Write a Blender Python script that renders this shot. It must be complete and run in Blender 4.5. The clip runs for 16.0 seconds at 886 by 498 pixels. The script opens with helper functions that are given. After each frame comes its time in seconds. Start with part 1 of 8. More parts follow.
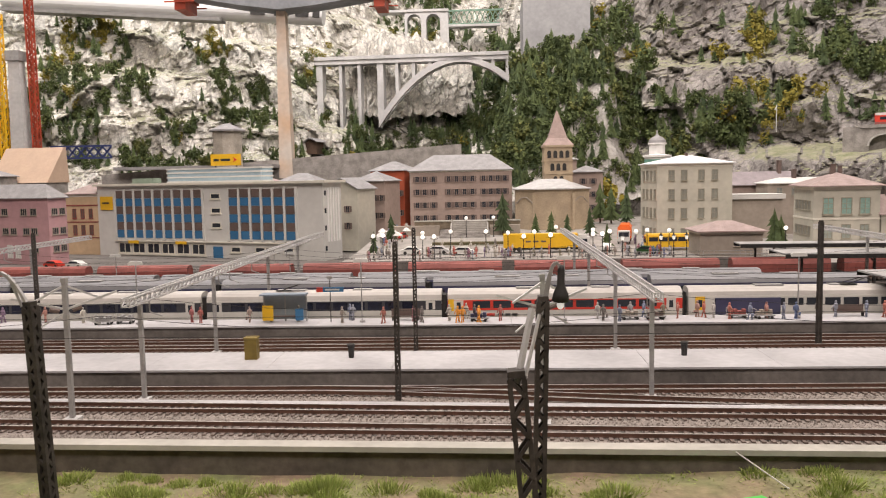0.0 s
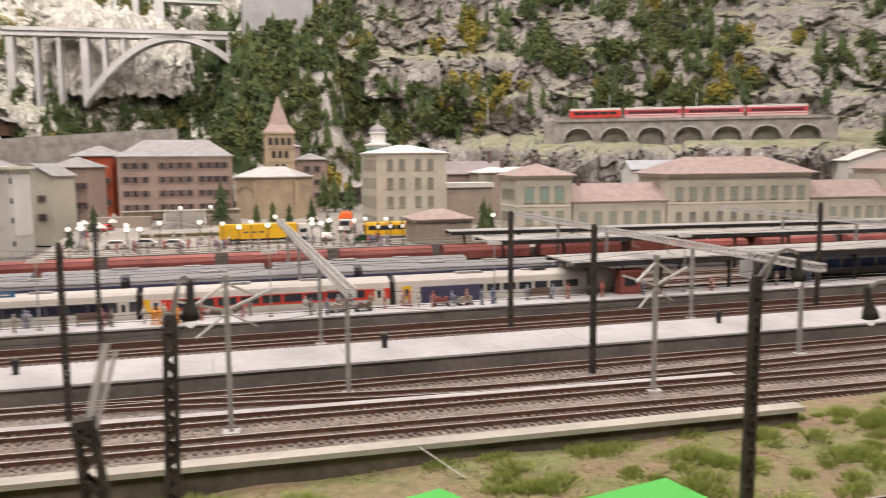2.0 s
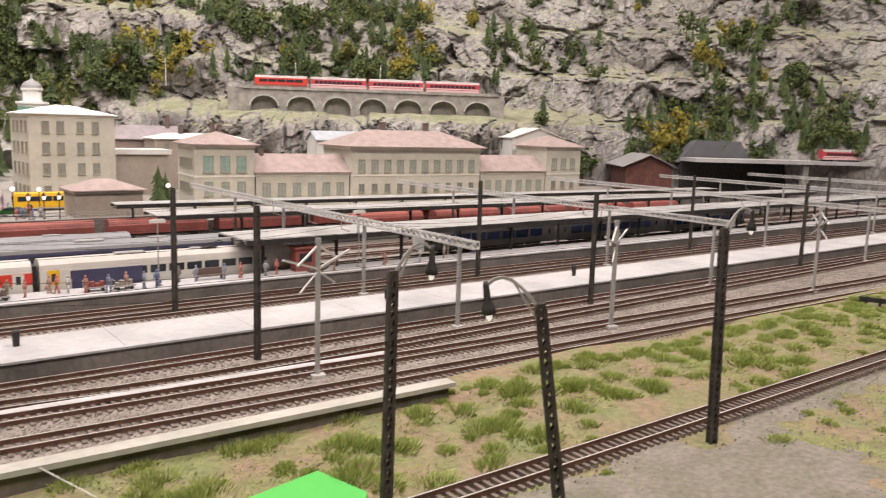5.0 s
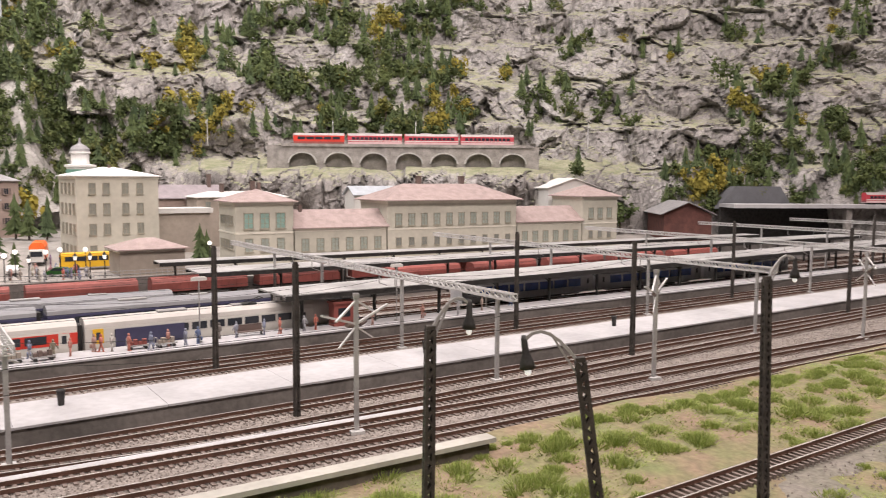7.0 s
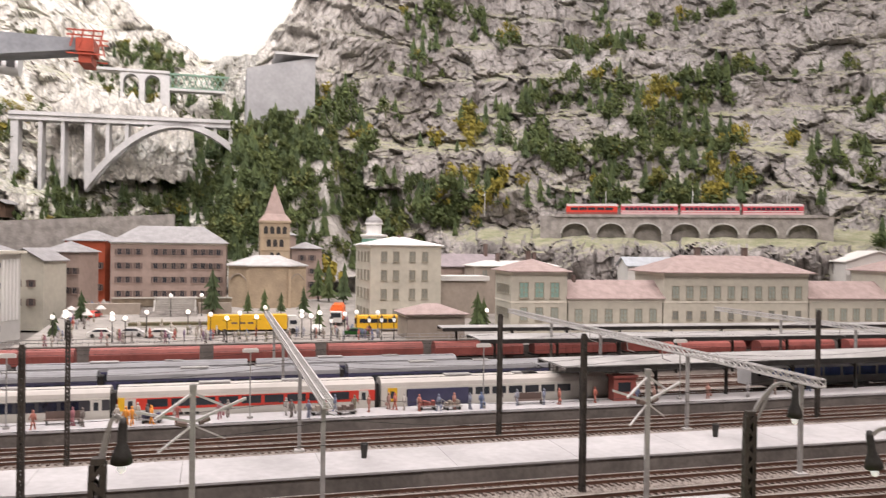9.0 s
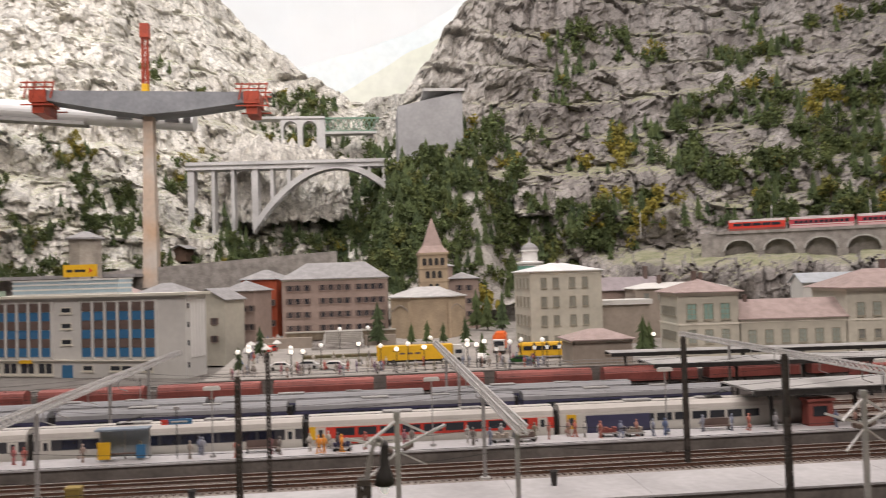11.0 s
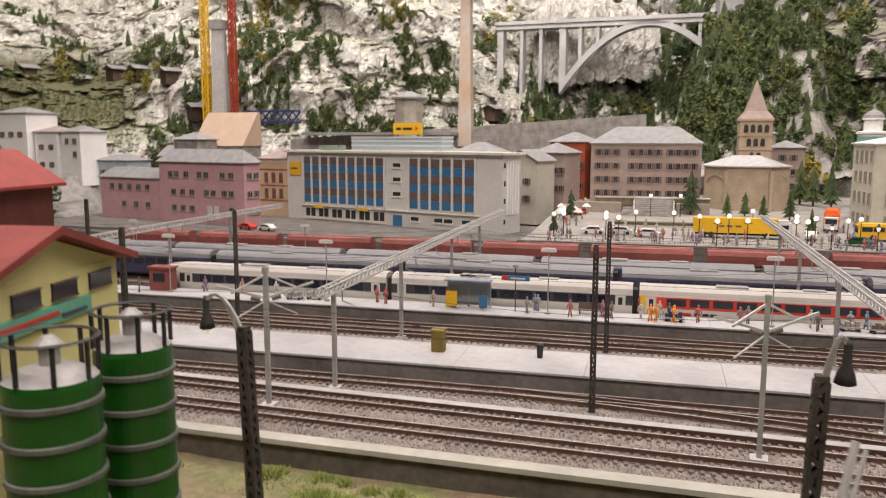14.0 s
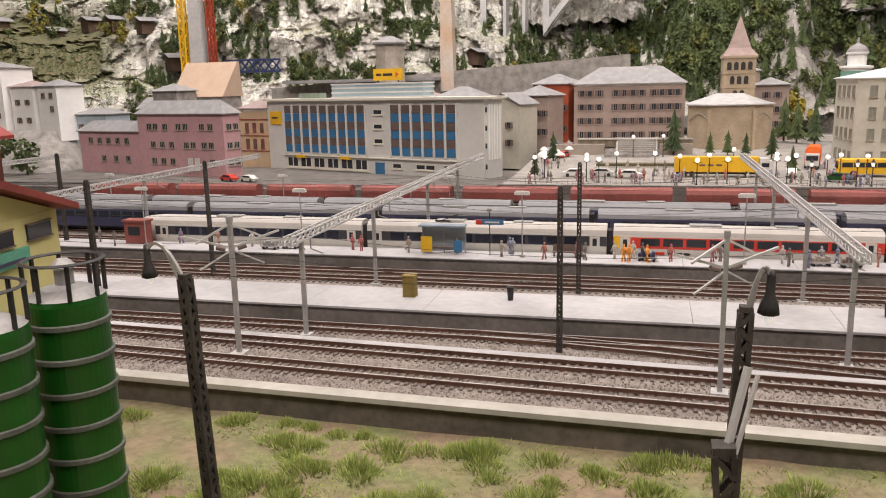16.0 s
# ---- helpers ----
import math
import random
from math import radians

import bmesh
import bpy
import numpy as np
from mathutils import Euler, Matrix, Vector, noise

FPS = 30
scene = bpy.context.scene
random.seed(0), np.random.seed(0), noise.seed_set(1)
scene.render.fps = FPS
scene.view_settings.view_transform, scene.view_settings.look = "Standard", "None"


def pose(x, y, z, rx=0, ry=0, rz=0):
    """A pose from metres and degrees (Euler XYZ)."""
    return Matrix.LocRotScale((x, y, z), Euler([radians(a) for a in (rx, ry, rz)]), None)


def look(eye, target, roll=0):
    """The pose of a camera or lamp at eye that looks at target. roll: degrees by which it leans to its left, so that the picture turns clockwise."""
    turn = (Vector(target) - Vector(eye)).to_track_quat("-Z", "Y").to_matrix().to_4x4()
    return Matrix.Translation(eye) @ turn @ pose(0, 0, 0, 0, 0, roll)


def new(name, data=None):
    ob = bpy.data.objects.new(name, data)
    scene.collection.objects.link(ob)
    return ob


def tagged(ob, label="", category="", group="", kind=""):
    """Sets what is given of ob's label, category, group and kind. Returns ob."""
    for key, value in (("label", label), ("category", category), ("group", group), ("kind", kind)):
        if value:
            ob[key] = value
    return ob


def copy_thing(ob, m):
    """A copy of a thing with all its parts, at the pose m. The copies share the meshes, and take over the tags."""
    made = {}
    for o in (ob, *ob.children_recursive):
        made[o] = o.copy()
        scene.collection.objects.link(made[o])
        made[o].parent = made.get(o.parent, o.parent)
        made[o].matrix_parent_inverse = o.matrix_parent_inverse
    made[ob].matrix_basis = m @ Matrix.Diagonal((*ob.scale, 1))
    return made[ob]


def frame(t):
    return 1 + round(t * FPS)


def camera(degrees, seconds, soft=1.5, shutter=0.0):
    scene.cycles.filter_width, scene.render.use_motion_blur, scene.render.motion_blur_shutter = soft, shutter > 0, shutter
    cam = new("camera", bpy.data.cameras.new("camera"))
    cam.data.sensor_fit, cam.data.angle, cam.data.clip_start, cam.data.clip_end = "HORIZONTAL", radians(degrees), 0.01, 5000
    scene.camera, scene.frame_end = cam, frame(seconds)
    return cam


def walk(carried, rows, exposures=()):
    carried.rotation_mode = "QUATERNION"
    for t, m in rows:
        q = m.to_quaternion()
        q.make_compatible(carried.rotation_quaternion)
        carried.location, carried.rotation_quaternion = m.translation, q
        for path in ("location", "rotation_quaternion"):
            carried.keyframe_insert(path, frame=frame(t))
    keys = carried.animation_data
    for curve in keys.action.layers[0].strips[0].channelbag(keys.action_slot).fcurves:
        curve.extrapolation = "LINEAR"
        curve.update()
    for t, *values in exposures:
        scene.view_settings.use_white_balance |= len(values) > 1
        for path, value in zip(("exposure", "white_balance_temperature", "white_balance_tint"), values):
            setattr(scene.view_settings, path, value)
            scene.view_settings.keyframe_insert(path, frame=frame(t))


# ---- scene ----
cam = camera(58.2, 16.0, 1.0, 0.5)
PATH = [
    (0, (0.03, 0.013, 0.194), (-0.078, 2.001, 0.014), -1.1),
    (0.5, (0.034, 0.011, 0.2), (-0.011, 2.002, 0.016), -1.3),
    (1, (0.045, 0.015, 0.199), (0.156, 2.002, -0.007), -1.0),
    (1.5, (0.06, 0.025, 0.202), (0.373, 1.989, -0.015), -1.4),
    (2, (0.071, 0.035, 0.2), (0.607, 1.948, -0.025), -0.5),
    (2.5, (0.088, 0.039, 0.198), (0.807, 1.891, -0.032), 0.5),
    (3, (0.092, 0.046, 0.198), (0.929, 1.846, -0.043), 0.5),
    (3.5, (0.1, 0.043, 0.205), (1.03, 1.797, -0.04), -0.0),
    (4, (0.101, 0.046, 0.21), (1.134, 1.734, -0.078), 0.0),
    (4.5, (0.104, 0.046, 0.21), (1.218, 1.679, -0.092), 0.6),
    (5, (0.11, 0.046, 0.212), (1.31, 1.617, -0.091), 1.7),
    (5.2, (0.113, 0.044, 0.214), (1.331, 1.605, -0.07), 1.7),
    (7.5, (0.108, 0.048, 0.213), (1.149, 1.747, 0.044), -0.1),
    (8, (0.101, 0.051, 0.202), (0.914, 1.869, 0.009), 0.8),
    (8.5, (0.095, 0.052, 0.217), (0.745, 1.941, 0.118), 0.7),
    (10.8, (0.06, 0.065, 0.205), (0.294, 2.049, 0.29), -0.9),
    (11, (0.056, 0.057, 0.214), (0.243, 2.048, 0.279), -1.7),
    (11.5, (0.04, 0.06, 0.22), (0.034, 2.058, 0.29), -1.8),
    (12, (0.014, 0.064, 0.224), (-0.082, 2.061, 0.233), -2.2),
    (12.5, (-0.011, 0.06, 0.224), (-0.246, 2.04, 0.058), -2.2),
    (13, (-0.023, 0.05, 0.226), (-0.339, 2.015, 0.03), -3.1),
    (13.5, (-0.028, 0.046, 0.227), (-0.428, 1.991, -0.013), -1.5),
    (14, (-0.002, 0.051, 0.223), (-0.52, 1.963, -0.05), 0.1),
    (14.5, (0.015, 0.062, 0.215), (-0.53, 1.956, -0.123), 1.3),
    (15, (0.021, 0.063, 0.215), (-0.512, 1.961, -0.124), 1.0),
    (15.5, (0.021, 0.063, 0.218), (-0.495, 1.959, -0.155), -0.3),
    (16, (0.02, 0.058, 0.22), (-0.477, 1.953, -0.183), -1.3),
]
EXPOSURES = [(0, -0.1, 6500, 10), (1.5, -0.08, 6500, 10), (2.5, 0.04, 6500, 10), (3.5, 0.08, 6500, 10), (5, 0.2, 6450, 10), (7.5, 0.2, 6250, 12), (8.5, 0.16, 6230, 12), (10.8, -0.42, 6300, 10), (12.5, -0.38, 6500, 10), (13.5, -0.2, 6500, 10), (14, -0.14, 6500, 10), (16, -0.06, 6450, 10)]
walk(cam, [(t, look(eye, target, roll)) for t, eye, target, roll in PATH], EXPOSURES)

# ---- light ----
world = bpy.data.worlds.new("hall")
scene.world = world
world.use_nodes = True
world.node_tree.nodes["Background"].inputs[0].default_value = (1.0, 0.90, 0.84, 1)
world.node_tree.nodes["Background"].inputs[1].default_value = 0.35


def hall_lamp(name, eye, target, size, power, colour):
    data = bpy.data.lights.new(name, "AREA")
    data.shape, data.size, data.size_y, data.energy, data.color = "RECTANGLE", size[0], size[1], power, colour
    lamp = new(name, data)
    lamp.matrix_world = look(eye, target)
    return tagged(lamp, "unseen light panel placed at the hall ceiling", "lamp")


hall_lamp("hall_lamp", (0.2, -0.55, 2.5), (0.2, 1.3, 0.05), (3.6, 0.7), 100, (1.0, 0.87, 0.80))
hall_lamp("hall_lamp", (0.2, 1.5, 2.75), (0.2, 2.8, 0.3), (4.0, 0.5), 48, (1.0, 0.88, 0.82))
# unseen extra panel, added to brighten the right-hand side
hall_lamp("hall_lamp", (1.9, 0.9, 2.75), (1.9, 1.9, 0.2), (2.6, 0.6), 46, (1.0, 0.88, 0.82))
hall_lamp("hall_lamp", (-0.9, 2.2, 2.75), (-0.9, 3.6, 0.6), (2.4, 0.5), 92, (1.0, 0.93, 0.90))

# unseen extra panel, added only to brighten the sky on the backdrop
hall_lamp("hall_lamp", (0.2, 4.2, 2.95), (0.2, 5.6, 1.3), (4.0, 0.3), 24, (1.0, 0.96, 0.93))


# ---- materials ----
def mat(name, colour, rough=0.7, metal=0.0, vary=0.12, size=60.0, bump=0.0, colour2=None, wear=0.0, coat=0.0, emit=None):
    """A procedural surface: base colour varied at two scales, optional second colour in patches, fine relief."""
    m = bpy.data.materials.new(name)
    m.use_nodes = True
    nt = m.node_tree
    b = nt.nodes["Principled BSDF"]
    b.inputs["Roughness"].default_value, b.inputs["Metallic"].default_value = rough, metal
    b.inputs["Coat Weight"].default_value = coat
    geo = nt.nodes.new("ShaderNodeNewGeometry")
    n1 = nt.nodes.new("ShaderNodeTexNoise")
    n2 = nt.nodes.new("ShaderNodeTexNoise")
    n1.inputs["Scale"].default_value, n2.inputs["Scale"].default_value = size, size * 7
    n1.inputs["Detail"].default_value, n2.inputs["Detail"].default_value = 4, 3
    nt.links.new(geo.outputs["Position"], n1.inputs["Vector"])
    nt.links.new(geo.outputs["Position"], n2.inputs["Vector"])
    mix = nt.nodes.new("ShaderNodeMix")
    mix.data_type = "RGBA"
    c2 = colour2 or tuple(c * (1 - 2 * vary) for c in colour)
    mix.inputs["A"].default_value, mix.inputs["B"].default_value = (*colour, 1), (*c2, 1)
    ramp = nt.nodes.new("ShaderNodeMapRange")
    ramp.inputs["From Min"].default_value, ramp.inputs["From Max"].default_value = 0.35, 0.68
    nt.links.new(n1.outputs["Fac"], ramp.inputs["Value"])
    nt.links.new(ramp.outputs["Result"], mix.inputs["Factor"])
    fine = nt.nodes.new("ShaderNodeMix")
    fine.data_type, fine.blend_type = "RGBA", "MULTIPLY"
    fine.inputs["Factor"].default_value = 1
    g = nt.nodes.new("ShaderNodeMapRange")
    g.inputs["From Min"].default_value, g.inputs["From Max"].default_value = 0.3, 0.7
    g.inputs["To Min"].default_value, g.inputs["To Max"].default_value = 1 - vary - wear, 1 + vary * 0.5
    nt.links.new(n2.outputs["Fac"], g.inputs["Value"])
    nt.links.new(mix.outputs["Result"], fine.inputs["A"])
    nt.links.new(g.outputs["Result"], fine.inputs["B"])
    nt.links.new(fine.outputs["Result"], b.inputs["Base Color"])
    if bump:
        bp = nt.nodes.new("ShaderNodeBump")
        bp.inputs["Strength"].default_value, bp.inputs["Distance"].default_value = min(1.0, bump), 0.001
        nt.links.new(n2.outputs["Fac"], bp.inputs["Height"])
        nt.links.new(bp.outputs["Normal"], b.inputs["Normal"])
    if emit:
        b.inputs["Emission Color"].default_value, b.inputs["Emission Strength"].default_value = (*colour, 1), emit
    return m


def random_mat(name, colours, rough=0.8, vary=0.1, size=300.0, island=False, place=0.0):
    """A surface whose colour differs from object to object (or from island to island) along a ramp."""
    m = mat(name, colours[0], rough, vary=vary, size=size)
    nt = m.node_tree
    mix = [n for n in nt.nodes if n.bl_idname == "ShaderNodeMix" and n.blend_type == "MULTIPLY"][0]
    if place:
        geo = nt.nodes.new("ShaderNodeNewGeometry")
        spot = nt.nodes.new("ShaderNodeTexNoise")
        spot.inputs["Scale"].default_value, spot.inputs["Detail"].default_value = place, 1.0
        nt.links.new(geo.outputs["Position"], spot.inputs["Vector"])
        rng = nt.nodes.new("ShaderNodeMapRange")
        rng.inputs["From Min"].default_value, rng.inputs["From Max"].default_value = 0.25, 0.75
        nt.links.new(spot.outputs["Fac"], rng.inputs["Value"])
        src = rng.outputs["Result"]
    elif island:
        src = nt.nodes.new("ShaderNodeNewGeometry").outputs["Random Per Island"]
    else:
        src = nt.nodes.new("ShaderNodeObjectInfo").outputs["Random"]
    ramp = nt.nodes.new("ShaderNodeValToRGB")
    els = ramp.color_ramp.elements
    while len(els) < len(colours):
        els.new(0.5)
    for i, c in enumerate(colours):
        els[i].position, els[i].color = i / max(1, len(colours) - 1), (*c, 1)
    nt.links.new(src, ramp.inputs["Fac"])
    nt.links.new(ramp.outputs["Color"], mix.inputs["A"])
    return m


def rock_mat():
    """Painted plaster rock: pale grey with dark cracks, washes and stains, grass where it lies flat."""
    m = bpy.data.materials.new("painted_rock")
    m.use_nodes = True
    nt = m.node_tree
    b = nt.nodes["Principled BSDF"]
    b.inputs["Roughness"].default_value = 0.92
    N, L = nt.nodes.new, nt.links.new
    geo = N("ShaderNodeNewGeometry")

    def noise_tex(scale, detail, rough=0.6, vector=None):
        n = N("ShaderNodeTexNoise")
        n.inputs["Scale"].default_value, n.inputs["Detail"].default_value, n.inputs["Roughness"].default_value = scale, detail, rough
        L(vector or geo.outputs["Position"], n.inputs["Vector"])
        return n.outputs["Fac"]

    def ranged(value, a, b_, lo, hi):
        r = N("ShaderNodeMapRange")
        for k, v in (("From Min", a), ("From Max", b_), ("To Min", lo), ("To Max", hi)):
            r.inputs[k].default_value = v
        L(value, r.inputs["Value"])
        return r.outputs["Result"]

    def blend(fac, a, b_, kind="MIX"):
        x = N("ShaderNodeMix")
        x.data_type, x.blend_type = "RGBA", kind
        for key, v in (("Factor", fac), ("A", a), ("B", b_)):
            if isinstance(v, (int, float)):
                x.inputs[key].default_value = v
            elif isinstance(v, tuple):
                x.inputs[key].default_value = (*v, 1)
            else:
                L(v, x.inputs[key])
        return x.outputs["Result"]

    sepp = N("ShaderNodeSeparateXYZ")
    L(geo.outputs["Position"], sepp.inputs[0])
    # own tone by x: pale, warm, grey; warm is darkened partly for tree shadows
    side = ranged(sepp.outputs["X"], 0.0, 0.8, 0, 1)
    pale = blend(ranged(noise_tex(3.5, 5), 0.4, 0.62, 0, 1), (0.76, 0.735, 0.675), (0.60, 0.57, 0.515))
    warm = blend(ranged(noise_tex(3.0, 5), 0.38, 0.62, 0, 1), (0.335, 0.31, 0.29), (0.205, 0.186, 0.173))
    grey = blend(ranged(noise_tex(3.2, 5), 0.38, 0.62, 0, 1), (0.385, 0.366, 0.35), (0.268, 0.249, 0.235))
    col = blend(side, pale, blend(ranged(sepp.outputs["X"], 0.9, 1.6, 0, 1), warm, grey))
    rusty = ranged(noise_tex(2.3, 4), 0.62, 0.74, 0, 0.35)
    col = blend(rusty, col, (0.42, 0.34, 0.29))
    # washes of thinned dark paint, caught in the hollows of the grain
    col = blend(1.0, col, ranged(noise_tex(11, 8, 0.72), 0.33, 0.52, 0.74, 1.04), "MULTIPLY")
    mv = N("ShaderNodeMapping")
    mv.inputs["Scale"].default_value = (30, 30, 7)
    L(geo.outputs["Position"], mv.inputs["Vector"])
    col = blend(1.0, col, ranged(noise_tex(1.0, 7, 0.7, mv.outputs["Vector"]), 0.34, 0.5, 0.80, 1.03), "MULTIPLY")
    col = blend(1.0, col, ranged(noise_tex(85, 6, 0.75), 0.3, 0.7, 0.70, 1.20), "MULTIPLY")
    wn = N("ShaderNodeTexNoise")
    wn.inputs["Scale"].default_value, wn.inputs["Detail"].default_value = 9, 6
    L(geo.outputs["Position"], wn.inputs["Vector"])
    wob = N("ShaderNodeMix")
    wob.data_type = "VECTOR"
    wob.inputs["Factor"].default_value = 0.10
    L(geo.outputs["Position"], wob.inputs["A"])
    L(wn.outputs["Color"], wob.inputs["B"])
    crack = None
    for sc, turn_, dark_ in (((22, 22, 10), (0.2, 0.35, 0), 0.62), ((60, 60, 34), (0.5, 0.1, 0.3), 0.74)):
        vor = N("ShaderNodeTexVoronoi")
        vor.feature = "DISTANCE_TO_EDGE"
        vor.inputs["Scale"].default_value = 1.0
        mc = N("ShaderNodeMapping")
        mc.inputs["Scale"].default_value, mc.inputs["Rotation"].default_value = sc, turn_
        L(wob.outputs["Result"], mc.inputs["Vector"])
        L(mc.outputs["Vector"], vor.inputs["Vector"])
        crack = ranged(vor.outputs["Distance"], 0.0, 0.07, dark_, 1.02)
        col = blend(1.0, col, crack, "MULTIPLY")
    sep = N("ShaderNodeSeparateXYZ")
    L(geo.outputs["True Normal"], sep.inputs[0])
    add = N("ShaderNodeMath")
    add.operation = "ADD"
    L(sep.outputs["Z"], add.inputs[0])
    L(noise_tex(9, 8, 0.7), add.inputs[1])
    moss = ranged(add.outputs[0], 1.22, 1.46, 0, 0.7)
    grass = blend(ranged(noise_tex(26, 5), 0.35, 0.65, 0, 1), (0.40, 0.385, 0.25), (0.21, 0.24, 0.095))
    # tilled olive earth of the vineyard hill
    edge = N("ShaderNodeMath")
    edge.operation = "MULTIPLY"
    wavy = N("ShaderNodeMath")
    wavy.operation = "MULTIPLY_ADD"
    wavy.inputs[1].default_value = 0.3
    L(noise_tex(6, 5), wavy.inputs[0])
    L(sepp.outputs["X"], wavy.inputs[2])
    L(ranged(wavy.outputs[0], -1.86, -1.74, 1, 0), edge.inputs[0])
    L(ranged(sepp.outputs["Z"], 0.50, 0.62, 1, 0), edge.inputs[1])
    earth = blend(ranged(noise_tex(30, 6, 0.7), 0.35, 0.65, 0, 1), (0.20, 0.17, 0.10), (0.10, 0.115, 0.05))
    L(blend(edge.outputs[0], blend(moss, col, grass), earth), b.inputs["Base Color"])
    bp = N("ShaderNodeBump")
    bp.inputs["Strength"].default_value, bp.inputs["Distance"].default_value = 0.9, 0.010
    L(noise_tex(34, 11, 0.75), bp.inputs["Height"])
    L(bp.outputs["Normal"], b.inputs["Normal"])
    return m


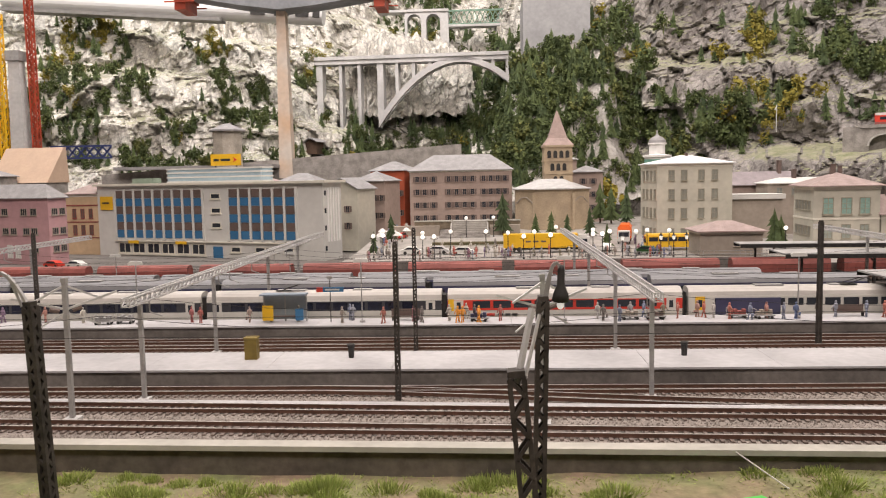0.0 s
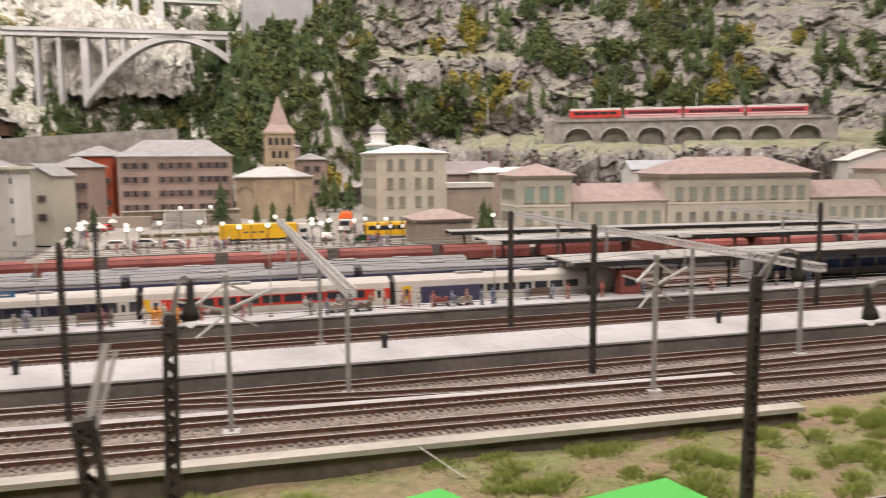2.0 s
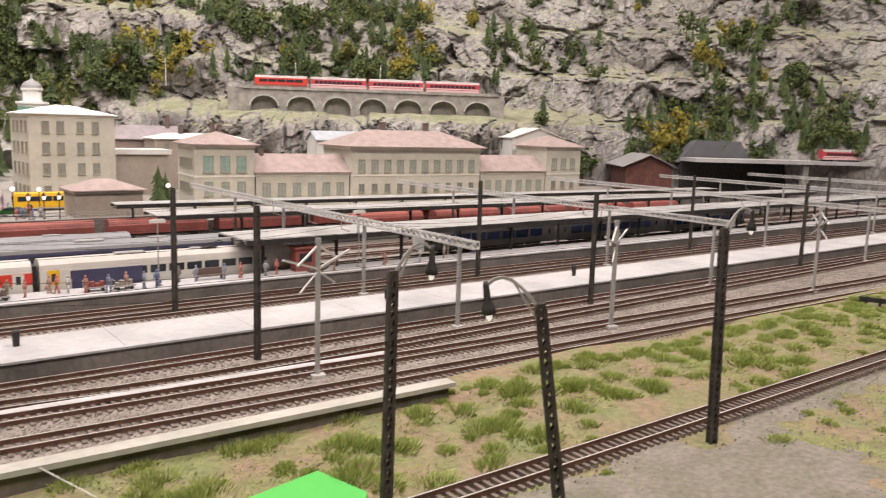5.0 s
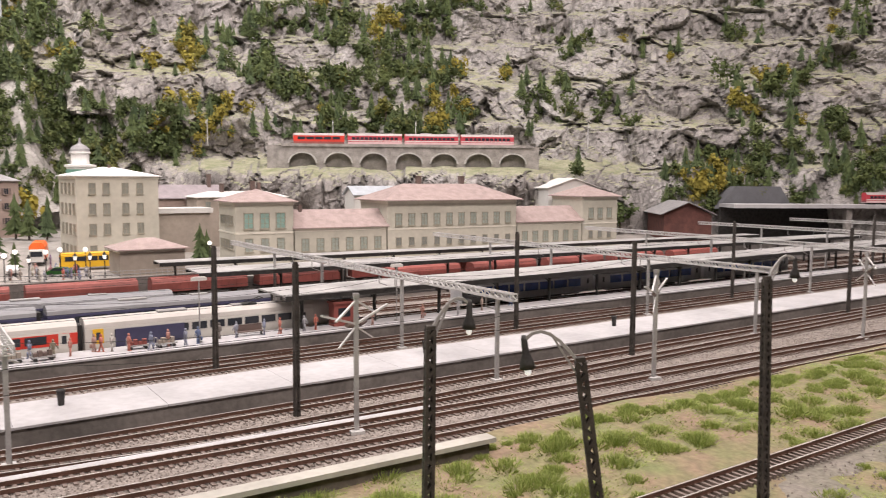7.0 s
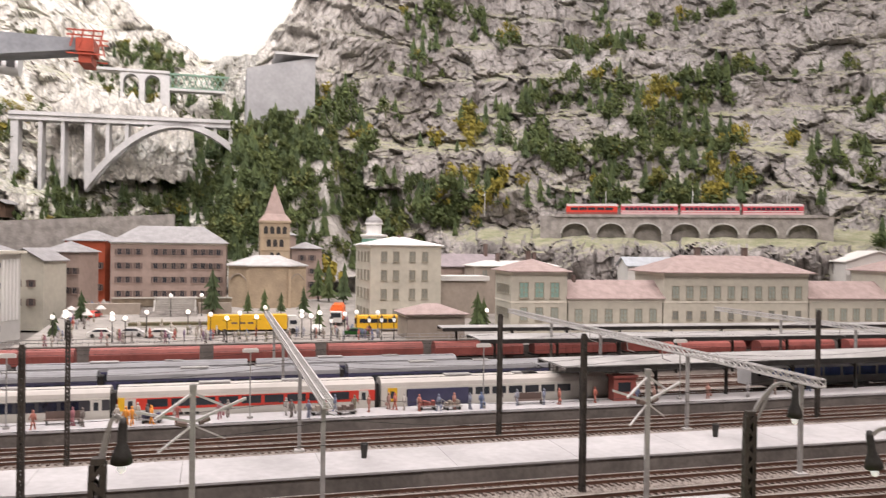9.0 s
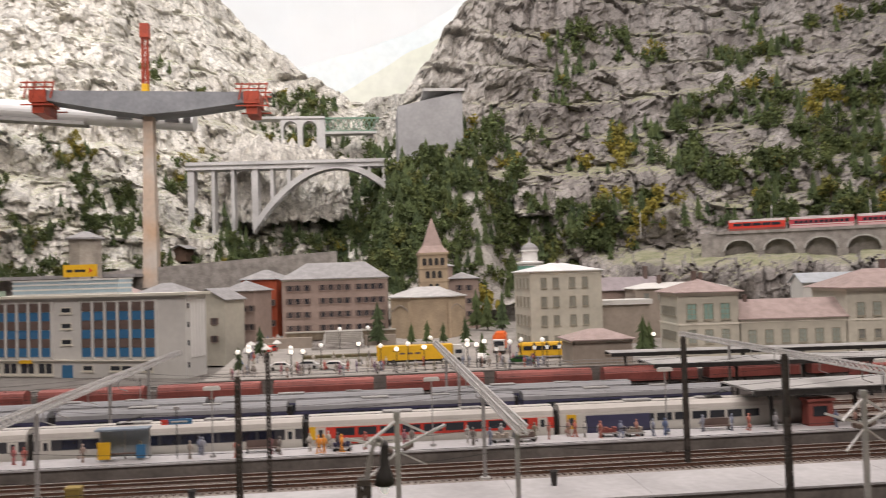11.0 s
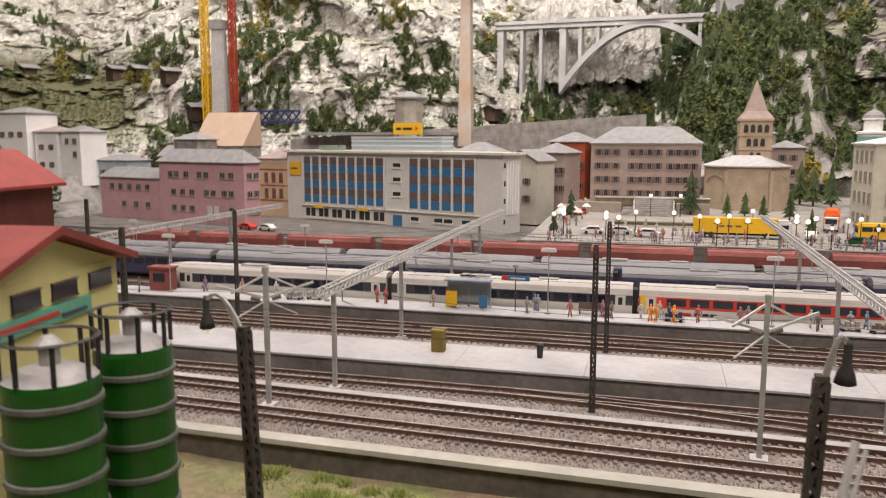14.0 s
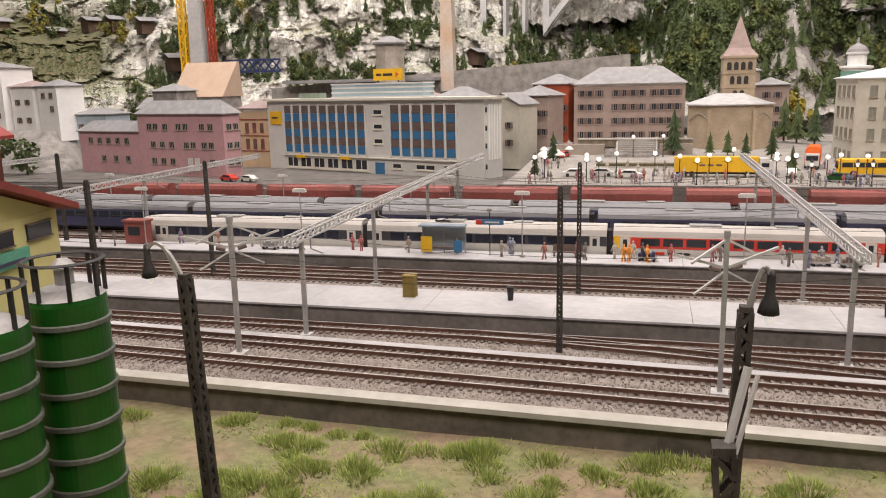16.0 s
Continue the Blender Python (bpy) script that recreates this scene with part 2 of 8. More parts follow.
M = dict(
    rock=rock_mat(),
    ballast=mat("track_ballast", (0.31, 0.27, 0.24), 0.95, vary=0.32, size=90, bump=1.0, colour2=(0.20, 0.172, 0.152)),
    sand=mat("pale_gravel", (0.36, 0.32, 0.28), 0.95, vary=0.22, size=50, bump=0.8, colour2=(0.25, 0.22, 0.19)),
    turf=mat("turf_soil", (0.255, 0.185, 0.125), 0.95, vary=0.25, size=24, bump=1.0, colour2=(0.185, 0.20, 0.085)),
    grass=random_mat("static_grass", [(0.20, 0.27, 0.05), (0.30, 0.37, 0.085), (0.40, 0.43, 0.15), (0.24, 0.32, 0.065)], 0.9, island=True),
    concrete=mat("platform_concrete", (0.47, 0.46, 0.465), 0.85, vary=0.09, size=18, bump=0.25, colour2=(0.37, 0.36, 0.365)),
    darkconc=mat("platform_face_concrete", (0.20, 0.18, 0.165), 0.9, vary=0.2, size=25, bump=0.4),
    wallcap=mat("wall_coping", (0.46, 0.44, 0.39), 0.8, vary=0.1, size=20, bump=0.3),
    rail=mat("rusty_rail", (0.16, 0.085, 0.06), 0.6, 0.3, vary=0.2, size=80),
    railtop=mat("polished_rail_head", (0.80, 0.76, 0.72), 0.42, 0.75, vary=0.05, size=80),
    sleeper=random_mat("stained_sleeper", [(0.13, 0.10, 0.085), (0.19, 0.15, 0.13), (0.155, 0.122, 0.104)], 0.9),
    steel=mat("grey_painted_steel", (0.42, 0.41, 0.40), 0.5, 0.2, vary=0.12, size=70),
    palesteel=mat("pale_galvanised_steel", (0.62, 0.61, 0.60), 0.45, 0.2, vary=0.1, size=70),
    mast=mat("brown_black_mast_steel", (0.075, 0.064, 0.056), 0.65, 0.15, vary=0.3, size=120),
    black=mat("weathered_black_steel", (0.045, 0.042, 0.04), 0.6, 0.2, vary=0.3, size=120),
    glass=mat("dark_window_glass", (0.035, 0.04, 0.05), 0.08, vary=0.1, size=30),
    # lighter copy of the white render, making up for weak light on hill houses
    bright=mat("light_lifted_white", (0.82, 0.81, 0.79), 0.8, vary=0.04, size=14),
    white=mat("white_render", (0.64, 0.63, 0.60), 0.8, vary=0.05, size=10, bump=0.1),
    surround=mat("stone_window_surround", (0.36, 0.335, 0.27), 0.8, vary=0.1, size=40),
    cream=mat("cream_render", (0.54, 0.515, 0.435), 0.85, vary=0.08, size=12, bump=0.15),
    pink=mat("rose_render", (0.56, 0.33, 0.345), 0.85, vary=0.08, size=12, bump=0.15),
    mauve=mat("mauve_plaster", (0.37, 0.285, 0.245), 0.85, vary=0.1, size=14, bump=0.15),
    ochre=mat("ochre_stone", (0.44, 0.35, 0.24), 0.9, vary=0.14, size=30, bump=0.3, colour2=(0.34, 0.27, 0.19)),
    orange=mat("salmon_render", (0.60, 0.44, 0.28), 0.85, vary=0.08, size=12),
    redwall=mat("red_render", (0.46, 0.10, 0.045), 0.85, vary=0.1, size=12),
    greystone=mat("grey_stone", (0.34, 0.315, 0.29), 0.9, vary=0.2, size=45, bump=0.5),
    turretstone=mat("pale_turret_stone", (0.46, 0.42, 0.36), 0.9, vary=0.15, size=45, bump=0.4),
    ochrewall=mat("brown_terrace_stone", (0.24, 0.195, 0.14), 0.9, vary=0.2, size=60, bump=0.5),
    stairstone=mat("grey_stair_stone", (0.36, 0.34, 0.31), 0.85, vary=0.12, size=50, bump=0.3),
    taupe=mat("taupe_render", (0.36, 0.31, 0.26), 0.85, vary=0.1, size=16, bump=0.2),
    slate=mat("grey_slate_roof", (0.31, 0.30, 0.30), 0.7, vary=0.12, size=60, bump=0.4),
    rosetile=mat("faded_rose_tile_roof", (0.38, 0.295, 0.275), 0.8, vary=0.12, size=60, bump=0.4),
    trim=mat("pale_trim", (0.70, 0.67, 0.58), 0.7, vary=0.05, size=20),
    blue=mat("blue_panel", (0.045, 0.17, 0.34), 0.45, vary=0.06, size=20),
    brown=mat("brown_blind", (0.16, 0.115, 0.10), 0.5, vary=0.12, size=40),
    yellow=mat("yellow_paint", (0.80, 0.47, 0.02), 0.45, vary=0.06, size=20),
    red=mat("red_paint", (0.62, 0.05, 0.03), 0.4, vary=0.06, size=20),
    orangered=mat("orange_red_paint", (0.85, 0.16, 0.03), 0.4, vary=0.06, size=20),
    rust=mat("oxide_red_paint", (0.30, 0.085, 0.07), 0.6, vary=0.15, size=20),
    offwhite=mat("offwhite_train_paint", (0.60, 0.58, 0.53), 0.35, vary=0.04, size=15),
    trainroof=mat("train_roof_grey", (0.53, 0.50, 0.465), 0.45, vary=0.06, size=15),
    navy=mat("navy_paint", (0.06, 0.06, 0.12), 0.4, vary=0.1, size=20),
    greyroof=mat("coach_roof_grey", (0.25, 0.25, 0.26), 0.5, vary=0.08, size=20),
    green=mat("green_silo_paint", (0.009, 0.094, 0.007), 0.35, vary=0.12, size=18, wear=0.05),
    lime=mat("bright_green_felt", (0.085, 0.46, 0.08), 0.6, vary=0.03, size=20),
    paleyellow=mat("pale_yellow_render", (0.72, 0.65, 0.30), 0.8, vary=0.05, size=14),
    asphalt=mat("town_paving", (0.35, 0.325, 0.295), 0.9, vary=0.15, size=20, bump=0.3),
    darkground=mat("dark_yard", (0.10, 0.085, 0.078), 0.95, vary=0.3, size=40, bump=0.7),
    bark=mat("bark", (0.09, 0.06, 0.04), 0.9, vary=0.2, size=90),
    conifer=random_mat("conifer_foliage", [(0.045, 0.072, 0.032), (0.085, 0.12, 0.045), (0.11, 0.145, 0.05), (0.058, 0.085, 0.038)], 0.9, vary=0.25),
    leaf=random_mat("broadleaf_foliage", [(0.045, 0.07, 0.022), (0.09, 0.12, 0.035), (0.06, 0.085, 0.028), (0.12, 0.14, 0.04), (0.30, 0.24, 0.03), (0.075, 0.10, 0.03), (0.05, 0.07, 0.025)], 0.9, vary=0.25),
    coniferstuff=random_mat("conifer_wood_foliage", [(0.05, 0.08, 0.034), (0.11, 0.145, 0.05), (0.065, 0.095, 0.04), (0.10, 0.13, 0.046)], 0.9, vary=0.3, size=120, place=13.0),
    leafstuff=random_mat("mixed_wood_foliage", [(0.06, 0.085, 0.028), (0.10, 0.13, 0.04), (0.065, 0.09, 0.03), (0.12, 0.15, 0.045), (0.075, 0.10, 0.034), (0.16, 0.17, 0.045), (0.08, 0.10, 0.034)], 0.9, vary=0.3, size=120, place=9.0),
    yellowleaf=random_mat("golden_foliage", [(0.17, 0.165, 0.04), (0.30, 0.25, 0.04), (0.22, 0.20, 0.04)], 0.9, vary=0.3, size=120, place=9.0),
    tan=mat("tan_cloth_roof", (0.52, 0.38, 0.28), 0.8, vary=0.05, size=20),
    bridgeblue=mat("dark_blue_truss", (0.035, 0.05, 0.16), 0.5, vary=0.1, size=20),
    viagrey=mat("viaduct_concrete", (0.52, 0.51, 0.50), 0.85, vary=0.1, size=14, bump=0.2),
    pylon=mat("stained_pylon_concrete", (0.56, 0.50, 0.44), 0.85, vary=0.1, size=9, colour2=(0.55, 0.37, 0.24), bump=0.2),
    globe=mat("lamp_globe", (1.0, 0.95, 0.88), 0.3, vary=0.0, emit=0.6),
    figure=random_mat("painted_figure", [(0.10, 0.09, 0.09), (0.35, 0.30, 0.26), (0.45, 0.12, 0.08), (0.12, 0.16, 0.28), (0.5, 0.46, 0.4), (0.2, 0.18, 0.12)], 0.6),
    tube=mat("white_tunnel_shell", (0.66, 0.66, 0.655), 0.6, vary=0.03, size=6),
)


# ---- building helpers ----
def mesh_of(name, bm, material):
    me = bpy.data.meshes.new(name)
    if isinstance(bm, bmesh.types.BMesh):
        bm.to_mesh(me)
        bm.free()
    else:
        verts, faces = bm
        me.from_pydata(verts, [], faces)
    for m in material if isinstance(material, (list, tuple)) else [material]:
        me.materials.append(m)
    return me


def thing(name, label, category, m=None, group="", kind=""):
    ob = new(name)
    ob.empty_display_size = 0.01
    ob.matrix_basis = m or Matrix()
    return tagged(ob, label, category, group, kind)


def part(name, bm, material, parent=None, label=""):
    """Links a bmesh (or verts and faces, or a finished mesh) as one mesh object under a thing or a part."""
    me = bm if isinstance(bm, bpy.types.Mesh) else mesh_of(name, bm, material)
    ob = new(name, me)
    if parent:
        ob.parent = parent
    if label:
        tagged(ob, label)
    return ob


def solo(name, bm, material, label, category, m=None, group="", kind=""):
    ob = part(name, bm, material)
    ob.matrix_basis = m or Matrix()
    return tagged(ob, label, category, group, kind)


class Geo:
    """Collects boxes, bars and other solids as plain vertex and face lists."""

    def __init__(self):
        self.v, self.f = [], []

    def add(self, vs, fs):
        n = len(self.v)
        self.v += [tuple(p) for p in vs]
        self.f += [tuple(i + n for i in q) for q in fs]
        return self

    def box(self, x0, x1, y0, y1, z0, z1):
        vs = [(x, y, z) for z in (z0, z1) for y in (y0, y1) for x in (x0, x1)]
        return self.add(vs, [(0, 2, 3, 1), (4, 5, 7, 6), (0, 1, 5, 4), (2, 6, 7, 3), (0, 4, 6, 2), (1, 3, 7, 5)])

    def bar(self, a, b, w, h=None, sides=4):
        """A square or round bar from a to b, w thick."""
        a, b = Vector(a), Vector(b)
        d = (b - a).normalized()
        up = Vector((0, 0, 1)) if abs(d.z) < 0.95 else Vector((0, 1, 0))
        s = d.cross(up).normalized()
        u = s.cross(d).normalized()
        h = h or w
        vs = []
        for p in (a, b):
            for k in range(sides):
                t = 2 * math.pi * (k + 0.5) / sides
                r = 0.7071 if sides == 4 else 0.5
                vs.append(p + s * (w * r * math.cos(t)) + u * (h * r * math.sin(t)))
        fs = [(k, (k + 1) % sides, sides + (k + 1) % sides, sides + k) for k in range(sides)]
        return self.add(vs, fs + [tuple(range(sides))[::-1], tuple(range(sides, 2 * sides))])

    def lathe(self, profile, sides=12, at=(0, 0, 0), ring=False):
        """A turned solid from (radius, height) pairs."""
        vs, fs = [], []
        for r, z in profile:
            for k in range(sides):
                t = 2 * math.pi * k / sides
                vs.append((at[0] + r * math.cos(t), at[1] + r * math.sin(t), at[2] + z))
        for i in range(len(profile) - 1):
            for k in range(sides):
                k2 = (k + 1) % sides
                fs.append((i * sides + k, i * sides + k2, (i + 1) * sides + k2, (i + 1) * sides + k))
        n = len(profile)
        if ring:
            fs += [((n - 1) * sides + k, (n - 1) * sides + (k + 1) % sides, (k + 1) % sides, k) for k in range(sides)]
        else:
            fs += [tuple(range(sides))[::-1], tuple(range((n - 1) * sides, n * sides))]
        return self.add(vs, fs)

    def prism(self, poly, axis, a, b):
        """A polygon in the plane across an axis, drawn out from a to b."""
        def p(q, c):
            return (c, q[0], q[1]) if axis == "x" else (q[0], c, q[1]) if axis == "y" else (q[0], q[1], c)
        n = len(poly)
        vs = [p(q, a) for q in poly] + [p(q, b) for q in poly]
        fs = [(k, (k + 1) % n, n + (k + 1) % n, n + k) for k in range(n)]
        return self.add(vs, fs + [tuple(range(n))[::-1], tuple(range(n, 2 * n))])

    def mesh(self, name, material, smooth=False):
        bm = bmesh.new()
        vs = [bm.verts.new(p) for p in self.v]
        for q in self.f:
            try:
                bm.faces.new([vs[i] for i in q])
            except ValueError:
                pass
        bmesh.ops.recalc_face_normals(bm, faces=bm.faces)
        for q in bm.faces:
            q.smooth = smooth
        return mesh_of(name, bm, material)


def gpart(name, geo, material, parent=None, label="", smooth=False):
    return part(name, geo.mesh(name, material, smooth), material, parent, label)


def gsolo(name, geo, material, label, category, m=None, group="", kind="", smooth=False):
    ob = part(name, geo.mesh(name, material, smooth), material)
    ob.matrix_basis = m or Matrix()
    return tagged(ob, label, category, group, kind)


RNG = np.random.default_rng(7)


def vnoise(p, seed=0):
    """Smooth value noise, 0 to 1, for an array of points (n, 3)."""
    i = np.floor(p).astype(np.int64)
    f = p - i
    f = f * f * (3 - 2 * f)
    out = np.zeros(len(p))
    for dx in (0, 1):
        for dy in (0, 1):
            for dz in (0, 1):
                h = (i[:, 0] + dx) * 374761393 + (i[:, 1] + dy) * 668265263 + (i[:, 2] + dz) * 2147483647 + seed * 974711
                h = (h ^ (h >> 13)) * 1274126177
                h = ((h ^ (h >> 16)) & 0xFFFF) / 65535.0
                w = np.where(dx, f[:, 0], 1 - f[:, 0]) * np.where(dy, f[:, 1], 1 - f[:, 1]) * np.where(dz, f[:, 2], 1 - f[:, 2])
                out += w * h
    return out


def fbm(p, octaves=4, seed=0, ridged=False):
    out, amp, tot = np.zeros(len(p)), 1.0, 0.0
    for o in range(octaves):
        v = vnoise(p * (2.03 ** o) + o * 17.3, seed + o)
        out += amp * (1 - np.abs(2 * v - 1) if ridged else v)
        tot += amp
        amp *= 0.52
    return out / tot


# ---- ground, tracks and platforms ----
def sheet(name, x0, x1, y0, y1, nx, ny, zf, material, label, category, kind="structure"):
    xs, ys = np.linspace(x0, x1, nx), np.linspace(y0, y1, ny)
    X, Y = np.meshgrid(xs, ys)
    Zv = zf(X.ravel(), Y.ravel())
    vs = list(zip(X.ravel().tolist(), Y.ravel().tolist(), Zv.tolist()))
    fs = [(j * nx + i, j * nx + i + 1, (j + 1) * nx + i + 1, (j + 1) * nx + i) for j in range(ny - 1) for i in range(nx - 1)]
    ob = part(name, (vs, fs), material)
    for q in ob.data.polygons:
        q.use_smooth = True
    return tagged(ob, label, category, kind=kind)


def yard_line(y0, rate=0.045):
    """The front tracks close in on the field towards the east."""
    return lambda x: y0 - rate * x


def turnout_line(x):
    """The track that leaves the platform track by a turnout and runs on beside it."""
    q = min(1.0, max(0.0, (x + 0.15) / 0.50))
    return 0.7225 - 0.0555 * q * q * (3 - 2 * q) + 0.022 * max(0.0, x - 0.35)


def bed_edge(x):
    q = np.clip((x - 0.462) / 0.02, 0, 1)
    return (0.5405 - 0.027 * x) * (1 - q) + 0.508 * q


def bedz(x, y):
    p = np.stack([x * 60, y * 60, x * 0], 1)
    bank = np.clip((0.556 - y) / 0.045, 0, 1) * np.clip((x - 0.465) / 0.02, 0, 1)
    return -0.0013 + 0.0014 * (fbm(p, 3, 3) - 0.5) - 0.022 * bank


def fieldz(x, y):
    p = np.stack([x * 9, y * 9, x * 0], 1)
    swell = 0.0095 * np.clip((x - 0.03) / 0.40, 0, 1) * np.clip((y - 0.40) / 0.11, 0, 1)
    return -0.0075 + swell + 0.010 * (fbm(p, 4, 5) - 0.5)


def track_bed():
    nx, ny = 500, 100
    X, V = np.meshgrid(np.linspace(-2.6, 3.2, nx), np.linspace(0, 1, ny) ** 1.4)
    Y = bed_edge(X) * (1 - V) + 1.30 * V
    Zv = bedz(X.ravel(), Y.ravel())
    fs = [(j * nx + i, j * nx + i + 1, (j + 1) * nx + i + 1, (j + 1) * nx + i) for j in range(ny - 1) for i in range(nx - 1)]
    ob = part("track_bed", (list(zip(X.ravel().tolist(), Y.ravel().tolist(), Zv.tolist())), fs), M["ballast"])
    for q in ob.data.polygons:
        q.use_smooth = True
    return tagged(ob, "brown-grey ballast bed under the station tracks", "ground", kind="structure")


# the trackbed, the yard behind it, and the grass field before it
track_bed()
sheet("goods_yard", -2.6, 3.2, 1.295, 2.1, 200, 40, lambda x, y: -0.006 + 0 * x, M["darkground"], "dark weathered goods yard behind the trains", "ground")
sheet("grass_field", -1.4, 2.4, -0.35, 0.56, 260, 90, fieldz, M["turf"], "sandy turf field with grass tufts", "ground")



def gravelz(x, y):
    """A gravel skin over the field south of the siding; it dips under the turf along a ragged edge."""
    p = np.stack([x * 8, y * 8, x * 0], 1)
    edge = fbm(p, 4, 21) - 0.5
    cover = np.clip((x - 0.40 + 0.25 * edge) / 0.03, -1, 1) * np.clip((0.374 - y + 0.05 * edge) / 0.02, -1, 1)
    cover = np.where((x < 0.36) | (y > 0.40), -1, cover)
    hole = np.clip((0.52 - fbm(p * 1.6 + 4, 3, 27)) / 0.05, -1, 1)
    return fieldz(x, y) + 0.0012 * np.minimum(cover, hole)


sheet("gravel_yard", 0.30, 2.39, -0.33, 0.42, 260, 120, gravelz, mat("grey_yard_gravel", (0.225, 0.20, 0.17), 0.95, vary=0.28, size=30, bump=1.0, colour2=(0.165, 0.155, 0.115)), "grey trodden gravel beside the siding", "ground")

# low retaining wall along the field
wall = thing("retaining_wall", "dark low concrete wall with a pale coping", "wall", pose(0, 0, 0, 0, 0, -1.55), kind="structure")
# face colour is darkened to stand in for shade below the coping
gpart("wall_body", Geo().box(-1.4, 0.47, 0.536, 0.546, -0.04, 0.0086), mat("shade_toned_wall_face", (0.15, 0.128, 0.102), 0.9, vary=0.25, size=22, bump=0.4, colour2=(0.085, 0.072, 0.06)), wall)
gpart("coping", Geo().box(-1.4, 0.475, 0.5335, 0.5465, 0.0088, 0.0125), M["wallcap"], wall, "pale concrete coping")
gsolo("cable_trough", Geo().box(-1.4, 0.487, 0.6655, 0.6745, -0.004, 0.003), M["concrete"], "pale concrete cable trough between the tracks", "trough", pose(0, 0, 0, 0, 0, -2.58), kind="structure")


def platform(name, x0, x1, y0, y1, top, label):
    t = thing(name, label, "platform", kind="structure")
    gpart("platform_face", Geo().box(x0 + 0.001, x1, y0 + 0.0015, y1 - 0.0015, -0.01, top - 0.0022), M["darkconc"], t, "dark concrete platform face")
    step = 0.12
    n = int((x1 - x0) / step)
    for i in range(n):
        gp = Geo().box(x0 + i * step, x0 + (i + 1) * step - 0.0004, y0, y1, top - 0.002, top)
        gpart("slab", gp, M["concrete"], t)
    return t


platform("platform_1", -1.5, 3.06, 0.741, 0.818, 0.016, "long empty pale concrete platform with a dark face")
platform("platform_2", -1.5, 3.06, 0.964, 1.014, 0.016, "long pale concrete platform busy with figures")


def rails(name, line, x0, x1, label, z=0.0, group="station tracks", n=1):
    """A track: two rails with bright heads along a line y(x); its sleepers become parts of the track."""
    t = thing(name, label, "track", pose(0, 0, z), kind="structure", group=group)
    xs = [x0 + (x1 - x0) * k / n for k in range(n + 1)]
    for s in (-1, 1):
        rail_, head = Geo(), Geo()
        for a, b in zip(xs, xs[1:]):
            ya, yb = line(a) + s * 0.00825, line(b) + s * 0.00825
            for g, w, z0, z1 in ((rail_, 0.0005, 0.0, 0.0028), (rail_, 0.001, -0.0002, 0.0004), (head, 0.0006, 0.00285, 0.0032)):
                g.prism([(a, ya - w), (b, yb - w), (b, yb + w), (a, ya + w)], "z", z0, z1)
        r = gpart("rail", rail_, M["rail"], t)
        gpart("rail_head", head, M["railtop"], r, "bright worn rail head")
    return t


LINES = [yard_line(0.6065), yard_line(0.6575)] + [yard_line(y, 0.0) for y in (0.7225, 0.906, 0.945, 1.036, 1.095, 1.155, 1.225, 1.48)]
TRACKS = [rails("track", f, -1.5, 3.1, "rusty rails on dark sleepers in ballast") for f in LINES]
TURNOUT = rails("track", turnout_line, -0.13, 3.1, "rusty rails leaving the platform track by a turnout", 0.0003, n=40)
SIDING = rails("track", yard_line(0.392, 0.0), 0.1, 2.3, "single siding track through sandy grass", -0.004, "siding")

# ---- mountains ----
CX, CY = 0.05, 0.05
AZ = np.array([-75, -60, -45, -36, -30, -24, -17, -12, -8, -4, 0, 3, 5, 8, 12, 20, 27, 33, 40, 50, 60, 70, 80, 95])
BASE = np.array([2.9, 2.95, 3.0, 3.1, 3.1, 3.0, 3.0, 3.15, 3.35, 3.45, 3.4, 2.85, 2.75, 2.78, 2.8, 2.8, 2.8, 2.8, 2.85, 2.95, 3.1, 3.2, 3.3, 3.3])
LEAN = np.array([0.9, 0.9, 0.9, 0.85, 0.6, 0.55, 0.6, 0.7, 0.7, 0.6, 0.5, 0.55, 0.6, 0.6, 0.62, 0.68, 0.8, 0.85, 0.85, 0.85, 0.85, 0.85, 0.85, 0.85])
TOP = np.array([1.5, 1.6, 1.7, 1.8, 1.9, 2.0, 2.0, 1.95, 1.6, 1.28, 1.10, 0.97, 1.12, 1.45, 1.8, 2.0, 2.0, 2.0, 1.95, 1.9, 1.9, 1.8, 1.8, 1.8])


def blocks(p, scale, seed):
    """Split rock: each point takes the tilted face of its nearest jittered block; also the gap to the next block."""
    u = p * scale
    base = np.floor(u).astype(np.int64)
    best = np.full(len(p), 9.0)
    second = np.full(len(p), 9.0)
    face = np.zeros(len(p))

    def unit(c, k):
        h = c[:, 0] * 374761393 + c[:, 1] * 668265263 + c[:, 2] * 1442695041 + (seed + k) * 974711
        h = (h ^ (h >> 13)) * 1274126177
        return ((h ^ (h >> 16)) & 0xFFFF) / 65535.0

    for dx in (-1, 0, 1):
        for dy in (-1, 0, 1):
            for dz in (-1, 0, 1):
                c = base + np.array((dx, dy, dz))
                d = u - c - np.stack([unit(c, 1), unit(c, 2), unit(c, 3)], 1)
                q = (d * d).sum(1)
                f = unit(c, 4) - 0.5 + 0.9 * (unit(c, 5) - 0.5) * d[:, 0] + 0.9 * (unit(c, 6) - 0.35) * d[:, 2]
                near_ = q < best
                second = np.where(near_, best, np.minimum(second, q))
                face = np.where(near_, f, face)
                best = np.where(near_, q, best)
    return face, np.sqrt(second) - np.sqrt(best)


